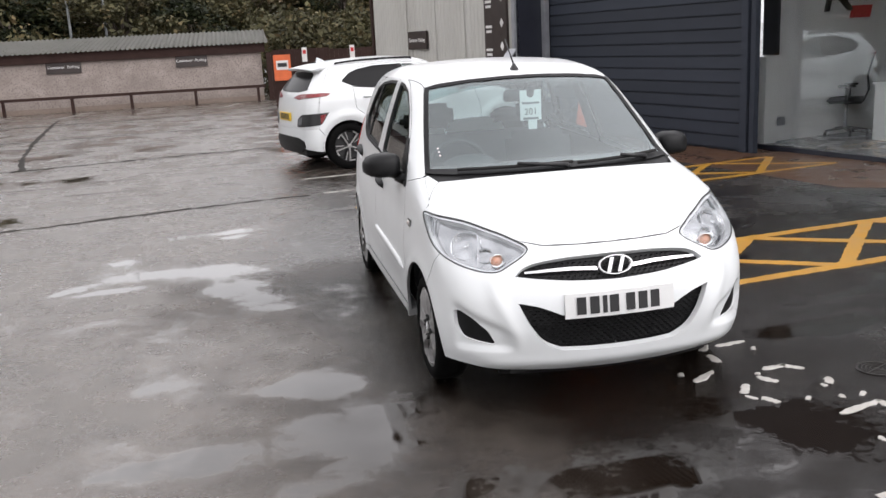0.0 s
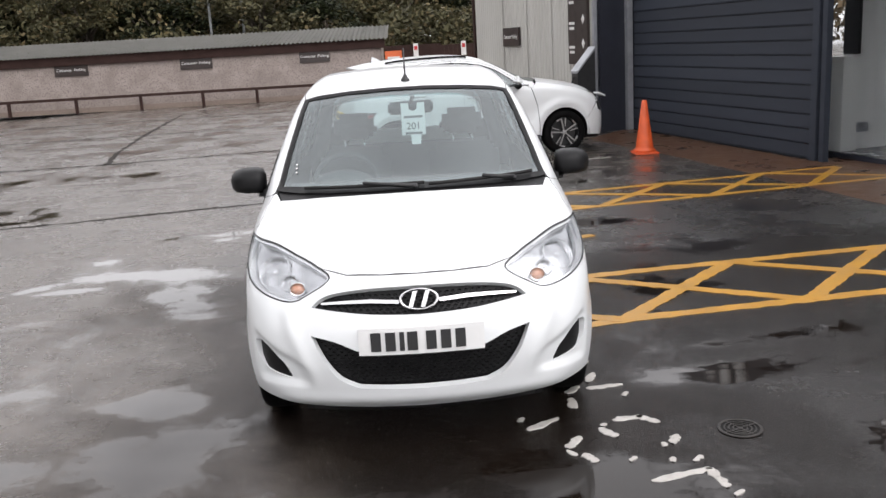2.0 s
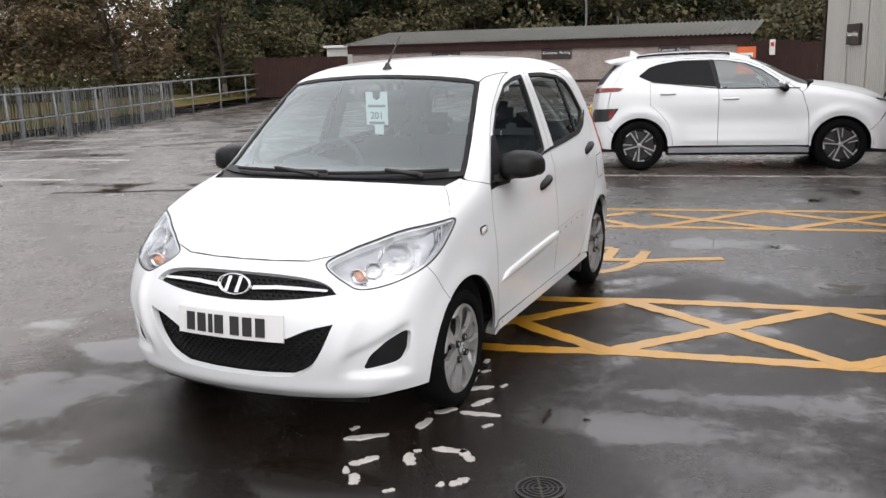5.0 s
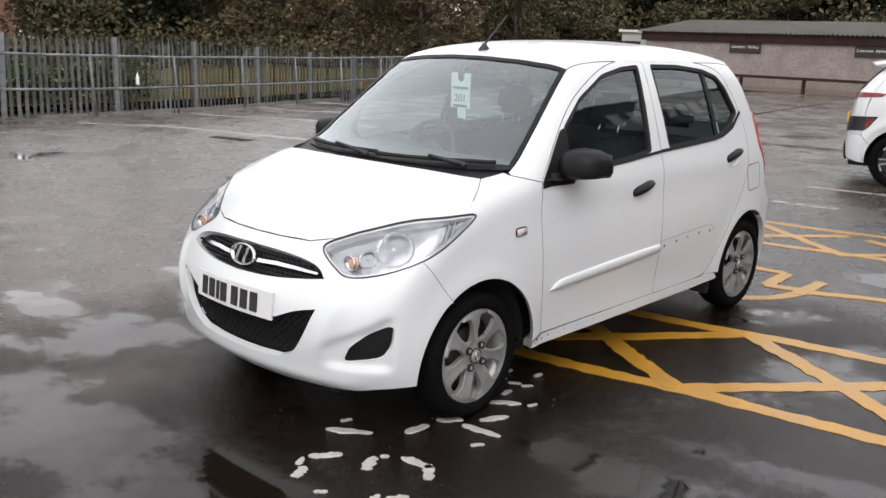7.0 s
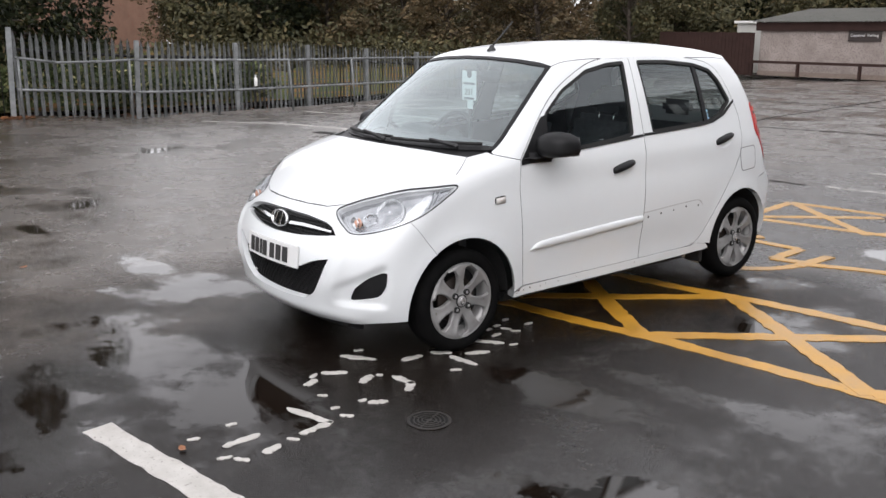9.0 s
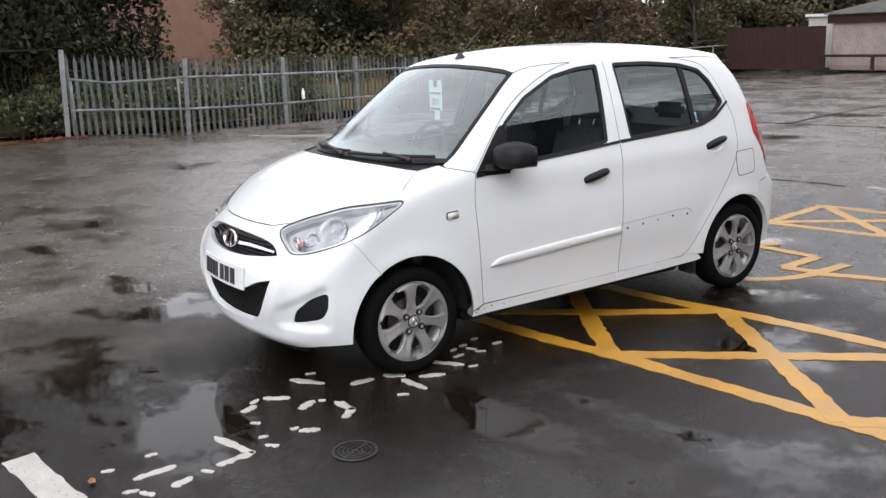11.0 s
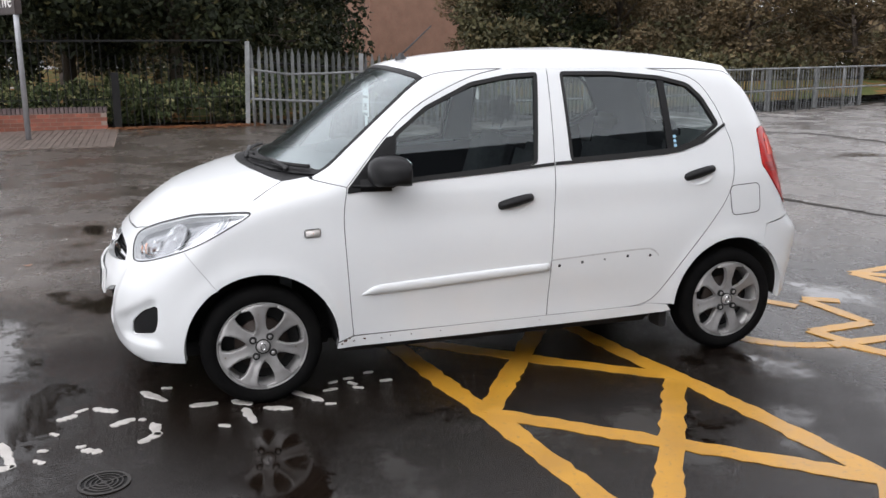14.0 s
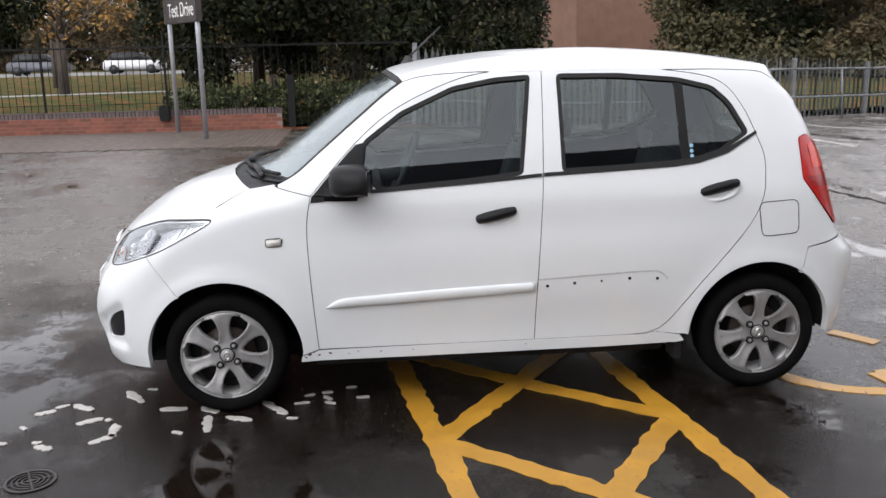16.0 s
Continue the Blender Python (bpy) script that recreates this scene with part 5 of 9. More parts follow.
def rounded(points, n=6, closed=False):
    """A Catmull-Rom line through a few points."""
    p = [np.array(q, float) for q in points]
    p = [p[-1], *p, p[0], p[1]] if closed else [2 * p[0] - p[1], *p, 2 * p[-1] - p[-2]]
    out = []
    for a, b, c, d in zip(p, p[1:], p[2:], p[3:]):
        for i in range(n):
            t = i / n
            out.append(0.5 * (2 * b + (c - a) * t + (2 * a - 5 * b + 4 * c - d) * t * t + (3 * b - a - 3 * c + d) * t**3))
    return [tuple(q) for q in (out if closed else [*out, p[-2]])]


def corner_cut(loop, r, n=4):
    """A closed loop with its corners rounded by r."""
    p = [np.array(q, float) for q in loop]
    out = []
    for a, b, c in zip(p[-1:] + p[:-1], p, p[1:] + p[:1]):
        u, w = a - b, c - b
        lu, lw = np.linalg.norm(u), np.linalg.norm(w)
        q = min(r, 0.45 * lu, 0.45 * lw)
        s, e = b + u / lu * q, b + w / lw * q
        for i in range(n + 1):
            t = i / n
            out.append(tuple((1 - t) ** 2 * s + 2 * t * (1 - t) * b + t * t * e))
    return out


def area2(loop):
    x, y = np.array(loop).T
    return float(np.sum(x * np.roll(y, -1) - np.roll(x, -1) * y))


def inset(loop, d):
    """A closed loop moved inwards by d."""
    p = np.array(loop, float)
    if area2(p) < 0:
        p = p[::-1]
    e = np.roll(p, -1, 0) - p
    e /= np.maximum(np.linalg.norm(e, axis=1)[:, None], 1e-9)
    n = np.stack([-e[:, 1], e[:, 0]], 1)
    m = n + np.roll(n, 1, 0)
    m /= np.maximum(np.sum(m * n, axis=1)[:, None], 0.35)
    return p + m * d


def within(pts, loop):
    x, y = pts[:, 0], pts[:, 1]
    ok = np.zeros(len(pts), bool)
    for (x0, y0), (x1, y1) in zip(loop, np.roll(loop, -1, 0)):
        c = (y0 > y) != (y1 > y)
        if c.any():
            ok ^= c & (x < (x1 - x0) * (y - y0) / ((y1 - y0) or 1e-12) + x0)
    return ok


def sheet(skin, name, proj, loop, holes=(), grid=0.035, shrink=0.0017, offset=0.0, flange=0.014, material=None, mirror=False, relief=None, edge=None, slack=0.0):
    """A panel: a flat drawing with holes, laid on the skin, with a folded-in edge. Returns its mesh."""
    outer = resample(inset(loop, shrink), grid * 0.8)
    cuts = [resample(inset(h, -shrink), grid * 0.8) for h in holes]
    rings = [outer, *cuts]
    lo, hi = outer.min(0), outer.max(0)
    gx, gy = np.meshgrid(np.arange(lo[0], hi[0], grid), np.arange(lo[1], hi[1], grid * 0.87))
    gx = gx + (np.arange(gx.shape[0]) % 2)[:, None] * grid / 2
    pts = np.stack([gx.ravel(), gy.ravel()], 1)
    keep = within(pts, outer)
    for c in cuts:
        keep &= ~within(pts, c)
    pts = pts[keep]
    border = np.concatenate(rings)
    if len(pts):
        near = np.array([np.min(np.sum((border - q) ** 2, 1)) for q in pts])
        pts = pts[near > (grid * 0.45) ** 2]
    allp = np.concatenate([border, pts])
    edges, base = [], 0
    for r in rings:
        edges += [(base + i, base + (i + 1) % len(r)) for i in range(len(r))]
        base += len(r)
    v2, _, tri, *_ = delaunay_2d_cdt([Vector(q) for q in allp], edges, [], 0, 1e-6)
    v2 = np.array([tuple(q) for q in v2])
    tri = np.array([t for t in tri if len(t) == 3])
    mid = v2[tri].mean(1)
    ok = within(mid, inset(outer, -slack) if slack else outer)
    for c in cuts:
        ok &= ~within(mid, c)
    tri = tri[ok]
    p3 = skin.lift(proj, v2)
    nrm = skin.gradient(p3)
    push = offset + (relief(v2) if relief is not None else 0.0)
    p3 = p3 + nrm * (push[:, None] if isinstance(push, np.ndarray) else push)
    fn = np.cross(p3[tri[:, 1]] - p3[tri[:, 0]], p3[tri[:, 2]] - p3[tri[:, 0]])
    flip = np.sum(fn * nrm[tri[:, 0]], 1) < 0
    tri[flip] = tri[flip][:, ::-1]
    # folded edge
    count = {}
    for t in tri:
        for a, b in ((t[0], t[1]), (t[1], t[2]), (t[2], t[0])):
            count[(a, b)] = count.get((a, b), 0) + 1
    rim = [(a, b) for a, b in count if (b, a) not in count]
    verts, faces, norms = list(p3), [list(t) for t in tri], list(nrm)
    if flange:
        own = {}

        def foot(i, inner, n_):
            key = (i, inner)
            if key not in own:
                own[key] = len(verts)
                verts.append(p3[i] - nrm[i] * (flange if inner else 0.0))
                norms.append(n_)
            return own[key]

        for a, b in rim:
            out = np.cross(p3[b] - p3[a], nrm[a])
            out /= max(np.linalg.norm(out), 1e-9)
            faces.append([foot(b, 0, out), foot(a, 0, out), foot(a, 1, out), foot(b, 1, out)])
    verts, norms = np.array(verts), np.array(norms)
    if relief is not None:
        norms = None
    if mirror:
        verts = verts * (-1, 1, 1)
        faces = [f[::-1] for f in faces]
        if norms is not None:
            norms = norms * (-1, 1, 1)
    me = bpy.data.meshes.new(name)
    me.from_pydata(verts.tolist(), [], faces)
    me.polygons.foreach_set("use_smooth", [True] * len(faces))
    me.materials.append(material)
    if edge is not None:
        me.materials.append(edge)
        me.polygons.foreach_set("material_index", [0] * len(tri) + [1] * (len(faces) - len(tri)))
    if norms is not None:
        me.normals_split_custom_set_from_vertices(norms.tolist())
    return me


def panel(skin, name, proj, loop, parent, material, label="", both=False, **more):
    """A panel as a part; both: its mirror twin on the other side too."""
    # white panels get dark folded edges, painting in the shade of the gaps
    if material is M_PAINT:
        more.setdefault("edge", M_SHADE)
    made = []
    for twin in (False, True)[: 2 if both else 1]:
        ob = new(name, sheet(skin, name, proj, loop, material=material, mirror=twin, **more))
        ob.parent = parent
        made.append(tagged(ob, label))
    return made


def mirrored(half):
    """A closed loop symmetric about u = 0 from its right half, given from the middle round to the middle."""
    return [*half, *[(-u, v) for u, v in reversed(half) if abs(u) > 1e-6]]


def groove(skin, proj, line, parent, width=0.007, depth=0.008, both=True, material=None):
    """A dark ribbon sunk behind a gap between panels, standing in for the gap's shade."""
    p_ = resample(line, 0.03, False)
    d_ = np.gradient(p_, axis=0)
    d_ /= np.linalg.norm(d_, axis=1)[:, None]
    n_ = np.stack([-d_[:, 1], d_[:, 0]], 1) * width / 2
    panel(skin, "panel_gap", proj, [tuple(q) for q in np.concatenate([p_ + n_, (p_ - n_)[::-1]])], parent, material or M_RUBBER, both=both, offset=-depth, shrink=0, flange=0, grid=0.03)


# ---- car materials ----
def car_paint(name, color):
    m = surf(name, color, tuple(c * 0.97 for c in color), 2.5, 0.34, 0.38, coat=0.6)
    return m


M_PAINT = car_paint("white_car_paint", (0.695, 0.712, 0.716))
# colour of white panels' folded edges, darkened for shade between panels
M_SHADE = surf("gap_shade_edge", (0.16, 0.16, 0.16), (0.12, 0.12, 0.12), 9, 0.8)
# ribbon colour that paints the shade inside the shut lines
M_GAPSHADE = surf("dark_gap_shade", (0.05, 0.05, 0.05), (0.035, 0.035, 0.035), 9, 0.8)
M_TRIM = surf("black_trim", (0.007, 0.007, 0.0075), (0.011, 0.011, 0.0115), 30, 0.42, 0.52, 0.0004, 400, spec=0.22)
M_RUBBER = surf("black_rubber", (0.006, 0.006, 0.006), (0.010, 0.0098, 0.0095), 25, 0.7, 0.8)
M_TYRE = surf("tyre_rubber", (0.0036, 0.0036, 0.0038), (0.0072, 0.0070, 0.0068), 12, 0.8, 0.9, 0.001, 180, spec=0.06)
M_HUB = surf("silver_wheel_trim", (0.36, 0.353, 0.346), (0.31, 0.303, 0.296), 16, 0.40, 0.48, metal=0.4, speck=((0.2, 0.17, 0.14), 45, 0.66))
M_CHROME = surf("chrome", (0.75, 0.75, 0.76), (0.7, 0.7, 0.7), 6, 0.08, 0.12, metal=1.0)
M_STEEL = surf("brake_steel", (0.05, 0.045, 0.042), (0.04, 0.028, 0.022), 12, 0.45, 0.6, metal=0.7)
M_FABRIC = surf("dark_seat_fabric", (0.035, 0.036, 0.04), (0.055, 0.056, 0.06), 30, 0.9, bump=0.001, bump_scale=350)
M_DASH = surf("dark_grey_plastic", (0.04, 0.042, 0.046), (0.055, 0.057, 0.06), 14, 0.6, 0.7, 0.0005, 300)
M_LINING = surf("grey_lining", (0.16, 0.16, 0.165), (0.12, 0.12, 0.125), 5, 0.85)
M_GHOST = surf("dull_paint", (0.40, 0.40, 0.40), (0.55, 0.55, 0.55), 40, 0.5)
M_BOWL = surf("lamp_bowl_chrome", (0.58, 0.58, 0.59), (0.34, 0.34, 0.35), 11, 0.12, 0.22, bump=0.008, bump_scale=18, metal=1.0)
M_FLUTE = surf("fluted_lamp_chrome", (0.72, 0.72, 0.73), (0.62, 0.62, 0.63), 12, 0.08, 0.14, metal=1.0)
fn_, fl_ = M_FLUTE.node_tree.nodes, M_FLUTE.node_tree.links
fw_, fb_, fc_ = fn_.new("ShaderNodeTexWave"), fn_.new("ShaderNodeBump"), fn_.new("ShaderNodeTexCoord")
fw_.inputs["Scale"].default_value = 42.0
fb_.inputs["Strength"].default_value, fb_.inputs["Distance"].default_value = 1.0, 0.006
fl_.new(fc_.outputs["Object"], fw_.inputs["Vector"])
fl_.new(fw_.outputs["Fac"], fb_.inputs["Height"])
fl_.new(fb_.outputs["Normal"], fn_["Principled BSDF"].inputs["Normal"])
M_PLATE = surf("white_plate", (0.72, 0.72, 0.71), (0.66, 0.66, 0.65), 7, 0.35)
M_PLATEYELLOW = surf("yellow_plate", (0.75, 0.5, 0.05), (0.68, 0.45, 0.04), 7, 0.35)
M_INK = surf("black_ink", (0.015, 0.015, 0.016), (0.02, 0.02, 0.02), 7, 0.4)
M_SCREEN = pane("windscreen_glass", (0.66, 0.80, 0.80), 0.78, 0.11, 2.5, 0.16)
M_STRIP = pane("tinted_glass_strip", (0.34, 0.52, 0.53), 0.3)
M_SIDEGLASS = pane("side_glass", (0.64, 0.70, 0.70), 1.5, 0.02)
M_TINTGLASS = pane("dark_side_glass", (0.13, 0.14, 0.14), 1.3)
M_LENS = pane("headlamp_lens", (0.93, 0.94, 0.95), 1.3)
M_AMBER = surf("amber_bulb_housing", (0.70, 0.30, 0.17), (0.72, 0.42, 0.30), 90, 0.25)
M_CLEARPLASTIC = surf("clear_lamp_plastic", (0.76, 0.765, 0.77), (0.60, 0.60, 0.61), 22, 0.14, 0.22, metal=0.35)
M_TAIL = surf("red_lamp_plastic", (0.46, 0.012, 0.008), (0.36, 0.01, 0.008), 18, 0.2, 0.25, coat=0.35)
M_TAILDARK = surf("dark_red_lamp_plastic", (0.22, 0.008, 0.010), (0.16, 0.006, 0.008), 18, 0.25, 0.3, coat=0.3)
M_TAILPALE = surf("pale_red_lamp_plastic", (0.68, 0.075, 0.045), (0.60, 0.05, 0.03), 18, 0.2, 0.25, coat=0.35)
M_MIRRORGLASS = surf("mirror_glass", (0.8, 0.8, 0.8), (0.78, 0.78, 0.78), 3, 0.02, metal=1.0)


def body_scoop(y, z):
    """The doors' lower hollow and a soft shoulder below the glass."""
    low = np.exp(-(((z - 0.36) / 0.10) ** 2)) * 0.012 * np.exp(-((y / 0.8) ** 4))
    sh = np.exp(-(((z - 0.80) / 0.07) ** 2)) * 0.006 * np.exp(-(((y - 0.1) / 1.1) ** 4))
    arch = sum(0.012 * np.exp(-(((np.hypot(y - c, z - 0.27) - 0.335) / 0.05) ** 2)) for c in (-1.19, 1.19))
    return low + sh - arch


HB = Skin(
    plan=[(-1.9, 0.735), (-1.6, 0.762), (-1.2, 0.784), (-0.6, 0.795), (0.3, 0.797), (0.9, 0.790), (1.25, 0.776), (1.6, 0.735), (1.8, 0.70)],
    wall=[(0.10, -0.05), (0.22, -0.018), (0.40, -0.002), (0.58, 0.0), (0.75, -0.008), (0.90, -0.026), (1.0, -0.055), (1.15, -0.103), (1.3, -0.158), (1.45, -0.222), (1.6, -0.30)],
    top=[(-2.2, 0.30), (-1.95, 0.58), (-1.84, 0.685), (-1.76, 0.752), (-1.67, 0.815), (-1.48, 0.918), (-1.26, 0.99), (-1.10, 1.030), (-1.02, 1.062), (-0.9, 1.148), (-0.7, 1.295), (-0.52, 1.42), (-0.42, 1.468), (-0.3, 1.494), (-0.1, 1.52), (0.2, 1.541), (0.5, 1.545), (0.93, 1.52), (1.26, 1.475), (1.45, 1.44), (1.8, 1.36)],
    crown=0.10, sweep=0.34,
    nose=[(0.05, -1.66), (0.16, -1.755), (0.22, -1.81), (0.30, -1.845), (0.42, -1.862), (0.52, -1.858), (0.60, -1.842), (0.68, -1.815), (0.76, -1.768), (0.85, -1.70), (1.0, -1.6)],
    nose_bow=(0.28, 0.34),
    tail=[(0.1, 1.62), (0.22, 1.665), (0.35, 1.70), (0.5, 1.726), (0.56, 1.738), (0.61, 1.735), (0.65, 1.702), (0.70, 1.662), (0.73, 1.648), (0.85, 1.612), (1.0, 1.57), (1.12, 1.53), (1.3, 1.445), (1.42, 1.375), (1.455, 1.45), (1.55, 1.48)],
    tail_bow=0.15,
    k=(0.085, 0.165, 0.14), scoop=body_scoop)
HB.y_nose, HB.y_stern = -0.95, 0.75

car = thing("hatchback_car", "white five-door hatchback with wet paint and silver wheel trims", "car")
WY, WX, WR, AR = 1.19, 0.755, 0.268, 0.333


def arch_arc(c, a0, a1, r=AR, n=18):
    return [(c + r * math.cos(radians(a0 + (a1 - a0) * i / n)), 0.268 + r * math.sin(radians(a0 + (a1 - a0) * i / n))) for i in range(n + 1)]


# lines that several panels share, in the side drawing
SCREEN_EDGE = rounded([(0.676, -0.935), (0.662, -0.868), (0.640, -0.76), (0.605, -0.61), (0.568, -0.46), (0.548, -0.385)])  # top drawing
SHUT = rounded([(0.728, -1.224), (0.716, -1.205), (0.705, -1.12), (0.692, -1.03), (0.680, -0.95)])  # bonnet's side, top drawing
SIDE_SHUT = [tuple(q) for q in HB.drawn("side", HB.lift("top", SHUT))]
JOINT = (-0.935, SIDE_SHUT[-1][1] - 0.006)  # foot of the windscreen pillar
BONNET_EDGE = rounded([(0.724, -1.212), (0.697, -1.155), (0.667, -1.105), (0.634, -1.06)])  # gap between bonnet and wing, top drawing
SIDE_SCREEN = [tuple(q) for q in HB.drawn("side", HB.lift("top", SCREEN_EDGE))]
LAMP = rounded([(0.415, -1.765, 0.738), (0.50, -1.745, 0.672), (0.56, -1.71, 0.648), (0.665, -1.62, 0.672), (0.725, -1.45, 0.728), (0.745, -1.31, 0.80), (0.725, -1.205, 0.862), (0.705, -1.30, 0.868), (0.655, -1.46, 0.852), (0.58, -1.60, 0.818), (0.50, -1.70, 0.785)], 5, True)
LAMP_NOSE = [tuple(q) for q in HB.drawn("nose", LAMP)]
LAMP3 = HB.lift("nose", LAMP_NOSE)
LAMP_SIDE = [tuple(q) for q in HB.drawn("side", LAMP3)]
LAMP_TOP = [tuple(q) for q in HB.drawn("top", LAMP3)]
tip = max(range(len(LAMP3)), key=lambda i: LAMP3[i][1])
low = min(range(len(LAMP3)), key=lambda i: abs(LAMP3[i][1] + 1.50) + (0 if LAMP3[i][2] < 0.76 else 9))
inner = min(range(len(LAMP3)), key=lambda i: LAMP3[i][0])
SEAM = rounded([LAMP_SIDE[low], (-1.43, 0.62), (-1.372, 0.542)])  # bumper to wing
DOOR_FRONT = rounded([(-0.795, 0.955), (-0.815, 0.83), (-0.812, 0.66), (-0.798, 0.42), (-0.788, 0.285)])
DOOR_TOP = rounded([(-0.795, 0.955), (-0.60, 1.165), (-0.42, 1.305), (-0.17, 1.415), (0.03, 1.455), (0.225, 1.468)])
DOOR_MID = rounded([(0.225, 1.468), (0.205, 1.01), (0.172, 0.54), (0.160, 0.285)])
REAR_TOP = rounded([(0.225, 1.468), (0.58, 1.458), (0.90, 1.425), (1.04, 1.375), (1.12, 1.27), (1.165, 1.165)])
REAR_BACK = rounded([(1.165, 1.165), (1.20, 1.03), (1.15, 0.81), (0.90, 0.515), (0.76, 0.345), (0.68, 0.300), (0.60, 0.290)])

# bonnet
tops = [LAMP_TOP[i % len(LAMP_TOP)] for i in range(tip, len(LAMP_TOP) + inner + 1)]
bonnet_front = [(0.0, -1.722), (0.15, -1.714), (0.30, -1.688), (0.402, -1.640)]
lamp_line = [q for q in tops if q[0] > 0.406 and q[1] > -1.636]
half = [*bonnet_front, *lamp_line[::-1], *BONNET_EDGE[1:], (0.57, -1.088), (0.5, -1.112), (0.3, -1.166), (0.12, -1.192), (0.0, -1.196)]
panel(HB, "bonnet", "top", mirrored(half), car, M_PAINT, grid=0.04)
# roof and windscreen
roof_side = rounded([(0.548, -0.385), (0.562, -0.1), (0.572, 0.3), (0.568, 0.8), (0.55, 1.15), (0.53, 1.36)])
panel(HB, "roof", "top", mirrored([(0.0, -0.445), (0.2, -0.437), (0.40, -0.412), *roof_side, (0.4, 1.405), (0.2, 1.425), (0.0, 1.43)]), car, M_PAINT, grid=0.05)
screen_loop = mirrored([(0.0, -1.155), (0.2, -1.138), (0.4, -1.085), (0.55, -1.01), (0.642, -0.945), *[q for q in SCREEN_EDGE if q[1] > -0.915], (0.40, -0.412), (0.2, -0.437), (0.0, -0.445)])
hole = [(u, max(v, -1.085 + 0.46 * u * u)) for u, v in inset(screen_loop, 0.024)]
panel(HB, "screen_border", "top", screen_loop, car, M_TRIM, "black printed windscreen border", holes=[hole], offset=-0.003, grid=0.03)
ws = panel(HB, "windscreen", "top", screen_loop, car, M_SCREEN, "clear rain-specked windscreen", offset=-0.007, flange=0, grid=0.05, shrink=0.006)[0]
ws.visible_shadow = False
strip_ = panel(HB, "tint_strip", "top", mirrored([(0.0, -0.525), (0.3, -0.508), (0.585, -0.50), *[q for q in SCREEN_EDGE if q[1] > -0.49], (0.40, -0.425), (0.2, -0.447), (0.0, -0.455)]), ws, M_STRIP, "dark teal tinted top strip", offset=-0.0095, flange=0, shrink=0.004, grid=0.04)[0]
strip_.visible_shadow = False
cowl = mirrored([(0.0, -1.196), (0.12, -1.192), (0.3, -1.166), (0.5, -1.112), (0.62, -1.066), (0.648, -1.0), (0.664, -0.93), (0.5, -0.965), (0.3, -1.06), (0.12, -1.10), (0.0, -1.11)])
panel(HB, "cowl", "top", cowl, car, M_TRIM, "black plastic scuttle", offset=-0.012, flange=0.02, grid=0.03)

# front wings
wing_loop = [*SIDE_SHUT, JOINT, *DOOR_FRONT, (-0.862, 0.262), *arch_arc(-WY, 2, 125), *SEAM[::-1]]
k = low
while k != tip:
    k = (k + 1) % len(LAMP_SIDE)
    wing_loop.append(LAMP_SIDE[k])
wing_loop = [q for i, q in enumerate(wing_loop) if np.linalg.norm(np.array(q) - np.array(wing_loop[i - 1])) > 0.004]
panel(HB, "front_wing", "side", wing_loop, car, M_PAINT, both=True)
panel(HB, "wing_top", "top", [*[(u + 0.0045, v) for u, v in BONNET_EDGE], (0.655, -1.0), (0.668, -0.955), *SHUT[::-1][:-1]], car, M_PAINT, "white top of the wing", both=True, offset=-0.0009, shrink=-0.0022, flange=0, grid=0.03)

# doors with window openings
WIN_F = corner_cut([(-0.585, 1.03), (-0.565, 1.172), (-0.40, 1.292), (-0.17, 1.392), (0.02, 1.425), (0.172, 1.434), (0.118, 1.018), (-0.1, 0.995), (-0.5, 0.967)], 0.02)
MIRROR_TRI = [*[(u + 0.003, v - 0.004) for u, v in DOOR_TOP if u < -0.572], (-0.556, 1.170), (-0.574, 1.03), (-0.582, 0.965), (-0.65, 0.938), (-0.797, 0.925)]
WIN_R = corner_cut([(0.288, 1.436), (0.56, 1.432), (0.83, 1.408), (0.985, 1.37), (1.06, 1.30), (1.135, 1.165), (1.0, 1.085), (0.88, 1.052), (0.80, 1.043), (0.56, 1.032), (0.29, 1.022)], 0.025)
door_f = [*DOOR_TOP, *DOOR_MID[1:], *DOOR_FRONT[::-1][:-1]]
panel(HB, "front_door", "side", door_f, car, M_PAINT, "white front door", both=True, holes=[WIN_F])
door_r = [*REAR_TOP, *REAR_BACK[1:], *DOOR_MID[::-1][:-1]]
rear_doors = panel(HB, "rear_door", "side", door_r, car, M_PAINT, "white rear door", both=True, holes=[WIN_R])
for w, glass_mat in ((WIN_F, M_SIDEGLASS), (WIN_R, M_SIDEGLASS)):
    panel(HB, "window_seal", "side", w, car, M_RUBBER, "black window rubber", both=True, holes=[[tuple(q) for q in inset(w, 0.016)]], offset=-0.002, shrink=0.0, flange=0.02, grid=0.02)
    for g in panel(HB, "door_glass", "side", w, car, glass_mat, "clear side window", both=True, offset=-0.012, flange=0, shrink=-0.004, grid=0.06):
        g.visible_shadow = False
panel(HB, "mirror_mount", "side", MIRROR_TRI, car, M_TRIM, "black corner panel", both=True, offset=0.006, grid=0.03)
panel(HB, "belt_strip", "side", [(-0.60, 0.972), (-0.1, 0.999), (0.20, 1.020), (0.20, 1.006), (-0.1, 0.985), (-0.60, 0.957)], car, M_RUBBER, "black belt-line strip", both=True, offset=0.005, shrink=0, grid=0.03)
panel(HB, "belt_strip", "side", [(0.21, 1.022), (0.56, 1.036), (0.80, 1.047), (0.90, 1.060), (1.02, 1.097), (1.165, 1.172), (1.17, 1.160), (1.03, 1.08), (0.90, 1.044), (0.80, 1.032), (0.56, 1.021), (0.21, 1.007)], car, M_RUBBER, "black belt-line strip", both=True, offset=0.005, shrink=0, grid=0.03)
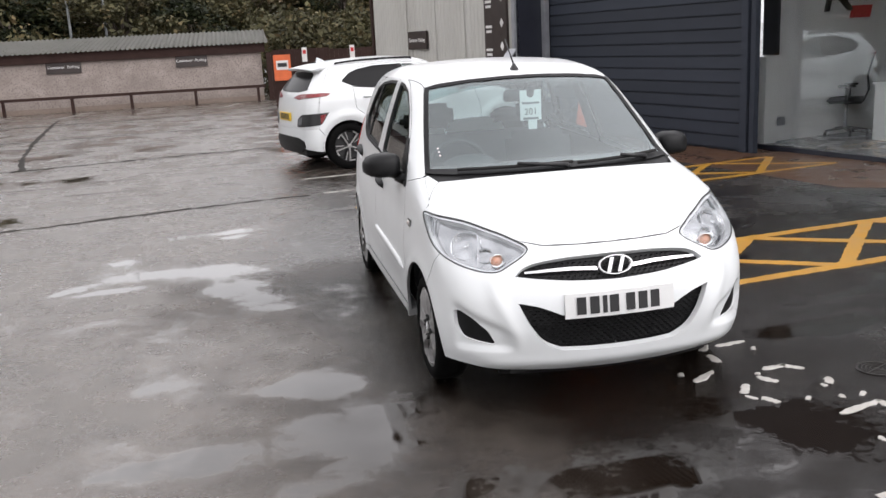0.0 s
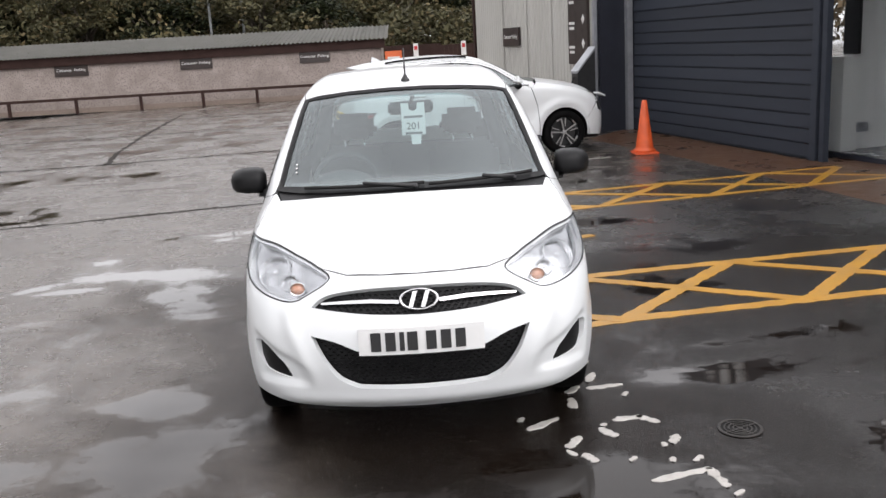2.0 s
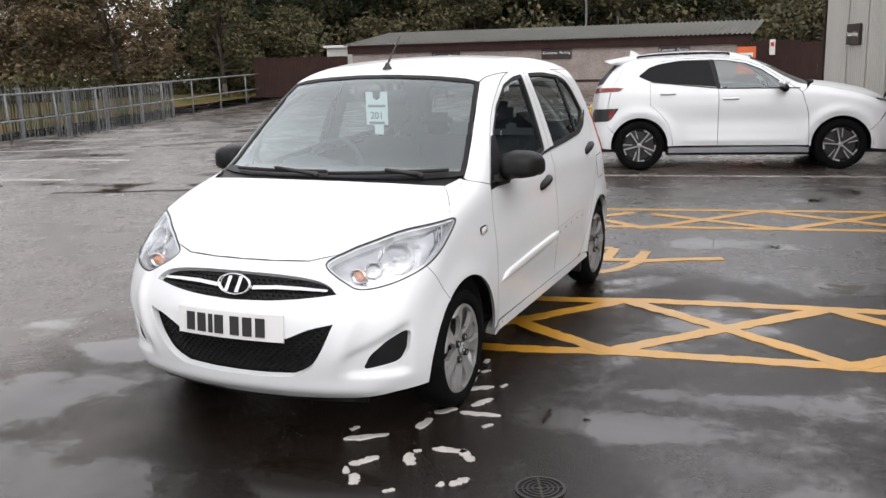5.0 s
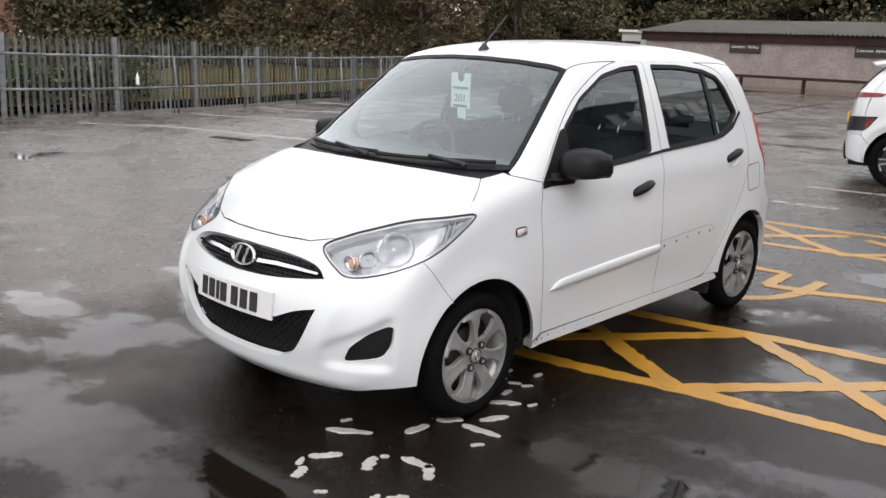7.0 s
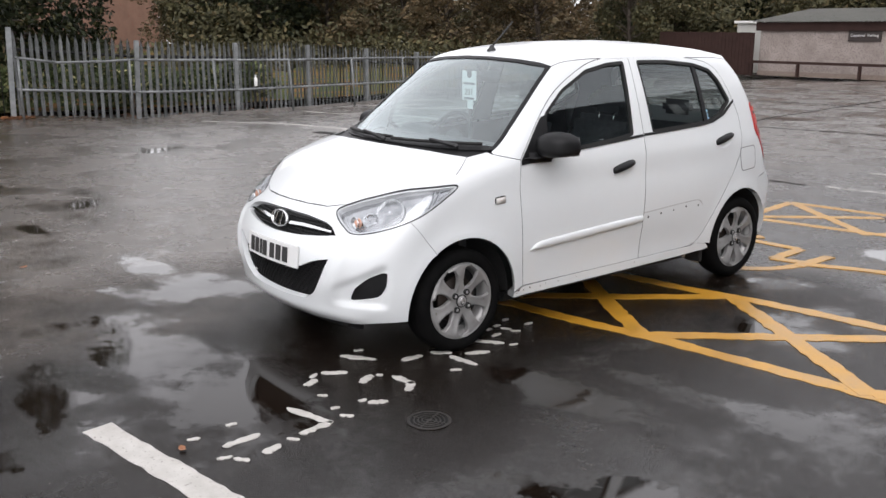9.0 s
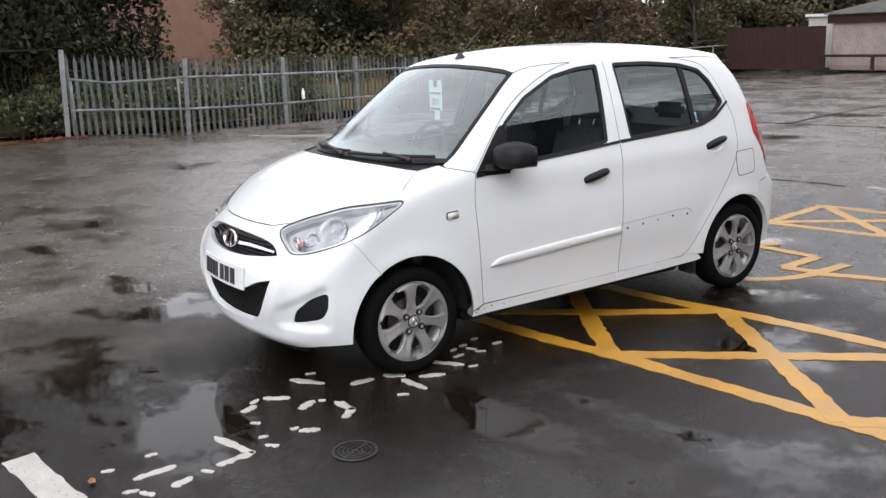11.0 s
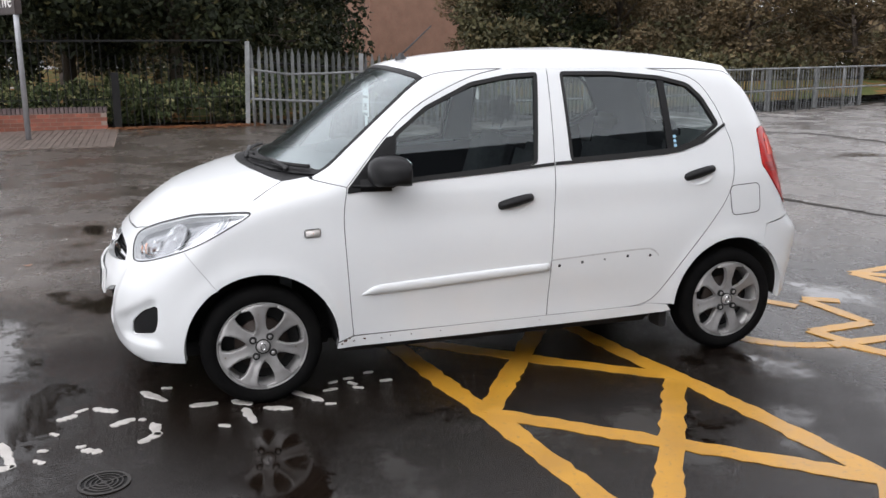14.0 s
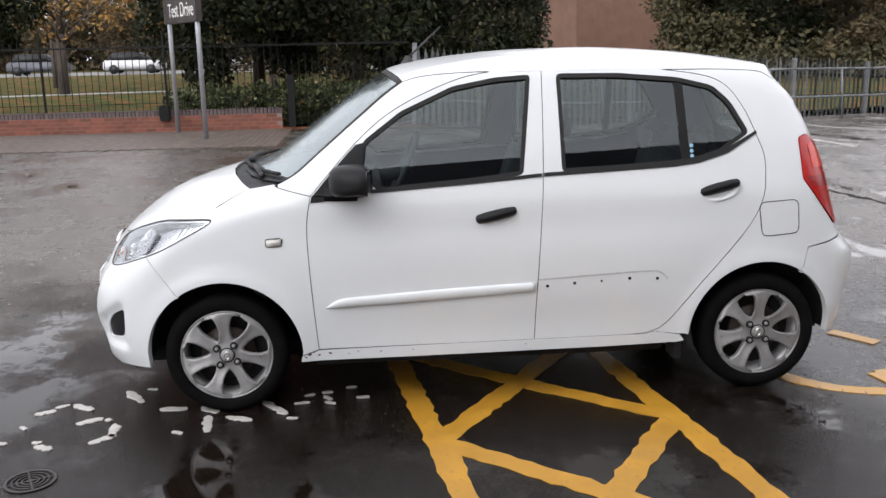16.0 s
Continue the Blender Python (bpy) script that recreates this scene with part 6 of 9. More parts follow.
panel(HB, "window_bar", "side", [(0.815, 1.415), (0.852, 1.407), (0.860, 1.045), (0.825, 1.038)], car, M_TRIM, "black window divider", both=True, offset=-0.006, shrink=0, grid=0.03)

# body side: A-pillar, cant rail, rear quarter
side_top = [tuple(q) for q in HB.drawn("side", HB.lift("top", roof_side))]
TAIL = corner_cut([(1.366, 1.135), (1.41, 1.150), (1.487, 1.09), (1.525, 1.01), (1.575, 0.76), (1.545, 0.742), (1.455, 0.85), (1.374, 0.957)], 0.014)
body_loop = [*SIDE_SCREEN, *side_top[1:], (1.40, 1.40), (1.425, 1.25), (1.47, 1.14), (1.525, 1.01), (1.577, 0.76), (1.605, 0.70), (1.40, 0.655), (1.37, 0.54), *arch_arc(WY, 57, 178),
             (0.835, 0.285), *REAR_BACK[::-1], *REAR_TOP[::-1], *DOOR_TOP[::-1][1:], JOINT]
body_loop = [q for i, q in enumerate(body_loop) if np.linalg.norm(np.array(q) - np.array(body_loop[i - 1])) > 0.004]
FUEL = corner_cut([(1.165, 0.862), (1.345, 0.87), (1.35, 0.725), (1.18, 0.715)], 0.03)
body_sides = panel(HB, "body_side", "side", body_loop, car, M_PAINT, both=True, holes=[TAIL])
fl = panel(HB, "fuel_flap", "side", FUEL, body_sides[0], M_PAINT, "flush fuel flap", offset=0.0012, shrink=0.001, flange=0.004)
panel(HB, "fuel_flap_gap", "side", [tuple(q) for q in inset(FUEL, -0.0035)], body_sides[0], M_RUBBER, holes=[FUEL], offset=0.0009, shrink=0, flange=0.002, grid=0.02)
sill_loop = [(-0.862, 0.262), (-0.788, 0.285), *[(-0.788 + 0.05 * i, 0.285 + 0.0003 * i) for i in range(1, 28)], (0.66, 0.292), (0.70, 0.303), (0.815, 0.286), (0.838, 0.256), (0.80, 0.246), (0.5, 0.240), (-0.4, 0.234), (-0.868, 0.234)]
panel(HB, "sill", "side", sill_loop, car, M_PAINT, "white sill with chipped paint", both=True, flange=0.05, offset=0.007)
M_RUST = surf("rusty_chip", (0.09, 0.035, 0.018), (0.04, 0.02, 0.014), 60, 0.8)
chips = random.Random(11)
for y_, z_, r_ in [(-0.83, 0.268, 0.008), (-0.79, 0.262, 0.005), (-0.81, 0.277, 0.004), (-0.74, 0.268, 0.006), (-0.66, 0.262, 0.004), (-0.62, 0.271, 0.003), (-0.52, 0.266, 0.004), (-0.845, 0.256, 0.005), (-0.38, 0.268, 0.003), (0.12, 0.27, 0.003)]:
    panel(HB, "paint_chip", "side", [(y_ + r_ * chips.uniform(0.6, 1.7) * math.cos(q), z_ + r_ * chips.uniform(0.5, 1.0) * math.sin(q)) for q in np.linspace(0, 5.4, 7)], car, M_RUST, "rusty chip in the sill's paint", offset=0.0082, shrink=0, flange=0, grid=0.02)

for proj_, line_ in (("top", BONNET_EDGE), ("side", SEAM), ("side", DOOR_FRONT), ("side", DOOR_TOP), ("side", DOOR_MID), ("side", REAR_TOP), ("side", REAR_BACK), ("side", [(-0.79, 0.285), (0.62, 0.291)]), ("side", [JOINT, (-0.80, 0.958)]), ("top", roof_side), ("top", [*half[:4][::-1], *[(-u, v) for u, v in half[1:4]]])):
    soft_ = line_ is SEAM
    groove(HB, proj_, line_, car, both=line_[0][0] * line_[-1][0] > -0.1 or proj_ == "side", depth=0.003 if soft_ else 0.008, material=M_GHOST if soft_ else M_GAPSHADE)

# tail lamps
panel(HB, "lamp_housing", "side", TAIL, car, M_DASH, "dark back of the tail lamp", both=True, offset=-0.03, shrink=-0.012, flange=0, grid=0.04)
for lamp in panel(HB, "tail_lamp", "side", TAIL, car, M_TAIL, "red tail lamp", both=True, offset=0.006, flange=0.03, grid=0.02):
    pass
panel(HB, "reverse_lens", "side", corner_cut([(1.405, 1.10), (1.425, 1.115), (1.473, 1.07), (1.503, 1.0), (1.42, 1.0)], 0.008), car, M_TAILPALE, "paler red upper lens", both=True, offset=0.009, flange=0.004, grid=0.02)

for i in range(4):
    z_ = 0.965 - 0.012 * i
    panel(HB, "lamp_rib", "side", [(1.385 + 0.010 * i, z_), (1.525 + 0.003 * i, z_), (1.526 + 0.003 * i, z_ - 0.004), (1.388 + 0.010 * i, z_ - 0.004)], car, M_TAILDARK, "fine dark rib in the lamp", both=True, offset=0.0085, shrink=0, flange=0.003, grid=0.02)

# bumper, drawn round the nose
up = [tuple(q) for q in HB.drawn("nose", HB.lift("top", bonnet_front))]
seam_nose = [tuple(q) for q in HB.drawn("nose", HB.lift("side", SEAM))]
arch_nose = [tuple(q) for q in HB.drawn("nose", HB.lift("side", arch_arc(-WY, 125, 188)))]
k = inner
lamp_under = [LAMP_NOSE[inner]]
while k != low:
    k = (k + 1) % len(LAMP_NOSE)
    lamp_under.append(LAMP_NOSE[k])
hook = [LAMP_NOSE[i] for i in range(len(LAMP_NOSE) // 2, len(LAMP_NOSE)) if LAMP3[i][0] < 0.40 and LAMP3[i][1] < -1.642]
bottom = [tuple(q) for q in HB.drawn("nose", HB.lift("front", [(0.66, 0.215), (0.5, 0.19), (0.25, 0.178), (0.0, 0.175)]))]
bump_half = [*up, *hook, *lamp_under, *seam_nose[1:], *arch_nose[1:], *bottom]
bump_half = [q for i, q in enumerate(bump_half) if i == 0 or np.linalg.norm(np.array(q) - np.array(bump_half[i - 1])) > 0.004]


def on_nose(loop):
    return [tuple(q) for q in HB.drawn("nose", HB.lift("front", loop))]


GRILLE = on_nose(mirrored(rounded([(0.0, 0.703), (0.2, 0.698), (0.34, 0.684), (0.41, 0.664), (0.45, 0.634)], 5) + rounded([(0.45, 0.634), (0.36, 0.622), (0.2, 0.607), (0.0, 0.600)], 4)[1:]))
INTAKE = on_nose(mirrored([(0.0, 0.455), (0.27, 0.458), *rounded([(0.27, 0.458), (0.36, 0.497), (0.455, 0.520)], 3)[1:], *rounded([(0.455, 0.520), (0.41, 0.42), (0.35, 0.335), (0.27, 0.292)], 4)[1:], (0.14, 0.285), (0.0, 0.283)]))
FOG = on_nose(corner_cut([(0.722, 0.482), (0.718, 0.40), (0.695, 0.348), (0.562, 0.320), (0.595, 0.385), (0.66, 0.445)], 0.02))


def bumper_relief(uv):
    """The hollow round the fog recess and the crease beside the grille."""
    x, z = np.abs(uv[:, 0]), uv[:, 1]
    soft = lambda a, b, v: (lambda q: q * q * (3 - 2 * q))(np.clip((v - a) / (b - a), 0, 1))
    brow = 0.375 + 0.52 * np.clip(x - 0.43, 0, 0.25)
    hollow = -0.021 * soft(0.415, 0.50, x) * soft(0.71, 0.665, x) * soft(0.288, 0.318, z) * soft(0.020, -0.020, z - brow)
    crease = 0.012 * np.exp(-(((x - 0.485 - 0.05 * np.sin((z - 0.5) * 9)) / 0.03) ** 2)) * np.clip((z - 0.28) / 0.1, 0, 1) * np.clip((0.66 - z) / 0.06, 0, 1)
    lip = 0.012 * np.exp(-(((z - 0.235) / 0.03) ** 2)) * np.clip((0.62 - x) / 0.1, 0, 1)
    return hollow + crease + lip


bumper = panel(HB, "front_bumper", "nose", mirrored(bump_half), car, M_PAINT, "white front bumper", holes=[GRILLE, INTAKE, FOG, [(-u, v) for u, v in FOG]], relief=bumper_relief, grid=0.017, flange=0.03, edge=M_PAINT)[0]


def mesh_grid(skin, name, proj, loop, parent, depth, pitch, label):
    """A dark recessed floor with a raised honeycomb of small ridges in front of it."""
    ob = panel(skin, name, proj, loop, parent, M_TRIM, label, offset=-depth, shrink=-0.01, flange=0)[0]
    lo_, hi_ = np.array(loop).min(0), np.array(loop).max(0)
    bars = []
    j = 0
    v = lo_[1]
    while v < hi_[1]:
        u = lo_[0] + (pitch / 2 if j % 2 else 0)
        while u < hi_[0]:
            bars.append((u, v))
            u += pitch
        v += pitch * 0.5
        j += 1
    pts = np.array(bars)
    pts = pts[within(pts, inset(loop, 0.006))]
    p3 = skin.lift(proj, pts)
    g = skin.gradient(p3)
    bm = bmesh.new()
    for c, n_ in zip(p3, g):
        c = Vector(c - n_ * (depth - 0.006))
        n_ = Vector(n_)
        r_ = n_.cross(Vector((0, 0, 1))).normalized()
        u_ = r_.cross(n_)
        q = [bm.verts.new(c + r_ * (a * pitch * 0.36) + u_ * (b * pitch * 0.2)) for a, b in ((-1, 0), (0, 1), (1, 0), (0, -1))]
        w = [bm.verts.new(c - n_ * 0.006 + r_ * (a * pitch * 0.2) + u_ * (b * pitch * 0.1)) for a, b in ((-1, 0), (0, 1), (1, 0), (0, -1))]
        for i in range(4):
            bm.faces.new((q[i], q[(i + 1) % 4], w[(i + 1) % 4], w[i]))
    ob2 = part("honeycomb_mesh", bm, M_TRIM, ob)
    tagged(ob2, kind="stuff")
    return ob


gr = mesh_grid(HB, "upper_grille", "nose", GRILLE, car, 0.03, 0.028, "black honeycomb grille")
mesh_grid(HB, "lower_grille", "nose", INTAKE, car, 0.04, 0.03, "black honeycomb lower intake")
panel(HB, "fog_recess", "nose", FOG, car, M_TRIM, "black fog lamp blank", both=True, offset=-0.028, shrink=-0.008, flange=0)
bar_loop = on_nose([(0.085, 0.657), (0.2, 0.663), (0.3, 0.660), (0.412, 0.652), (0.412, 0.644), (0.3, 0.648), (0.2, 0.649), (0.085, 0.643)])
panel(HB, "chrome_bar", "nose", bar_loop, car, M_CHROME, "chrome grille bar", both=True, offset=-0.006, flange=0.014, grid=0.015, shrink=0)
badge = part("badge", lathe(bmesh.new(), [(0.068, 0.0), (0.072, 0.008), (0.080, 0.012), (0.084, 0.006), (0.084, 0.0)], Matrix(), 40), M_CHROME, car, "oval chrome badge", True)
nb = HB.lift("front", [(0.0, 0.662)])[0]
badge.matrix_basis = pose(0, nb[1] - 0.002, 0.655, 90 - 14, 0, 0) @ Matrix.Diagonal((1, 0.54, 1, 1))
bm = bmesh.new()
for sx in (-1, 1):
    prism(bm, [(sx * 0.026 - 0.020, -0.062, 0.002), (sx * 0.026 - 0.002, -0.062, 0.002), (sx * 0.026 + 0.020, 0.062, 0.002), (sx * 0.026 + 0.002, 0.062, 0.002)], (0, 0, 0.008))
part("badge_bars", bm, M_CHROME, badge)

# black lip under the bumper
bm = bmesh.new()
rows_ = []
for xx in np.linspace(-0.52, 0.52, 25):
    y_ = HB.lift("front", [(xx, 0.20)])[0][1]
    rows_.append([bm.verts.new((xx, y_ + dy, zz)) for dy, zz in ((0.05, 0.20), (0.062, 0.150), (0.078, 0.146), (0.09, 0.20))])
for r0, r1 in zip(rows_, rows_[1:]):
    for i in range(4):
        bm.faces.new((r0[i], r0[(i + 1) % 4], r1[(i + 1) % 4], r1[i]))
bm.faces.new(rows_[0])
bm.faces.new(rows_[-1])
part("bumper_lip", bm, M_TRIM, car, "black lip below the bumper", True)

# plate with plain bars
PLATE_BOW = 0.32
bm = bmesh.new()
rows_ = []
for xx in np.linspace(-0.26, 0.26, 14):
    dy = PLATE_BOW * xx * xx
    rows_.append([bm.verts.new((xx, dy + yy, zz)) for yy, zz in ((-0.004, -0.0555), (-0.005, 0.0), (-0.004, 0.0555), (0.004, 0.0555), (0.004, -0.0555))])
for r0, r1 in zip(rows_, rows_[1:]):
    for i in range(5):
        bm.faces.new((r0[i], r0[(i + 1) % 5], r1[(i + 1) % 5], r1[i]))
bm.faces.new(rows_[0])
bm.faces.new(rows_[-1])
plate = part("number_plate", bm, M_PLATE, car, "white plate with plain dark bars")
plate.matrix_basis = pose(0, -1.866, 0.500, -5, 0, 0)
bm = bmesh.new()
box(bm, (-0.16, 0.012, -0.03), (0.16, 0.05, 0.03))
part("plate_bracket", bm, M_TRIM, plate)
for i, xx in enumerate((-0.187, -0.127, -0.080, -0.037, 0.04, 0.10, 0.16)):
    bm = bmesh.new()
    w = 0.010 if i == 2 else 0.021
    dy = PLATE_BOW * xx * xx
    box(bm, (-w, -0.0095, -0.039), (w, -0.0058, 0.039), 0.0)
    part("plate_bar", bm, M_INK, plate).matrix_basis = Matrix.Translation((xx, dy, 0)) @ Matrix.Rotation(math.atan(2 * PLATE_BOW * xx), 4, "Z")

# headlamps: silver bowl, reflectors, lens
for twin in (False, True):
    sg = -1 if twin else 1
    bowl = new("headlamp", sheet(HB, "headlamp", "nose", LAMP_NOSE, offset=-0.034, shrink=0.0, flange=0, material=M_BOWL, mirror=twin, grid=0.025))
    bowl.parent = car
    tagged(bowl, "clear headlamp with chrome reflectors")
    rim = new("lamp_rim", sheet(HB, "lamp_rim", "nose", LAMP_NOSE, [[tuple(q) for q in inset(LAMP_NOSE, 0.014)]], offset=-0.004, shrink=0.004, flange=0.034, material=M_CLEARPLASTIC, mirror=twin, grid=0.012))
    rim.parent = bowl
    lens = new("lens", sheet(HB, "lens", "nose", LAMP_NOSE, offset=-0.001, shrink=0.003, flange=0, material=M_LENS, mirror=twin, grid=0.03))
    lens.parent = bowl
    lens.visible_shadow = False
    seal = new("lamp_seal", sheet(HB, "lamp_seal", "nose", LAMP_NOSE, [[tuple(q) for q in inset(LAMP_NOSE, 0.0035)]], offset=0.0006, shrink=-0.0005, flange=0.012, material=M_INK, mirror=twin, grid=0.012))
    seal.parent = bowl
    tagged(seal, "thin black rubber seal")
    for (px, pz), r, d in (((0.630, 0.762), 0.072, 0.055), ((0.560, 0.722), 0.036, 0.035)):
        c = HB.lift("front", [(px, pz)])[0]
        g = HB.gradient(c[None])[0]
        way = Vector((g[0] * 0.85, g[1] * 1.05, g[2] * 0.7)).normalized()
        m = Matrix.Translation(Vector(c) - way * 0.017) @ way.to_track_quat("Z", "Y").to_matrix().to_4x4()
        bm = bmesh.new()
        lathe(bm, [(0.004, -d), (r * 0.4, -d * 0.9), (r * 0.75, -d * 0.55), (r, -0.006), (r * 1.06, -0.008), (r * 1.06, -0.02)], m, 28)
        lathe(bm, [(0.0, -d * 0.2), (r * 0.16, -d * 0.24), (r * 0.2, -d * 0.5), (r * 0.2, -d)], m, 16)
        if twin:
            for v_ in bm.verts:
                v_.co.x = -v_.co.x
        part("reflector", bm, M_FLUTE, bowl, "round fluted chrome reflector", True)
    c = HB.lift("front", [(0.512, 0.694)])[0]
    m = Matrix.Translation(Vector(c) + Vector((0, 0.006, 0))) @ Vector((-0.1, -1, 0.05)).to_track_quat("Z", "Y").to_matrix().to_4x4() @ Matrix.Diagonal((1.15, 0.95, 1, 1))
    bm = bmesh.new()
    lathe(bm, [(0.016, -0.030), (0.024, -0.018), (0.030, 0.0), (0.032, -0.004)], m, 20)
    if twin:
        for v_ in bm.verts:
            v_.co.x = -v_.co.x
    part("indicator_cup", bm, M_CHROME, bowl, "small chrome cup", True)
    bm = bmesh.new()
    lathe(bm, [(0.0, -0.004), (0.012, -0.007), (0.021, -0.014), (0.025, -0.026)], m, 18)
    if twin:
        for v_ in bm.verts:
            v_.co.x = -v_.co.x
    part("indicator_bulb", bm, M_AMBER, bowl, "amber indicator", True)
    # dark ribs in the outer corner of the lamp
    for i in range(1, 3):
        bm = bmesh.new()
        for z0 in np.linspace(0, 1, 7)[:-1]:
            ends = []
            for zz in (z0, z0 + 1 / 6):
                p_ = HB.lift("side", [(-1.41 + 0.030 * i + 0.045 * zz, 0.765 + 0.016 * i + (0.085 - 0.010 * i) * zz)])
                ends.append(Vector(p_[0]) - Vector(HB.gradient(p_)[0]) * 0.020)
            tube(bm, ends[0], ends[1], 0.0032, seg=6)
        if twin:
            for v_ in bm.verts:
                v_.co.x = -v_.co.x
        part("lamp_rib", bm, M_ALU, bowl, "grey metal rib", True)

# rear hatch and bumper, drawn round the stern
hatch_half = [(0.0, 1.405), (0.2, 1.402), (0.40, 1.39), (0.52, 1.365), (0.60, 1.25), (0.66, 1.12), (0.70, 1.0), (0.70, 0.74), (0.40, 0.70), (0.0, 0.69)]
rg = [(0.0, 1.36), (0.4, 1.35), (0.48, 1.32), (0.56, 1.10), (0.4, 1.07), (0.0, 1.06)]


def on_stern(loop):
    return [tuple(q) for q in HB.drawn("stern", HB.lift("rear", loop))]


edge_back = [tuple(q) for q in HB.drawn("stern", HB.lift("side", [(1.40, 1.40), (1.425, 1.25), (1.47, 1.14), (1.525, 1.01), (1.577, 0.76), (1.605, 0.70)]))]
panel(HB, "tailgate", "stern", mirrored([on_stern([(0.0, 1.415)])[0], on_stern([(0.3, 1.41)])[0], *edge_back, on_stern([(0.3, 0.70)])[0], on_stern([(0.0, 0.70)])[0]]), car, M_PAINT, "white tailgate", holes=[on_stern(mirrored(rg))], grid=0.04)
for g in panel(HB, "rear_glass", "stern", on_stern(mirrored(rg)), car, M_SIDEGLASS, "rear window glass", offset=-0.006, flange=0, shrink=-0.006, grid=0.06):
    g.visible_shadow = False
rb = [tuple(q) for q in HB.drawn("stern", HB.lift("side", [(1.60, 0.70), (1.40, 0.655), (1.37, 0.54), *arch_arc(WY, 57, -4, n=8)]))]
rb_low = [tuple(q) for q in HB.drawn("stern", HB.lift("rear", [(0.68, 0.25), (0.4, 0.225), (0.0, 0.22)]))]
panel(HB, "rear_bumper", "stern", mirrored([on_stern([(0.0, 0.695)])[0], on_stern([(0.3, 0.695)])[0], *rb, *rb_low]), car, M_PAINT, "white rear bumper", grid=0.04, flange=0.03, edge=M_PAINT)

# floor, wheel wells, lining
bm = bmesh.new()
box(bm, (-0.66, -0.83, 0.165), (0.66, 0.80, 0.24), 0.02)
part("underfloor", bm, M_RUBBER, car, "dark underbody")
part("engine_undertray", box(bmesh.new(), (-0.5, -1.72, 0.165), (0.5, -0.832, 0.26), 0.02), M_RUBBER, car, "dark undertray below the engine")
part("boot_floor", box(bmesh.new(), (-0.5, 0.802, 0.19), (0.5, 1.62, 0.30), 0.02), M_RUBBER, car, "dark underside of the boot")
for sx in (-1, 1):
    part("mud_flap", box(bmesh.new(), (sx * 0.70 - 0.055, 0.80, 0.155), (sx * 0.70 + 0.055, 0.84, 0.25), 0.006), M_RUBBER, car, "small black flap before the rear wheel")
for sy in (-1, 1):
    for sx in (-1, 1):
        bm = bmesh.new()
        ra = [[bm.verts.new((sx * xx, sy * WY + 0.335 * math.cos(a), 0.268 + 0.335 * math.sin(a))) for a in np.linspace(-0.04, math.pi + 0.04, 22)] for xx in (0.735, 0.52)]
        for i in range(21):
            bm.faces.new((ra[0][i], ra[0][i + 1], ra[1][i + 1], ra[1][i]))
        bm.faces.new(ra[1])
        part("wheel_well", bm, M_RUBBER, car, "black wheel arch liner", True)
panel(HB, "door_card", "side", [(-0.79, 0.96), (-0.1, 0.985), (0.80, 1.03), (1.02, 1.08), (1.10, 0.85), (0.82, 0.50), (0.64, 0.28), (-0.78, 0.28)], car, M_TRIM, "dark inner door lining", both=True, offset=-0.05, flange=0, grid=0.08)
panel(HB, "headlining", "top", mirrored([(0.0, -0.40), (0.46, -0.38), (0.5, 0.4), (0.46, 1.30), (0.0, 1.35)]), car, M_LINING, "pale grey headlining", offset=-0.03, flange=0, grid=0.12)
panel(HB, "pillar_lining", "side", [(0.12, 1.0), (0.17, 1.45), (0.28, 1.45), (0.29, 1.0)], car, M_LINING, "grey pillar lining", both=True, offset=-0.035, flange=0, grid=0.06)
panel(HB, "pillar_lining", "side", [(1.12, 0.9), (1.13, 1.17), (0.99, 1.38), (1.33, 1.40), (1.46, 1.15), (1.52, 0.95), (1.53, 0.75), (1.3, 0.75)], car, M_LINING, "grey pillar lining", both=True, offset=-0.035, flange=0, grid=0.06)
bm = bmesh.new()
box(bm, (-0.6, -1.08, 0.24), (0.6, -1.03, 0.95))
part("bulkhead", bm, M_DASH, car)


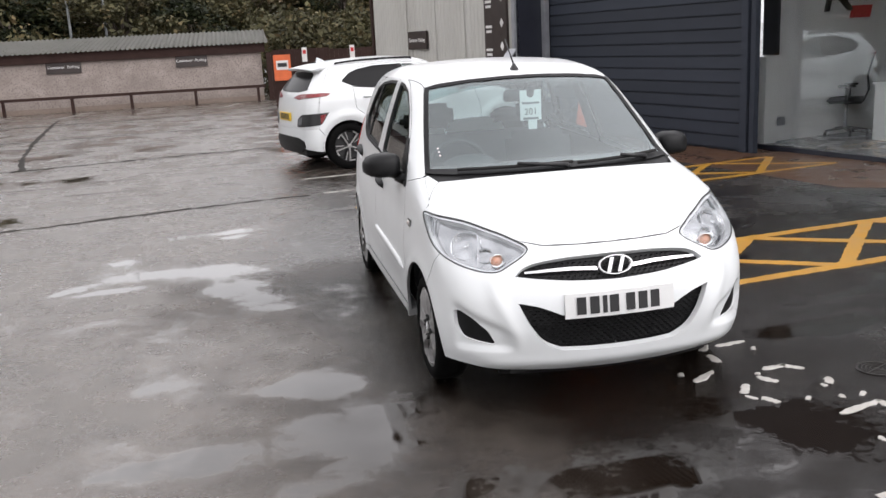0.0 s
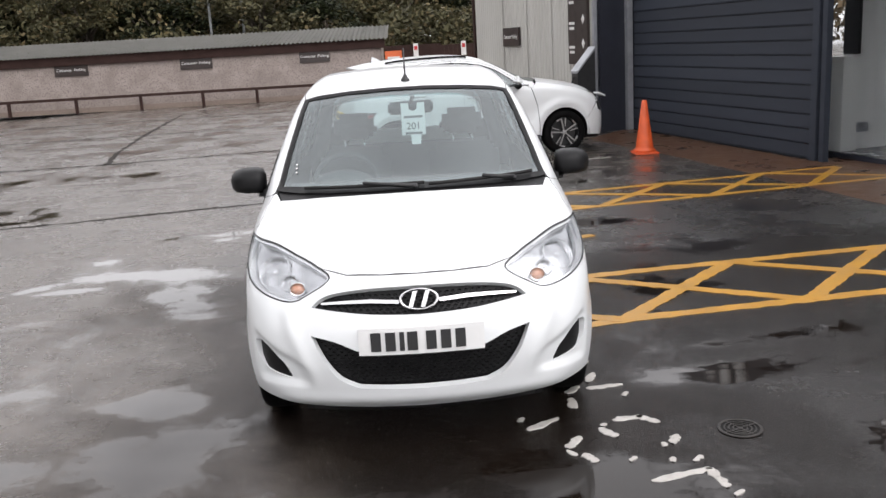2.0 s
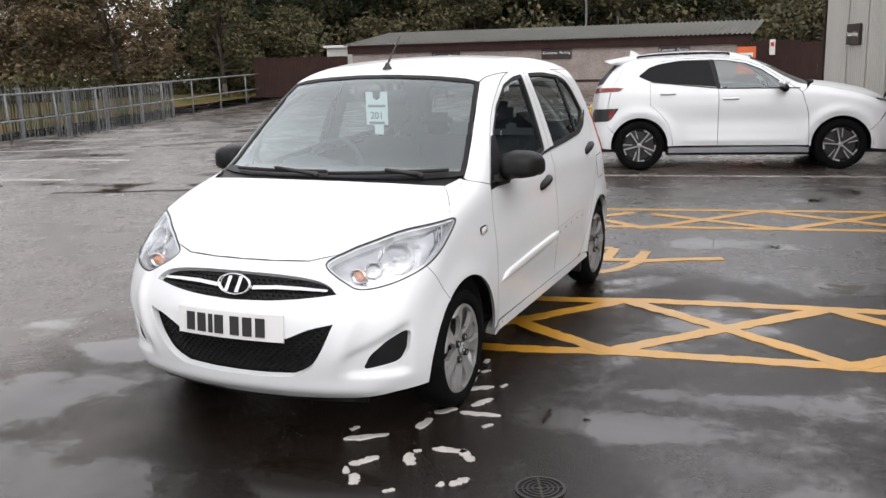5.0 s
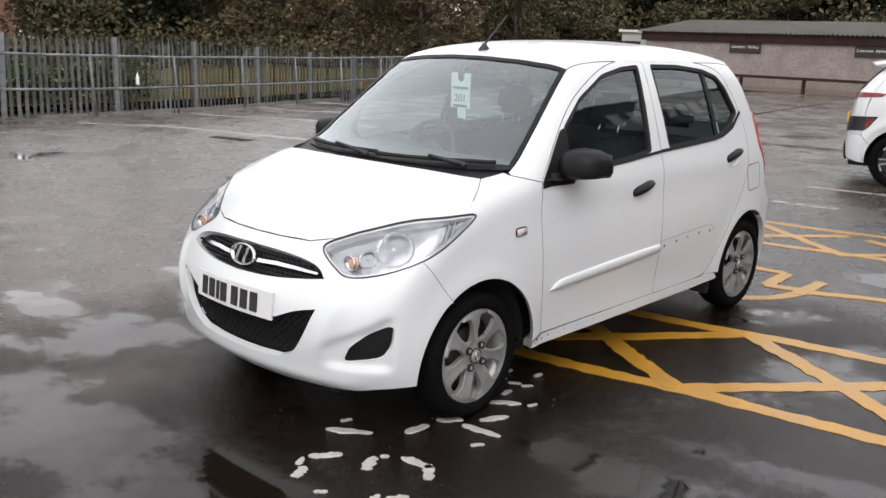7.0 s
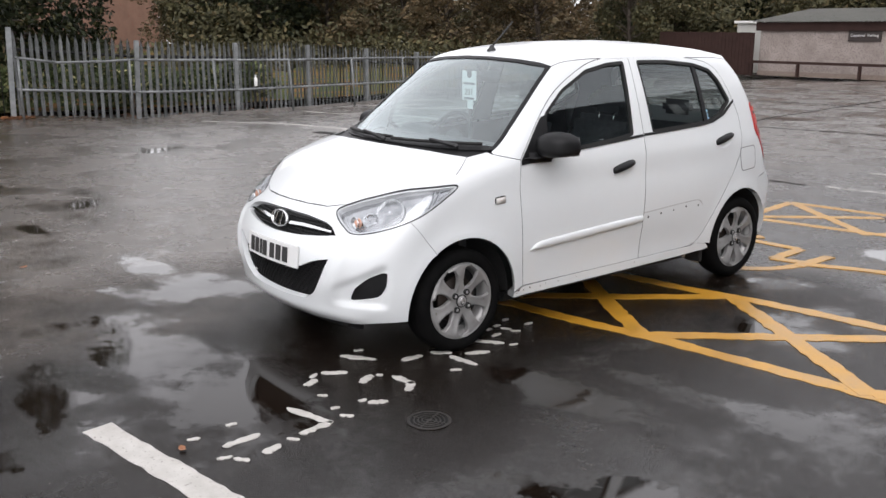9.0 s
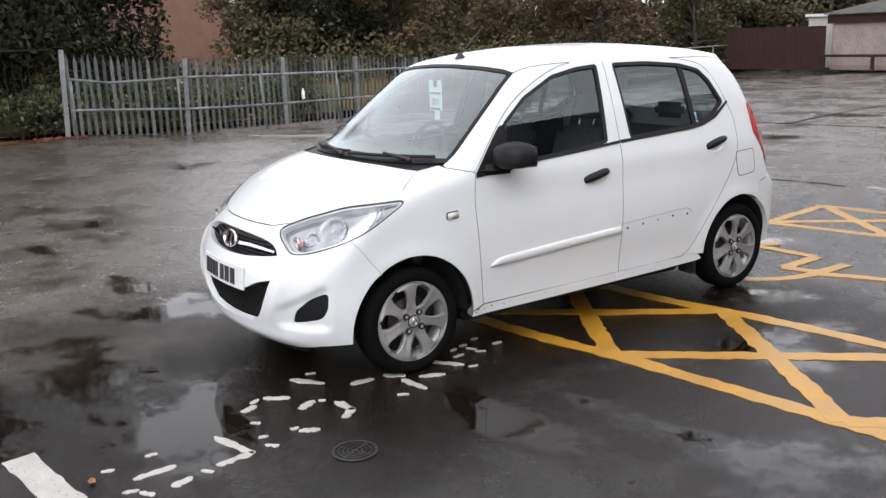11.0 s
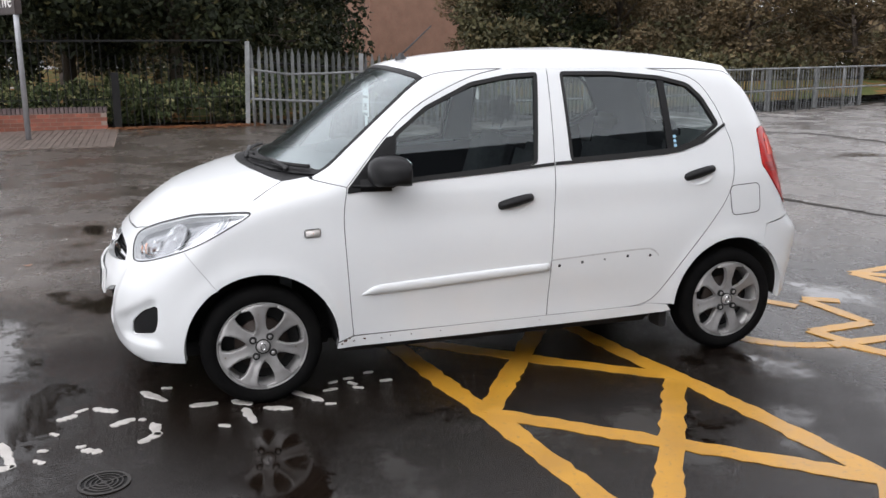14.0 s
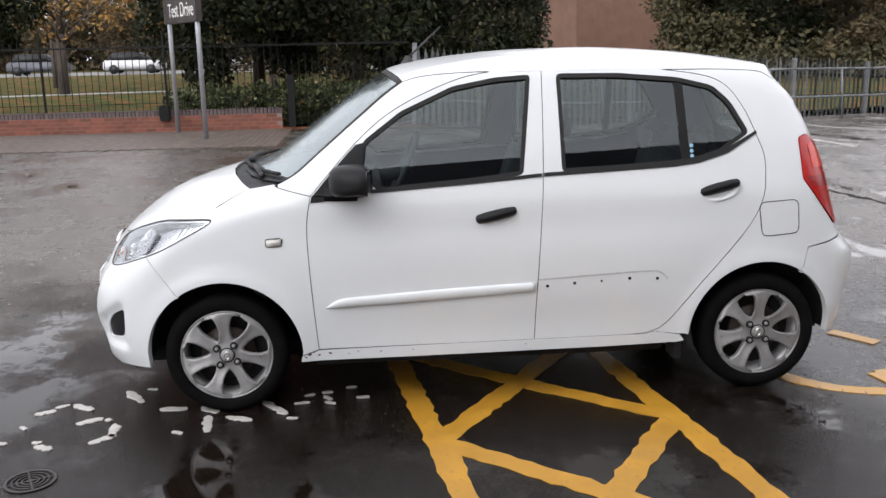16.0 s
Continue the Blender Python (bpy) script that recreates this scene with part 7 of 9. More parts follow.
# ---- wheels with seven-spoke trims ----
def spoke_wheel():
    e = new("wheel")
    prof = [(0.199, 0.060), (0.204, 0.074), (0.212, 0.080), (0.235, 0.081), (0.254, 0.074), (0.264, 0.058), (0.268, 0.036), (0.268, -0.036), (0.264, -0.058), (0.254, -0.074), (0.212, -0.080), (0.199, -0.060)]
    bm = bmesh.new()
    lathe(bm, prof, Matrix(), 56)
    tyre = part("tyre", bm, M_TYRE, e, "black tyre", True)
    bm = bmesh.new()
    for k_ in range(64):
        a = 2 * math.pi * k_ / 64
        for z_, sk in ((0.028, 0.25), (-0.028, -0.25)):
            box(bm, (-0.008, -0.022, -0.002), (0.008, 0.022, 0.0015), m=Matrix.Rotation(a, 4, "Z") @ Matrix.Translation((0.268, 0, z_)) @ Matrix.Rotation(radians(90), 4, "Y") @ Matrix.Rotation(sk, 4, "Z") @ Matrix.Diagonal((1, 0.3, 1, 1)))
    tagged(part("tread", bm, M_TYRE, tyre), kind="stuff")
    bm = bmesh.new()
    lathe(bm, [(0.191, 0.066), (0.196, 0.072), (0.200, 0.071), (0.201, 0.058), (0.18, 0.052), (0.175, 0.0), (0.175, -0.05)], Matrix(), 56)
    part("rim_ring", bm, M_HUB, e, "silver trim ring", True)
    # one moulded cover with seven windows between flared spokes
    step = 2 * math.pi / 7
    wins = []
    for k_ in range(7):
        mid_ = (k_ + 0.5) * step
        shape = [(0.070, 0.0), (0.082, -0.15), (0.112, -0.250), (0.148, -0.262), (0.178, -0.215), (0.186, 0.0), (0.178, 0.215), (0.148, 0.262), (0.112, 0.250), (0.082, 0.15)]
        wins.append(corner_cut([(r_ * math.cos(mid_ + q), r_ * math.sin(mid_ + q)) for r_, q in shape], 0.010))
    ring_ = [(0.196 * math.cos(q), 0.196 * math.sin(q)) for q in np.linspace(0, 2 * math.pi, 84, endpoint=False)]
    loops = [np.array(ring_), *[resample(w, 0.008) for w in wins]]
    gx, gy = np.meshgrid(np.arange(-0.19, 0.19, 0.0105), np.arange(-0.19, 0.19, 0.0091))
    gx = gx + (np.arange(gx.shape[0]) % 2)[:, None] * 0.005
    pts = np.stack([gx.ravel(), gy.ravel()], 1)
    ok = within(pts, loops[0])
    for w in loops[1:]:
        ok &= ~within(pts, w)
    pts = pts[ok]
    rim_pts = np.concatenate(loops)
    pts = pts[np.array([np.min(np.sum((rim_pts - q) ** 2, 1)) for q in pts]) > 0.004 ** 2]
    edges, base = [], 0
    for w in loops:
        edges += [(base + i, base + (i + 1) % len(w)) for i in range(len(w))]
        base += len(w)
    v2, _, tri, *_ = delaunay_2d_cdt([Vector(q) for q in np.concatenate([rim_pts, pts])], edges, [], 0, 1e-7)
    v2 = np.array([tuple(q) for q in v2])
    tri = np.array([t for t in tri if len(t) == 3])
    ctr = v2[tri].mean(1)
    ok = np.ones(len(tri), bool)
    for w in loops[1:]:
        ok &= ~within(ctr, w)
    tri = tri[ok]
    rr_, th_ = np.hypot(v2[:, 0], v2[:, 1]), np.arctan2(v2[:, 1], v2[:, 0])
    off = (th_ / step + 0.5) % 1.0 - 0.5
    zz = np.interp(rr_, [0, 0.03, 0.05, 0.09, 0.14, 0.184, 0.192, 0.196], [0.070, 0.070, 0.066, 0.070, 0.077, 0.073, 0.071, 0.066])
    zz = zz - 0.004 * np.exp(-((off / 0.13) ** 2)) * np.interp(rr_, [0.04, 0.08, 0.15, 0.185], [0, 0.6, 1, 0]) + 0.015 * off * np.interp(rr_, [0.06, 0.1, 0.17, 0.19], [0, 1, 1, 0.3]) * 2
    flip = np.cross(v2[tri[:, 1]] - v2[tri[:, 0]], v2[tri[:, 2]] - v2[tri[:, 0]]) < 0
    tri[flip] = tri[flip][:, ::-1]
    verts = [(*q, z_) for q, z_ in zip(v2.tolist(), zz.tolist())]
    faces = [list(map(int, t)) for t in tri]
    have = {(f_[i], f_[(i + 1) % 3]) for f_ in faces for i in range(3)}
    deep = {}
    for a_, b_ in [e_ for e_ in have if (e_[1], e_[0]) not in have]:
        for q in (a_, b_):
            if q not in deep:
                deep[q] = len(verts)
                verts.append((verts[q][0], verts[q][1], verts[q][2] - 0.022))
        faces.append([b_, a_, deep[a_], deep[b_]])
    cover = bpy.data.meshes.new("trim_cover")
    cover.from_pydata(verts, [], faces)
    cover.polygons.foreach_set("use_smooth", [len(f_) == 3 for f_ in faces])
    cover.materials.append(M_HUB)
    ob = new("trim_cover", cover)
    ob.parent = e
    tagged(ob, "silver seven-spoke wheel cover")
    bm = bmesh.new()
    lathe(bm, [(0.0, 0.079), (0.024, 0.078), (0.028, 0.075), (0.030, 0.066)], Matrix(), 32)
    cap = part("centre_cap", bm, M_HUB, e, smooth=True)
    bm = bmesh.new()
    lathe(bm, [(0.0105, 0.0775), (0.012, 0.0805), (0.0145, 0.0805), (0.016, 0.0775)], Matrix.Diagonal((1.25, 0.8, 1, 1)), 24)
    part("cap_emblem", bm, M_CHROME, cap, "raised oval emblem", True)
    bm = bmesh.new()
    lathe(bm, [(0.0285, 0.070), (0.030, 0.0735), (0.033, 0.0735), (0.0345, 0.066)], Matrix(), 28)
    part("cap_groove", bm, M_RUBBER, cap, smooth=True)
    for k_ in range(4):
        a = 2 * math.pi * (k_ + 0.5) / 4 + 0.1
        bm = bmesh.new()
        lathe(bm, [(0.0, 0.074), (0.009, 0.074), (0.0105, 0.080), (0.0145, 0.081), (0.0165, 0.074), (0.0165, 0.05)], Matrix.Translation((0.053 * math.cos(a), 0.053 * math.sin(a), 0)), 14)
        nut = part("wheel_nut", bm, M_RUBBER, e, smooth=True)
        bm = bmesh.new()
        lathe(bm, [(0.0, 0.0815), (0.005, 0.081), (0.0085, 0.078), (0.009, 0.07)], Matrix.Translation((0.053 * math.cos(a), 0.053 * math.sin(a), 0)), 12)
        part("nut_head", bm, M_HUB, nut, smooth=True)
    bm = bmesh.new()
    lathe(bm, [(0.0, 0.028), (0.118, 0.028), (0.12, 0.02), (0.12, 0.008)], Matrix(), 36)
    part("brake_disc", bm, M_STEEL, e, "rusty brake disc", True)
    bm = bmesh.new()
    lathe(bm, [(0.0, -0.01), (0.17, -0.01)], Matrix(), 36)
    part("wheel_back", bm, M_RUBBER, e)
    return e


w0 = spoke_wheel()
w0.parent = car
for i, (sx, sy, turn) in enumerate(((1, -1, 183), (1, 1, 176), (-1, -1, 30), (-1, 1, 80))):
    m = Matrix.Translation((sx * 0.685, sy * WY, WR)) @ Matrix.Rotation(radians(90 * sx), 4, "Y") @ Matrix.Rotation(radians(turn), 4, "Z")
    if i == 0:
        w0.matrix_basis = m
    else:
        copy_thing(w0, m)
tagged(w0, "black tyre with a silver seven-spoke wheel trim")


# ---- outside fittings ----
def on_skin(y, z):
    p_ = HB.lift("side", [(y, z)])
    return Vector(p_[0]), Vector(HB.gradient(p_)[0])


M_REPEATER = surf("milky_lamp_plastic", (0.72, 0.70, 0.67), (0.62, 0.59, 0.55), 60, 0.15, 0.25)


def pull_handle(y, z, tilt):
    for sx in (1, -1):
        c, n_ = on_skin(y, z)
        bm = bmesh.new()
        prof_ = [(-0.090, 0.010, 0.012), (-0.082, 0.019, 0.026), (-0.05, 0.023, 0.036), (0.0, 0.024, 0.040), (0.05, 0.022, 0.036), (0.082, 0.018, 0.026), (0.090, 0.010, 0.012)]
        rr = []
        for yy, hz, dd in prof_:
            rr.append([bm.verts.new((dd * max(math.cos(a), -0.1), yy, hz * math.sin(a) + 0.0)) for a in np.linspace(-1.75, 1.75, 9)])
        for r0, r1 in zip(rr, rr[1:]):
            for i in range(8):
                bm.faces.new((r0[i], r0[i + 1], r1[i + 1], r1[i]))
        bm.faces.new(rr[0])
        bm.faces.new(rr[-1])
        ob = part("door_handle", bm, M_TRIM, car, "black pull handle", True)
        ob.matrix_basis = Matrix.Diagonal((sx, 1, 1, 1)) @ Matrix.Translation(c - n_ * 0.004) @ Matrix.Rotation(radians(tilt), 4, "X") @ Matrix.Rotation(-math.asin(n_.z), 4, "Y")
        bm = bmesh.new()
        lathe(bm, [(0.066, 0.0012), (0.056, 0.002), (0.040, -0.006), (0.0, -0.009)], Matrix(), 28)
        dish = part("handle_dish", bm, M_PAINT, ob, "white recess behind the handle", True)
        dish.matrix_basis = Matrix.Translation((0.004, 0.0, -0.016)) @ Matrix.Rotation(radians(90), 4, "Y") @ Matrix.Diagonal((0.62, 1.25, 1, 1))


pull_handle(-0.005, 0.852, 12)
pull_handle(0.985, 0.936, 14)
for sx in (1, -1):
    # side repeater
    c, n_ = on_skin(-0.957, 0.766)
    bm = bmesh.new()
    box(bm, (-0.004, -0.036, -0.019), (0.006, 0.036, 0.019), 0.006)
    ob = part("side_repeater", bm, M_DASH, car, "small clear side repeater", True)
    ob.matrix_basis = Matrix.Diagonal((sx, 1, 1, 1)) @ Matrix.Translation(c) @ Matrix.Rotation(radians(3), 4, "X")
    bm = bmesh.new()
    box(bm, (0.003, -0.0345, -0.0175), (0.010, 0.0345, 0.0175), 0.005)
    part("repeater_lens", bm, M_REPEATER, ob, smooth=True)
    bm = bmesh.new()
    bmesh.ops.create_uvsphere(bm, u_segments=10, v_segments=6, radius=0.0035, matrix=Matrix.Translation((0.0075, 0.002, 0)))
    part("repeater_bulb", bm, M_AMBER, ob, smooth=True)
# rubbing strip on the front door
for sx in (-1, 1):
    bm = bmesh.new()
    rows_ = []
    for u in np.linspace(-0.748, 0.157, 46):
        top_ = float(np.interp(u, [-0.748, -0.70, -0.66, -0.45, -0.25, -0.05, 0.157], [0.476, 0.507, 0.516, 0.5275, 0.538, 0.546, 0.552]))
        foot_ = float(np.interp(u, [-0.748, -0.70, -0.50, -0.27, -0.05, 0.157], [0.472, 0.473, 0.480, 0.4905, 0.5025, 0.514]))
        row = []
        for k_, lift_ in ((0.0, -0.002), (0.03, 0.009), (0.13, 0.0135), (0.5, 0.0155), (0.86, 0.0145), (0.96, 0.009), (1.0, -0.002)):
            c_, n_ = on_skin(u, foot_ + (top_ - foot_) * k_)
            q = Vector(c_) + Vector(n_) * (lift_ * min(1.0, (top_ - foot_) / 0.03))
            row.append(bm.verts.new((sx * abs(q.x), q.y, q.z)))
        rows_.append(row)
    for r0, r1 in zip(rows_, rows_[1:]):
        for i in range(6):
            bm.faces.new((r0[i], r0[i + 1], r1[i + 1], r1[i]))
    bm.faces.new(rows_[0])
    bm.faces.new(rows_[-1])
    part("rubbing_strip", bm, M_PAINT, car, "white door rubbing strip", True)
# the rear door has lost its strip: a faint outline and clip holes stay
ghost = rounded([(0.172, 0.566), (0.40, 0.577), (0.66, 0.586), (0.72, 0.578), (0.755, 0.548)], 6)
ghost_loop = [*ghost, *[(u - 0.004, v - 0.007) for u, v in reversed(ghost)]]
panel(HB, "strip_shadow", "side", ghost_loop, rear_doors[0], M_GHOST, "dirty outline of a missing strip", offset=0.0012, shrink=0, flange=0.001, grid=0.01)
for i, (yy, zz) in enumerate(((0.215, 0.533), (0.335, 0.541), (0.455, 0.546), (0.580, 0.553), (0.705, 0.547))):
    c, n_ = on_skin(yy, zz)
    bm = bmesh.new()
    lathe(bm, [(0.0, 0.0008), (0.0075 if i != 2 else 0.005, 0.0008), (0.008 if i != 2 else 0.006, -0.002)], Matrix.Translation(c) @ n_.to_track_quat("Z", "Y").to_matrix().to_4x4(), 10)
    part("clip_hole", bm, M_INK, rear_doors[0], "dark clip hole")


def wing_mirror(sx):
    bm = bmesh.new()
    rings_ = []
    for d_, hy, hz, cy, cz in ((0.0, 0.02, 0.030, 0, 0.0), (0.012, 0.058, 0.064, 0.0, 0.004), (0.05, 0.068, 0.074, 0.002, 0.006), (0.12, 0.066, 0.072, 0.008, 0.006), (0.165, 0.052, 0.06, 0.016, 0.002), (0.185, 0.03, 0.036, 0.022, -0.002), (0.19, 0.006, 0.008, 0.026, -0.004)):
        ring = []
        for a in np.linspace(0, 2 * math.pi, 22, endpoint=False):
            ca, sa = math.cos(a), math.sin(a)
            sq = 3 if sa > 0 else 6
            q = (abs(ca) ** sq + abs(sa) ** sq) ** (-1 / sq) * (1.0 if sa > 0 else 0.86 + 0.14 * abs(ca))
            yy = hy * ca * q * (1.0 if ca < 0 else 0.62)
            ring.append(bm.verts.new((d_, cy + yy, cz + hz * sa * q)))
        rings_.append(ring)
    for r0, r1 in zip(rings_, rings_[1:]):
        for i in range(22):
            bm.faces.new((r0[i], r0[(i + 1) % 22], r1[(i + 1) % 22], r1[i]))
    bm.faces.new(rings_[0])
    bm.faces.new(rings_[-1])
    ob = part("door_mirror", bm, M_TRIM, car, "black door mirror", True)
    base = Matrix.Diagonal((sx, 1, 1, 1)) @ Matrix.Translation((0.765, -0.600, 1.022)) @ Matrix.Rotation(radians(-8), 4, "Z") @ Matrix.Diagonal((0.98, 1.6, 0.90, 1))
    ob.matrix_basis = base
    bm = bmesh.new()
    tube(bm, (-0.075, -0.03, -0.075), (0.02, -0.012, -0.055), 0.030, 0.034, 12)
    box(bm, (-0.10, -0.108, -0.098), (0.045, 0.026, -0.040), 0.024)
    part("mirror_arm", bm, M_TRIM, ob, smooth=True)
    bm = bmesh.new()
    box(bm, (0.015, 0.043, -0.052), (0.165, 0.046, 0.056), 0.0)
    part("mirror_face", bm, M_MIRRORGLASS, ob, "mirror glass")


wing_mirror(1)
wing_mirror(-1)
# aerial
ap = HB.lift("top", [(0.0, -0.335)])[0]
bm = bmesh.new()
lathe(bm, [(0.0, 0.034), (0.009, 0.032), (0.013, 0.02), (0.024, 0.004), (0.026, -0.004)], Matrix.Diagonal((1, 1.35, 1, 1)), 18)
aer = part("aerial", bm, M_BLACKPLASTIC, car, "black roof aerial", True)
aer.matrix_basis = Matrix.Translation(ap)
bm = bmesh.new()
tube(bm, (0, 0, 0.022), (0, 0.165, 0.17), 0.0055, 0.0035, 8)
part("aerial_rod", bm, M_BLACKPLASTIC, aer, smooth=True)


# wipers lie on the foot of the windscreen
def on_screen(x, y, lift_):
    p_ = HB.lift("top", [(x, y)])
    return Vector(p_[0]) + Vector(HB.gradient(p_)[0]) * lift_


def foot_y(x, up):
    return -1.165 + 0.50 * x * x + up


for px, x0, x1, u0, u1 in ((0.02, -0.52, 0.06, 0.030, 0.050), (0.50, 0.08, 0.60, 0.030, 0.055)):
    bm = bmesh.new()
    xm = (x0 + x1) / 2
    tube(bm, on_screen(px, foot_y(px, 0.02), 0.010), on_screen(xm, foot_y(xm, (u0 + u1) / 2), 0.026), 0.012, 0.008, 8)
    bmesh.ops.create_uvsphere(bm, u_segments=10, v_segments=8, radius=0.015, matrix=Matrix.Translation(on_screen(px, foot_y(px, 0.02), 0.006)))
    wp = part("wiper", bm, M_BLACKPLASTIC, car, "black wiper", True)
    bm = bmesh.new()
    pts = [(x0 + (x1 - x0) * i / 10, foot_y(x0 + (x1 - x0) * i / 10, u0 + (u1 - u0) * i / 10)) for i in range(11)]
    rings_ = []
    for q in pts:
        c_ = Vector(on_screen(*q, 0.012))
        rings_.append([bm.verts.new(c_ + Vector((0, 0.009 * math.cos(a), 0.009 * math.sin(a)))) for a in np.linspace(0, 2 * math.pi, 6, endpoint=False)])
    for r0, r1 in zip(rings_, rings_[1:]):
        for i in range(6):
            bm.faces.new((r0[i], r0[(i + 1) % 6], r1[(i + 1) % 6], r1[i]))
    bm.faces.new(rings_[0])
    bm.faces.new(rings_[-1])
    part("wiper_blade", bm, M_RUBBER, wp, smooth=True)


# ---- cabin ----
def cushion(bm, a, b, r, m=None):
    box(bm, a, b, r, m)


def front_seat(x):
    s_ = new("front_seat")
    s_.parent = car
    s_.matrix_basis = Matrix.Translation((x, 0.0, 0.0))
    tagged(s_, "dark grey fabric front seat with headrest")
    bm = bmesh.new()
    cushion(bm, (-0.23, -0.42, 0.36), (0.23, 0.12, 0.54), 0.06)
    part("seat_cushion", bm, M_FABRIC, s_, smooth=True)
    bm = bmesh.new()
    mm = Matrix.Translation((0, 0.10, 0.50)) @ Matrix.Rotation(radians(-17), 4, "X")
    cushion(bm, (-0.22, -0.02, 0.0), (0.22, 0.11, 0.60), 0.05, mm)
    part("backrest", bm, M_FABRIC, s_, smooth=True)
    bm = bmesh.new()
    cushion(bm, (-0.125, 0.0, 0.655), (0.125, 0.085, 0.82), 0.038, mm)
    hr = part("headrest", bm, M_FABRIC, s_, smooth=True)
    bm = bmesh.new()
    for q in (-0.06, 0.06):
        tube(bm, mm @ Vector((q, 0.045, 0.58)), mm @ Vector((q, 0.045, 0.68)), 0.006)
    part("headrest_posts", bm, M_CHROME, hr, smooth=True)


front_seat(0.34)
front_seat(-0.34)
bench = new("rear_bench")
bench.parent = car
tagged(bench, "dark grey rear bench seat")
bm = bmesh.new()
cushion(bm, (-0.60, 0.45, 0.34), (0.60, 0.92, 0.54), 0.06)
part("seat_cushion", bm, M_FABRIC, bench, smooth=True)
bm = bmesh.new()
cushion(bm, (-0.60, 0.90, 0.48), (0.60, 1.04, 1.03), 0.05, Matrix.Translation((0, 0.9, 0.5)) @ Matrix.Rotation(radians(-12), 4, "X") @ Matrix.Translation((0, -0.9, -0.5)))
part("backrest", bm, M_FABRIC, bench, smooth=True)
for q in (-0.34, 0.34):
    bm = bmesh.new()
    cushion(bm, (q - 0.12, 1.0, 1.06), (q + 0.12, 1.07, 1.16), 0.03)
    part("headrest", bm, M_FABRIC, bench, smooth=True)
dash = new("dashboard")
dash.parent = car
tagged(dash, "dark grey plastic dashboard")
bm = bmesh.new()
prism(bm, [(-0.66, -0.93, 0.50), (-0.62, -1.04, 0.955), (-0.62, -0.96, 0.99), (-0.66, -0.62, 1.0), (-0.66, -0.50, 0.93), (-0.66, -0.47, 0.80), (-0.66, -0.55, 0.50)], (1.32, 0, 0))
bmesh.ops.bevel(bm, geom=bm.edges[:], offset=0.02, segments=3, affect="EDGES")
part("dash_top", bm, M_DASH, dash, smooth=True)
bm = bmesh.new()
bmesh.ops.create_uvsphere(bm, u_segments=20, v_segments=10, radius=0.16, matrix=Matrix.Translation((-0.36, -0.62, 0.985)) @ Matrix.Diagonal((1, 0.7, 0.42, 1)))
part("dial_hood", bm, M_DASH, dash, smooth=True)
wheelm = Matrix.Translation((-0.36, -0.36, 0.93)) @ Matrix.Rotation(radians(66), 4, "X")
bm = bmesh.new()
ringv = []
for i in range(36):
    a = 2 * math.pi * i / 36
    ringv.append([bm.verts.new(wheelm @ Vector(((0.183 + 0.015 * math.cos(b)) * math.cos(a), (0.183 + 0.015 * math.cos(b)) * math.sin(a), 0.015 * math.sin(b)))) for b in np.linspace(0, 2 * math.pi, 8, endpoint=False)])
for i in range(36):
    for j in range(8):
        bm.faces.new((ringv[i][j], ringv[(i + 1) % 36][j], ringv[(i + 1) % 36][(j + 1) % 8], ringv[i][(j + 1) % 8]))
st = part("steering_wheel", bm, M_DASH, car, "dark steering wheel", True)
bm = bmesh.new()
bmesh.ops.create_uvsphere(bm, u_segments=18, v_segments=10, radius=0.085, matrix=wheelm @ Matrix.Translation((0, 0, -0.02)) @ Matrix.Diagonal((1, 0.9, 0.45, 1)))
part("airbag_pad", bm, M_DASH, st, smooth=True)
for a in (0, 180, 270):
    bm = bmesh.new()
    tube(bm, wheelm @ Vector((0, 0, -0.02)), wheelm @ Vector((0.18 * math.cos(radians(a)), 0.18 * math.sin(radians(a)), 0)), 0.018, 0.012, 8)
    part("wheel_spoke", bm, M_DASH, st, smooth=True)
bm = bmesh.new()
tube(bm, wheelm @ Vector((0, 0, -0.03)), (-0.36, -0.6, 0.84), 0.035, 0.05, 10)
part("steering_column", bm, M_DASH, st, smooth=True)
bm = bmesh.new()
box(bm, (-0.125, -0.015, -0.035), (0.125, 0.015, 0.035), 0.012)
rv = part("rear_view_mirror", bm, M_BLACKPLASTIC, car, "dark rear-view mirror", True)
rv.matrix_basis = pose(0.02, -0.42, 1.345, 10, 0, 12)
bm = bmesh.new()
tube(bm, (0, 0, 0.02), (0, -0.05, 0.075), 0.01)
part("mirror_stalk", bm, M_BLACKPLASTIC, rv, smooth=True)

# sale tag hung from the mirror: a thing of its own
M_TAG = surf("white_card", (0.8, 0.8, 0.79), (0.74, 0.74, 0.73), 5, 0.6)
tag = thing("hanging_tag", "white card tag with a lot number hung inside the windscreen", "tag", (0.03, -0.535, 1.275))
bm = bmesh.new()
outline = [(-0.075, -0.075), (-0.02, -0.075), (-0.018, -0.13), (0.042, -0.13), (0.044, -0.075), (0.075, -0.075), (0.075, 0.11), (0.028, 0.11), (0.024, 0.075), (0.0, 0.062), (-0.024, 0.075), (-0.028, 0.11), (-0.075, 0.11)]
outline = [(u * 0.84, v * 0.92) for u, v in outline]
prism(bm, [(u, 0, v) for u, v in outline], (0, 0.002, 0))
part("card", bm, M_TAG, tag)
words("lettering", "201", 0.052, pose(0, -0.002, -0.022, 90, 0, 0), M_INK, tag, "dark number 201", 0.0005)
for zz, ww in ((0.022, 0.05), (-0.065, 0.045)):
    bm = bmesh.new()
    box(bm, (-ww, -0.0025, zz), (ww, -0.0005, zz + 0.012))
    part("lettering_bar", bm, M_LINING, tag)
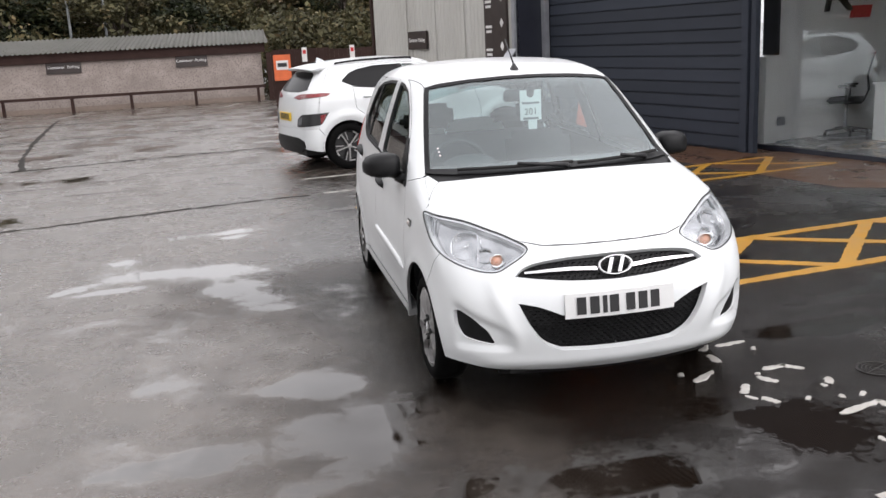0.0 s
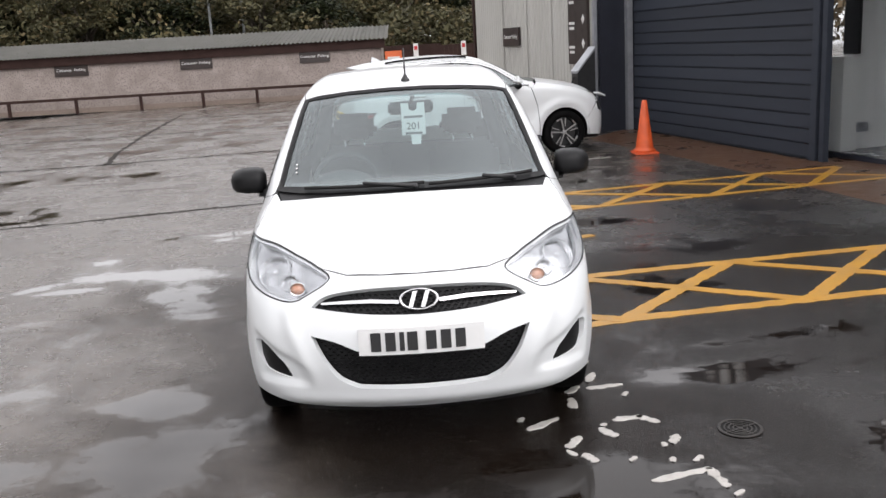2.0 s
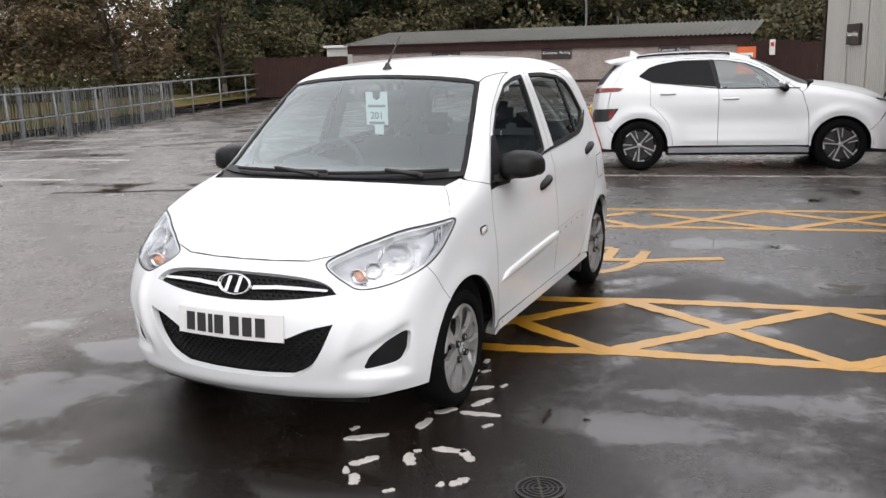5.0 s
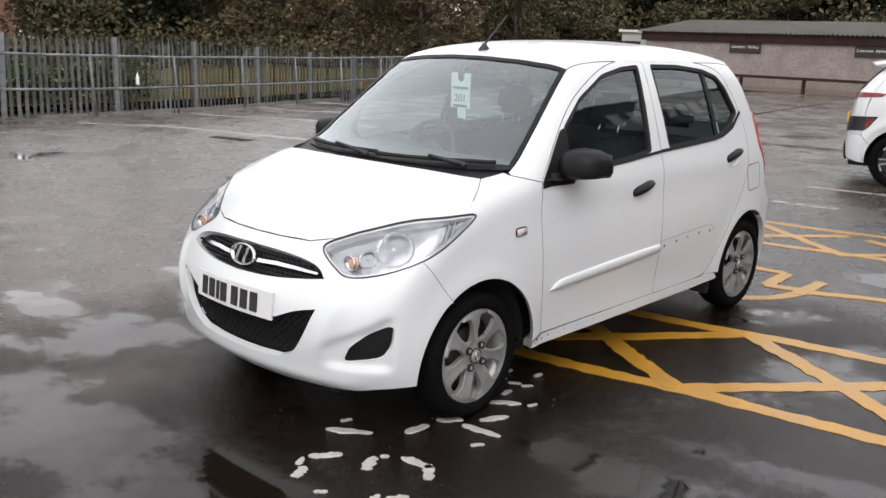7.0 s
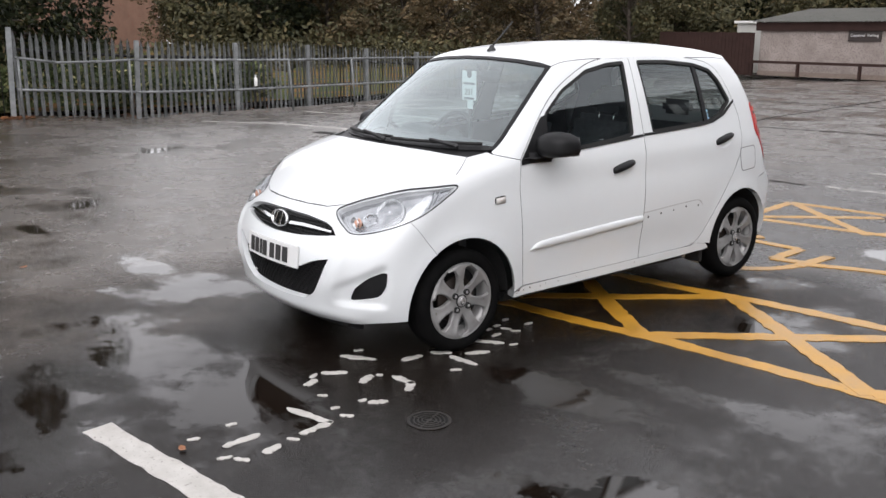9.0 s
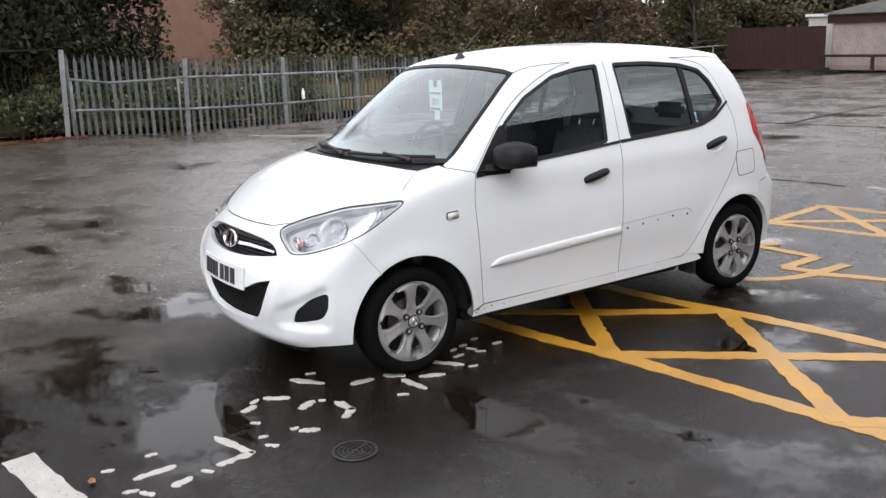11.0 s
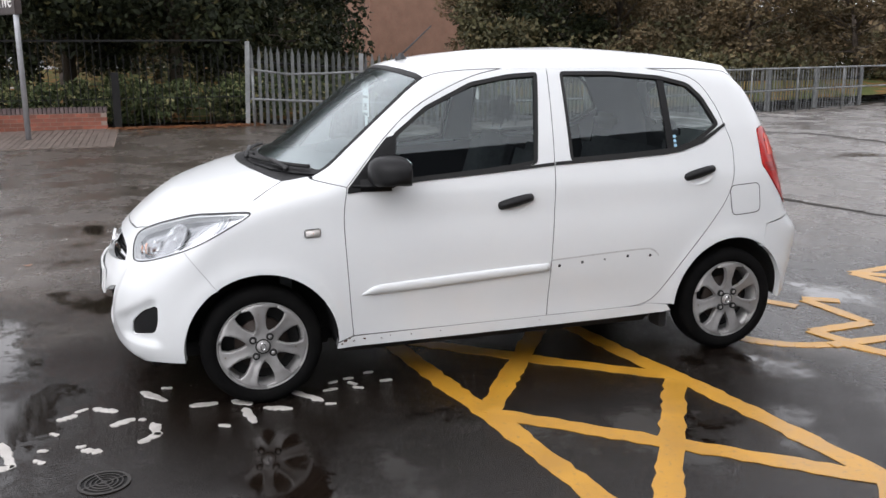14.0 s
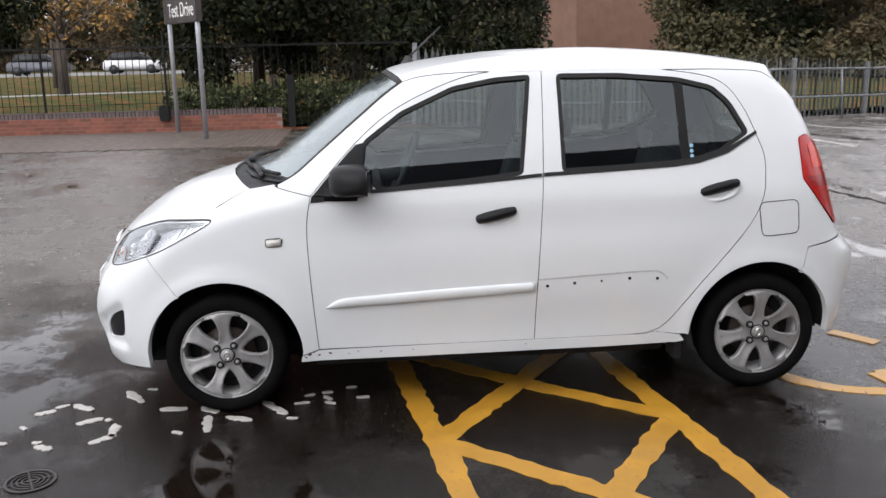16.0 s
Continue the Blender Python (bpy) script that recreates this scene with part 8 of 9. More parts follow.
# little round stickers on the glass
for i in range(3):
    for j in range(1):
        p_ = on_screen(-0.575 + 0.02 * j, -0.842 + 0.022 * i, -0.002)
        bm = bmesh.new()
        q_ = HB.gradient(np.array([tuple(p_)]))[0]
        lathe(bm, [(0.0, 0.0005), (0.0055, 0.0005), (0.0055, -0.0005)], Matrix.Translation(p_) @ Vector(q_).to_track_quat("Z", "Y").to_matrix().to_4x4(), 12)
        part("sticker_dot", bm, M_TAG, ws)
M_BLUETAG = surf("blue_sticker", (0.25, 0.45, 0.60), (0.3, 0.5, 0.65), 9, 0.4)
for i in range(3):
    c, n_ = on_skin(0.872, 1.075 + 0.022 * i)
    bm = bmesh.new()
    lathe(bm, [(0.0, 0.0), (0.009, 0.0), (0.009, -0.001)], Matrix.Translation(c - n_ * 0.0095) @ n_.to_track_quat("Z", "Y").to_matrix().to_4x4(), 12)
    part("sticker_dot", bm, M_BLUETAG, car)


# ---- white electric crossover parked nose-in to the garage wing ----
def suv_scoop(y, z):
    sh = np.exp(-(((z - 0.66) / 0.13) ** 2)) * 0.022 * np.exp(-(((y - 0.0) / 0.75) ** 4))
    low = -np.exp(-(((z - 0.40) / 0.05) ** 2)) * 0.012 * np.exp(-(((y - 0.0) / 0.75) ** 6))
    arch = sum(0.03 * np.exp(-(((np.hypot(y - c, z - 0.335) - 0.45) / 0.07) ** 2)) for c in (-1.28, 1.32))
    return sh + low - arch


SV = Skin(
    plan=[(-2.2, 0.80), (-1.9, 0.845), (-1.3, 0.872), (-0.5, 0.885), (0.5, 0.888), (1.2, 0.88), (1.7, 0.86), (2.1, 0.80)],
    wall=[(0.1, -0.06), (0.25, -0.02), (0.45, 0.0), (0.85, 0.002), (1.0, -0.012), (1.1, -0.045), (1.25, -0.12), (1.4, -0.195), (1.5, -0.26), (1.6, -0.34)],
    top=[(-2.6, 0.2), (-2.2, 0.66), (-2.1, 0.80), (-1.98, 0.92), (-1.75, 1.015), (-1.4, 1.10), (-1.1, 1.145), (-0.95, 1.16), (-0.75, 1.235), (-0.45, 1.385), (-0.2, 1.49), (0.0, 1.545), (0.2, 1.572), (0.5, 1.588), (1.0, 1.575), (1.5, 1.52), (1.9, 1.46), (2.2, 1.41)],
    crown=0.085, sweep=0.32,
    nose=[(0.05, -1.95), (0.2, -2.06), (0.35, -2.095), (0.55, -2.105), (0.7, -2.10), (0.8, -2.08), (0.9, -2.02), (1.0, -1.92), (1.1, -1.8)],
    nose_bow=(0.22, 0.25),
    tail=[(0.1, 1.93), (0.25, 1.98), (0.4, 2.01), (0.6, 2.01), (0.8, 1.99), (1.0, 1.955), (1.12, 1.915), (1.2, 1.855), (1.4, 1.68), (1.5, 1.60), (1.6, 1.52)],
    tail_bow=0.15, k=(0.09, 0.20, 0.14), scoop=suv_scoop)
SV.y_nose, SV.y_stern = -1.0, 1.0
suv = thing("crossover_car", "white electric crossover parked with its charging flap open", "car")
SUV_TURN = 103.0
SUV_M = Matrix.Translation((-0.16, 7.0, 0)) @ Matrix.Rotation(radians(SUV_TURN), 4, "Z") @ Matrix.Scale(0.94, 4) @ Matrix.Translation((0.86, -1.32, 0))
suv.matrix_world = SUV_M
AF, AB, ARR = -1.28, 1.32, 0.378
M_PRIVACY = surf("privacy_glass", (0.005, 0.005, 0.006), (0.007, 0.007, 0.008), 4, 0.3, coat=0.12, spec=0.05)


def suv_arc(c, a0, a1, r=ARR, n=16):
    return [(c + r * math.cos(radians(a0 + (a1 - a0) * i / n)), 0.335 + r * math.sin(radians(a0 + (a1 - a0) * i / n))) for i in range(n + 1)]


s_screen = rounded([(0.725, -0.84), (0.695, -0.62), (0.645, -0.36), (0.60, -0.12)])
s_side_screen = [tuple(q) for q in SV.drawn("side", SV.lift("top", s_screen))]
s_roof = rounded([(0.60, -0.12), (0.61, 0.3), (0.605, 0.9), (0.585, 1.3), (0.57, 1.46)])
s_side_roof = [tuple(q) for q in SV.drawn("side", SV.lift("top", s_roof))]
s_shut = rounded([(0.72, -1.92), (0.775, -1.6), (0.775, -1.2), (0.755, -0.98), (0.73, -0.88)])
s_side_shut = [tuple(q) for q in SV.drawn("side", SV.lift("top", s_shut))]
panel(SV, "bonnet", "top", mirrored([(0.0, -2.06), (0.3, -2.04), (0.55, -1.99), *s_shut, (0.5, -0.965), (0.25, -1.02), (0.0, -1.04)]), suv, M_PAINT, grid=0.06)
panel(SV, "roof", "top", mirrored([(0.0, -0.18), (0.3, -0.165), *s_roof, (0.3, 1.52), (0.0, 1.54)]), suv, M_PAINT, grid=0.08)
s_glass = mirrored([(0.0, -1.03), (0.25, -1.005), (0.5, -0.94), *s_screen, (0.3, -0.165), (0.0, -0.18)])
panel(SV, "windscreen", "top", s_glass, suv, M_TINTGLASS, "dark windscreen", offset=-0.004, flange=0, grid=0.08)
win_f = corner_cut([(-0.60, 1.09), (-0.47, 1.185), (-0.25, 1.335), (-0.04, 1.415), (0.20, 1.455), (0.355, 1.462), (0.265, 1.10)], 0.03)
win_r = corner_cut([(0.425, 1.466), (0.80, 1.462), (1.05, 1.425), (1.20, 1.378), (1.345, 1.265), (1.19, 1.195), (0.80, 1.155), (0.325, 1.11)], 0.02)
s_mid = rounded([(0.40, 1.492), (0.30, 1.10), (0.29, 0.7), (0.29, 0.33)])
df_top = [(-0.765, 1.03), (-0.50, 1.215), (-0.27, 1.365), (-0.05, 1.445), (0.2, 1.485)]
dr_back = [(0.80, 1.488), (1.06, 1.452), (1.17, 1.34), (1.19, 1.2), (1.18, 0.88), (1.05, 0.77), (0.94, 0.63), (0.885, 0.42), (0.875, 0.33)]
s_df = [*df_top, *s_mid, *[(0.2 - 0.1 * i, 0.33) for i in range(11)], (-0.868, 0.33), (-0.87, 0.40), (-0.855, 0.75)]
s_dr = [s_mid[0], *dr_back, *s_mid[::-1][:-1]]
panel(SV, "front_door", "side", s_df, suv, M_PAINT, "white front door", both=True, holes=[win_f], grid=0.05, shrink=0.003)
panel(SV, "rear_door", "side", s_dr, suv, M_PAINT, "white rear door", both=True, grid=0.05, shrink=0.003)
panel(SV, "door_glass", "side", win_f, suv, M_SIDEGLASS, "side window", both=True, offset=-0.008, flange=0, shrink=-0.006, grid=0.08)
panel(SV, "rear_side_glass", "side", win_r, suv, M_PRIVACY, "black privacy glass", both=True, offset=0.004, flange=0.008, shrink=0, grid=0.06)
panel(SV, "pillar_cover", "side", [(0.355, 1.468), (0.425, 1.468), (0.325, 1.10), (0.265, 1.098)], suv, M_TRIM, "black door pillar cover", both=True, offset=0.003, flange=0.008, shrink=0, grid=0.05)
panel(SV, "waist_strip", "side", [(-0.74, 1.083), (0.30, 1.098), (0.80, 1.152), (1.17, 1.19), (1.17, 1.178), (0.80, 1.14), (0.30, 1.086), (-0.74, 1.071)], suv, M_TRIM, "thin black waist strip", both=True, offset=0.006, flange=0.008, shrink=0, grid=0.03)
s_rear = [(1.53, 1.40), (1.60, 1.27), (1.69, 1.12), (1.735, 0.95), (1.76, 0.75), (1.765, 0.62), (1.70, 0.54)]
s_body = [*s_side_screen, *s_side_roof[1:], *s_rear, *suv_arc(AB, 26, 182), *dr_back[::-1], *s_mid[:1], *df_top[::-1], (-0.83, 1.075)]
s_body = [q for i, q in enumerate(s_body) if np.linalg.norm(np.array(q) - np.array(s_body[i - 1])) > 0.004]
panel(SV, "body_side", "side", s_body, suv, M_PAINT, both=True, grid=0.05)
panel(SV, "front_wing", "side", [*s_side_shut, (-0.83, 1.075), (-0.768, 1.03), (-0.858, 0.75), (-0.873, 0.40), (-0.872, 0.33), (-0.895, 0.31), *suv_arc(AF, -2, 152), (-1.74, 0.62), (-1.87, 0.84)], suv, M_PAINT, both=True, grid=0.05)
panel(SV, "sill_moulding", "side", [(-0.88, 0.305), (0.93, 0.305), (0.93, 0.235), (-0.88, 0.235)], suv, M_ALU, "pale grey sill moulding", both=True, offset=0.004, flange=0.05, grid=0.06)


def s_nose(loop):
    return [tuple(q) for q in SV.drawn("nose", SV.lift("front", loop))]


fb_side = [tuple(q) for q in SV.drawn("nose", SV.lift("side", [(-1.87, 0.84), (-1.74, 0.62), *suv_arc(AF, 152, 188)]))]
fb_top = [tuple(q) for q in SV.drawn("nose", SV.lift("top", [(0.0, -2.06), (0.3, -2.04), (0.55, -1.99), (0.72, -1.92)]))]
eye_hi = s_nose(corner_cut([(0.42, 0.885), (0.74, 0.935), (0.76, 0.905), (0.45, 0.85)], 0.012))
eye_lo = s_nose(corner_cut([(0.55, 0.735), (0.79, 0.765), (0.79, 0.63), (0.60, 0.60)], 0.03))
panel(SV, "front_bumper", "nose", mirrored([*fb_top, *fb_side, *s_nose([(0.5, 0.22), (0.0, 0.2)])]), suv, M_PAINT, "white closed front and bumper", grid=0.045, flange=0.03, edge=M_PAINT)
panel(SV, "daytime_lamp", "nose", eye_hi, suv, M_INK, "thin dark lamp strip", both=True, offset=0.004, grid=0.03)
panel(SV, "headlamp", "nose", eye_lo, suv, M_INK, "dark headlamp block", both=True, offset=0.006, grid=0.03)
panel(SV, "lower_lip", "nose", mirrored([*s_nose([(0.0, 0.30), (0.4, 0.30), (0.62, 0.33)]), *s_nose([(0.62, 0.24), (0.4, 0.2), (0.0, 0.2)])]), suv, M_TRIM, "dark lower lip", offset=0.006, grid=0.05)


def s_stern(loop):
    return [tuple(q) for q in SV.drawn("stern", SV.lift("rear", loop))]


bk = [tuple(q) for q in SV.drawn("stern", SV.lift("side", [*s_rear, *suv_arc(AB, 26, -8, n=6)]))]
roof_back = [tuple(q) for q in SV.drawn("stern", SV.lift("top", [(0.0, 1.54), (0.3, 1.52), (0.57, 1.46)]))]
rgl = [(0.0, 1.41), (0.40, 1.40), (0.50, 1.365), (0.63, 1.165), (0.4, 1.135), (0.0, 1.13)]
panel(SV, "tailgate", "stern", mirrored([*roof_back, *bk[:6], *s_stern([(0.5, 0.62), (0.0, 0.62)])]), suv, M_PAINT, "white tailgate", grid=0.05, edge=M_PAINT)
panel(SV, "rear_glass", "stern", s_stern(mirrored(rgl)), suv, M_PRIVACY, "dark rear window", offset=0.005, flange=0.008, shrink=0, grid=0.05)
panel(SV, "rear_bumper", "stern", mirrored([*s_stern([(0.0, 0.62), (0.5, 0.62)]), *bk[5:], *s_stern([(0.6, 0.34), (0.0, 0.34)])]), suv, M_PAINT, "white rear bumper", grid=0.05, flange=0.03, edge=M_PAINT)
panel(SV, "rear_skirt", "stern", mirrored([*s_stern([(0.0, 0.50), (0.5, 0.49), (0.68, 0.44)]), *s_stern([(0.70, 0.36), (0.55, 0.28), (0.0, 0.27)])]), suv, M_TRIM, "dark rear skirt", offset=0.012, grid=0.05, flange=0.04)


def wrapped(rear_a, side_, rear_b):
    """A loop that runs over the stern, round the corner on to the side and back."""
    three = np.concatenate([SV.lift("rear", rear_a), SV.lift("side", side_), SV.lift("rear", rear_b)])
    return [tuple(q) for q in SV.drawn("stern", three)]


panel(SV, "tail_lamp", "stern", wrapped([(0.30, 1.052), (0.45, 1.10), (0.62, 1.112)], [(1.64, 1.118), (1.54, 1.108), (1.60, 1.075)], [(0.64, 1.05), (0.48, 1.032)]), suv, M_TAILDARK, "slim dark red tail lamp", both=True, offset=0.010, shrink=0, grid=0.02)
panel(SV, "corner_lamp", "stern", wrapped([(0.50, 0.745), (0.58, 0.80), (0.66, 0.825)], [(1.70, 0.84), (1.60, 0.845), (1.70, 0.70), (1.74, 0.67)], [(0.62, 0.645), (0.50, 0.645)]), suv, M_INK, "dark lower lamp cluster", both=True, offset=0.006, shrink=0, grid=0.02)
panel(SV, "cluster_lens", "stern", [tuple(q) for q in SV.drawn("stern", SV.lift("side", [(1.73, 0.81), (1.64, 0.825), (1.71, 0.70), (1.735, 0.69)]))], suv, M_TAILDARK, "red lens", both=True, offset=0.012, shrink=0, grid=0.02)
panel(SV, "reversing_lens", "stern", s_stern([(0.52, 0.735), (0.64, 0.79), (0.63, 0.68), (0.53, 0.675)]), suv, M_LINING, "pale grey reversing lens", both=True, offset=0.010, shrink=0, grid=0.02)
# spoiler over the rear window
bm = bmesh.new()
rows_ = []
for xx in np.linspace(-0.60, 0.60, 13):
    back = 1.82 - 0.10 * (xx / 0.6) ** 2
    zc = SV.lift("top", [(float(np.clip(xx, -0.56, 0.56)), 1.40)])[0][2]
    rows_.append([bm.verts.new((xx, yy, zz)) for yy, zz in ((1.36, zc + 0.004), (1.5, zc - 0.004), (back, zc - 0.055), (back, zc - 0.075), (1.55, zc - 0.085), (1.36, zc - 0.06))])
for r0, r1 in zip(rows_, rows_[1:]):
    for i in range(6):
        bm.faces.new((r0[i], r0[(i + 1) % 6], r1[(i + 1) % 6], r1[i]))
bm.faces.new(rows_[0])
bm.faces.new(rows_[-1])
part("spoiler", bm, M_PAINT, suv, "white roof spoiler", True)
bm = bmesh.new()
box(bm, (-0.26, 1.985, 0.72), (0.26, 2.012, 0.84), 0.003)
yp = part("number_plate", bm, M_PLATEYELLOW, suv, "yellow plate with plain dark bars")
for i in range(7):
    bm = bmesh.new()
    box(bm, (-0.2 + 0.06 * i, 2.0125, 0.74), (-0.165 + 0.06 * i, 2.0145, 0.82))
    part("plate_bar", bm, M_INK, yp)
# rails, fin, mirrors, handles, flap
for sx in (-1, 1):
    bm = bmesh.new()
    pts = [SV.lift("top", [(0.575, y_)])[0] for y_ in np.linspace(0.15, 1.36, 14)]
    for a, b in zip(pts, pts[1:]):
        tube(bm, (sx * a[0], a[1], a[2] + 0.022), (sx * b[0], b[1], b[2] + 0.022), 0.014, seg=8)
    for a in (pts[0], pts[6], pts[-1]):
        tube(bm, (sx * a[0], a[1], a[2]), (sx * a[0], a[1], a[2] + 0.022), 0.014, seg=8)
    part("roof_rail", bm, M_TRIM, suv, "dark roof rail", True)
    bm = bmesh.new()
    box(bm, (-0.10, -0.075, -0.062), (0.10, 0.065, 0.070), 0.052, Matrix.Translation((sx * 0.98, -0.51, 1.155)) @ Matrix.Rotation(sx * radians(8), 4, "Y") @ Matrix.Rotation(sx * radians(12), 4, "Z"))
    mr = part("door_mirror", bm, M_PAINT, suv, "white door mirror", True)
    bm = bmesh.new()
    tube(bm, (sx * 0.80, -0.56, 1.06), (sx * 0.94, -0.54, 1.085), 0.035, 0.05)
    part("mirror_arm", bm, M_TRIM, mr, smooth=True)
    bm = bmesh.new()
    box(bm, (-0.088, -0.06, -0.022), (0.088, 0.058, 0.016), 0.016, Matrix.Translation((sx * 0.975, -0.51, 1.088)) @ Matrix.Rotation(sx * radians(12), 4, "Z"))
    part("mirror_base", bm, M_TRIM, mr, "black lower shell", True)
    for yh, zh in ((0.135, 0.955), (0.95, 1.03)):
        c = SV.lift("side", [(yh, zh)])[0]
        bm = bmesh.new()
        box(bm, (-0.004, -0.11, -0.018), (0.022, 0.11, 0.018), 0.012)
        part("door_handle", bm, M_PAINT, suv, "white door handle", True).matrix_basis = Matrix.Diagonal((sx, 1, 1, 1)) @ Matrix.Translation(c)
ft = SV.lift("top", [(0.0, 1.40)])[0]
bm = bmesh.new()
prism(bm, [(-0.012, -0.12, 0), (-0.012, 0.06, 0), (-0.012, 0.045, 0.085), (-0.012, 0.0, 0.07)], (0.024, 0, 0))
part("aerial_fin", bm, M_PAINT, suv, "white shark-fin aerial").matrix_basis = Matrix.Translation((ft[0], ft[1], ft[2] - 0.004))
bm = bmesh.new()
box(bm, (-0.11, -0.14, -0.012), (0.11, 0.0, 0.012), 0.01)
part("charging_flap", bm, M_PAINT, suv, "open white charging flap").matrix_basis = Matrix.Translation((-0.30, -2.06, 0.86)) @ Matrix.Rotation(radians(24), 4, "X")
bm = bmesh.new()
box(bm, (-0.76, -0.9, 0.19), (0.76, 0.95, 0.27))
box(bm, (-0.6, -1.95, 0.2), (0.6, -0.9, 0.3))
box(bm, (-0.6, 0.95, 0.22), (0.6, 1.9, 0.34))
part("underfloor", bm, M_TRIM, suv, "dark underbody")
for c in (AF, AB):
    for sx in (-1, 1):
        bm = bmesh.new()
        ra = [[bm.verts.new((sx * xx, c + 0.402 * math.cos(a), 0.335 + 0.402 * math.sin(a))) for a in np.linspace(-0.2, math.pi + 0.2, 20)] for xx in (0.875, 0.58)]
        for i in range(19):
            bm.faces.new((ra[0][i], ra[0][i + 1], ra[1][i + 1], ra[1][i]))
        bm.faces.new(ra[1])
        part("wheel_well", bm, M_RUBBER, suv, smooth=True)
        sd = part("seat_block", box(bmesh.new(), (sx * 0.2 - 0.0, 0.1 + (0.9 if c > 0 else 0.0), 0.35), (sx * 0.66, 0.35 + (0.9 if c > 0 else 0.0), 1.12), 0.06), M_FABRIC, suv, "dark seat back", True)


def alloy_wheel():
    e = new("wheel")
    bm = bmesh.new()
    lathe(bm, [(0.228, 0.07), (0.236, 0.095), (0.27, 0.104), (0.31, 0.100), (0.328, 0.085), (0.335, 0.05), (0.335, -0.05), (0.328, -0.085), (0.31, -0.1), (0.228, -0.07)], Matrix(), 48)
    part("tyre", bm, M_TYRE, e, "black tyre", True)
    bm = bmesh.new()
    lathe(bm, [(0.216, 0.08), (0.224, 0.09), (0.231, 0.086), (0.231, 0.06), (0.2, 0.03), (0.2, -0.05)], Matrix(), 48)
    part("rim_ring", bm, M_TRIM, e, smooth=True)
    bm = bmesh.new()
    lathe(bm, [(0.0, 0.02), (0.21, 0.02)], Matrix(), 36)
    part("wheel_back", bm, M_INK, e)
    for k_ in range(5):
        turn_ = Matrix.Rotation(2 * math.pi * k_ / 5, 3, "Z")
        for (ax, ay), (bx, by), w_ in (((0.03, 0.010), (0.212, 0.052), 0.017), ((0.205, 0.058), (0.176, 0.125), 0.017), ((0.09, -0.012), (0.214, -0.018), 0.012)):
            bm = bmesh.new()
            dx, dy = bx - ax, by - ay
            ln = math.hypot(dx, dy)
            ox, oy = -dy / ln * w_ / 2, dx / ln * w_ / 2
            prism(bm, [(ax - ox, ay - oy, 0.072), (ax + ox, ay + oy, 0.072), (bx + ox * 1.2, by + oy * 1.2, 0.084), (bx - ox * 1.2, by - oy * 1.2, 0.084)], (0, 0, 0.012))
            bmesh.ops.rotate(bm, verts=bm.verts[:], cent=(0, 0, 0), matrix=turn_)
            part("spoke_bar", bm, M_HUB, e, "bright machined spoke bar")
        bm = bmesh.new()
        prism(bm, [(0.03, -0.012, 0.066), (0.03, 0.016, 0.066), (0.212, 0.062, 0.07), (0.214, -0.028, 0.07)], (0, 0, 0.012))
        bmesh.ops.rotate(bm, verts=bm.verts[:], cent=(0, 0, 0), matrix=turn_)
        part("spoke_infill", bm, M_INK, e, "black spoke web")
    bm = bmesh.new()
    lathe(bm, [(0.0, 0.088), (0.028, 0.088), (0.034, 0.08), (0.034, 0.06)], Matrix(), 24)
    part("centre_cap", bm, M_HUB, e, smooth=True)
    return e


aw = alloy_wheel()
aw.parent = suv
for i, (sx, yy) in enumerate(((-1, AF), (-1, AB), (1, AF), (1, AB))):
    m = Matrix.Translation((sx * 0.775, yy, 0.335)) @ Matrix.Rotation(radians(90 * sx), 4, "Y") @ Matrix.Rotation(radians(20 * i), 4, "Z")
    if i == 0:
        aw.matrix_basis = m
    else:
        copy_thing(aw, m)
tagged(aw, "black tyre with a five-spoke two-tone alloy")

# charging post with cable beside the wing
ch = thing("charging_post", "dark charging post with slanted hood and hanging cable", "charger")
ch.matrix_world = FM @ pose(5.05, 0.87, 0)
bm = bmesh.new()
prism(bm, [(-0.13, -0.16, 0), (-0.13, 0.16, 0), (-0.13, 0.16, 1.02), (-0.13, -0.16, 1.4)], (0.26, 0, 0))
part("body", bm, M_BLACKPLASTIC, ch)
bm = bmesh.new()
prism(bm, [(-0.14, 0.17, 1.02), (-0.14, 0.17, 1.06), (-0.14, -0.17, 1.45), (-0.14, -0.17, 1.41)], (0.28, 0, 0))
part("hood", bm, M_ALU, ch, "pale slanted hood")
bm = bmesh.new()
pts = [Vector((0.0, 0.17 + 0.16 * math.sin(t * math.pi), 0.95 - 0.9 * t)) for t in np.linspace(0, 1, 12)]
for a, b in zip(pts, pts[1:]):
    tube(bm, a, b, 0.014, seg=6)
part("cable", bm, M_RUBBER, ch, smooth=True)

# ---- broken white lettering and a bar on the asphalt ----
STROKES = [
    ((0.86, -2.25), (1.09, -2.19)), ((1.09, -2.19), (1.11, -2.33)), ((1.02, -2.63), (1.01, -2.49)), ((1.17, -2.53), (1.15, -2.47)),
    ((1.02, -1.93), (1.05, -1.88)), ((0.67, -2.05), (0.64, -2.00)), ((0.59, -1.91), (0.64, -1.83)), ((0.80, -1.83), (0.76, -1.76)),
    ((0.84, -1.67), (0.95, -1.655)), ((0.95, -1.655), (1.01, -1.72)), ((0.45, -1.71), (0.58, -1.62)), ((0.68, -1.50), (0.69, -1.41)),
    ((0.69, -1.32), (0.74, -1.26)), ((0.80, -1.285), (0.95, -1.265)), ((0.81, -1.19), (0.85, -1.10)), ((0.66, -1.05), (0.80, -0.95)),
]
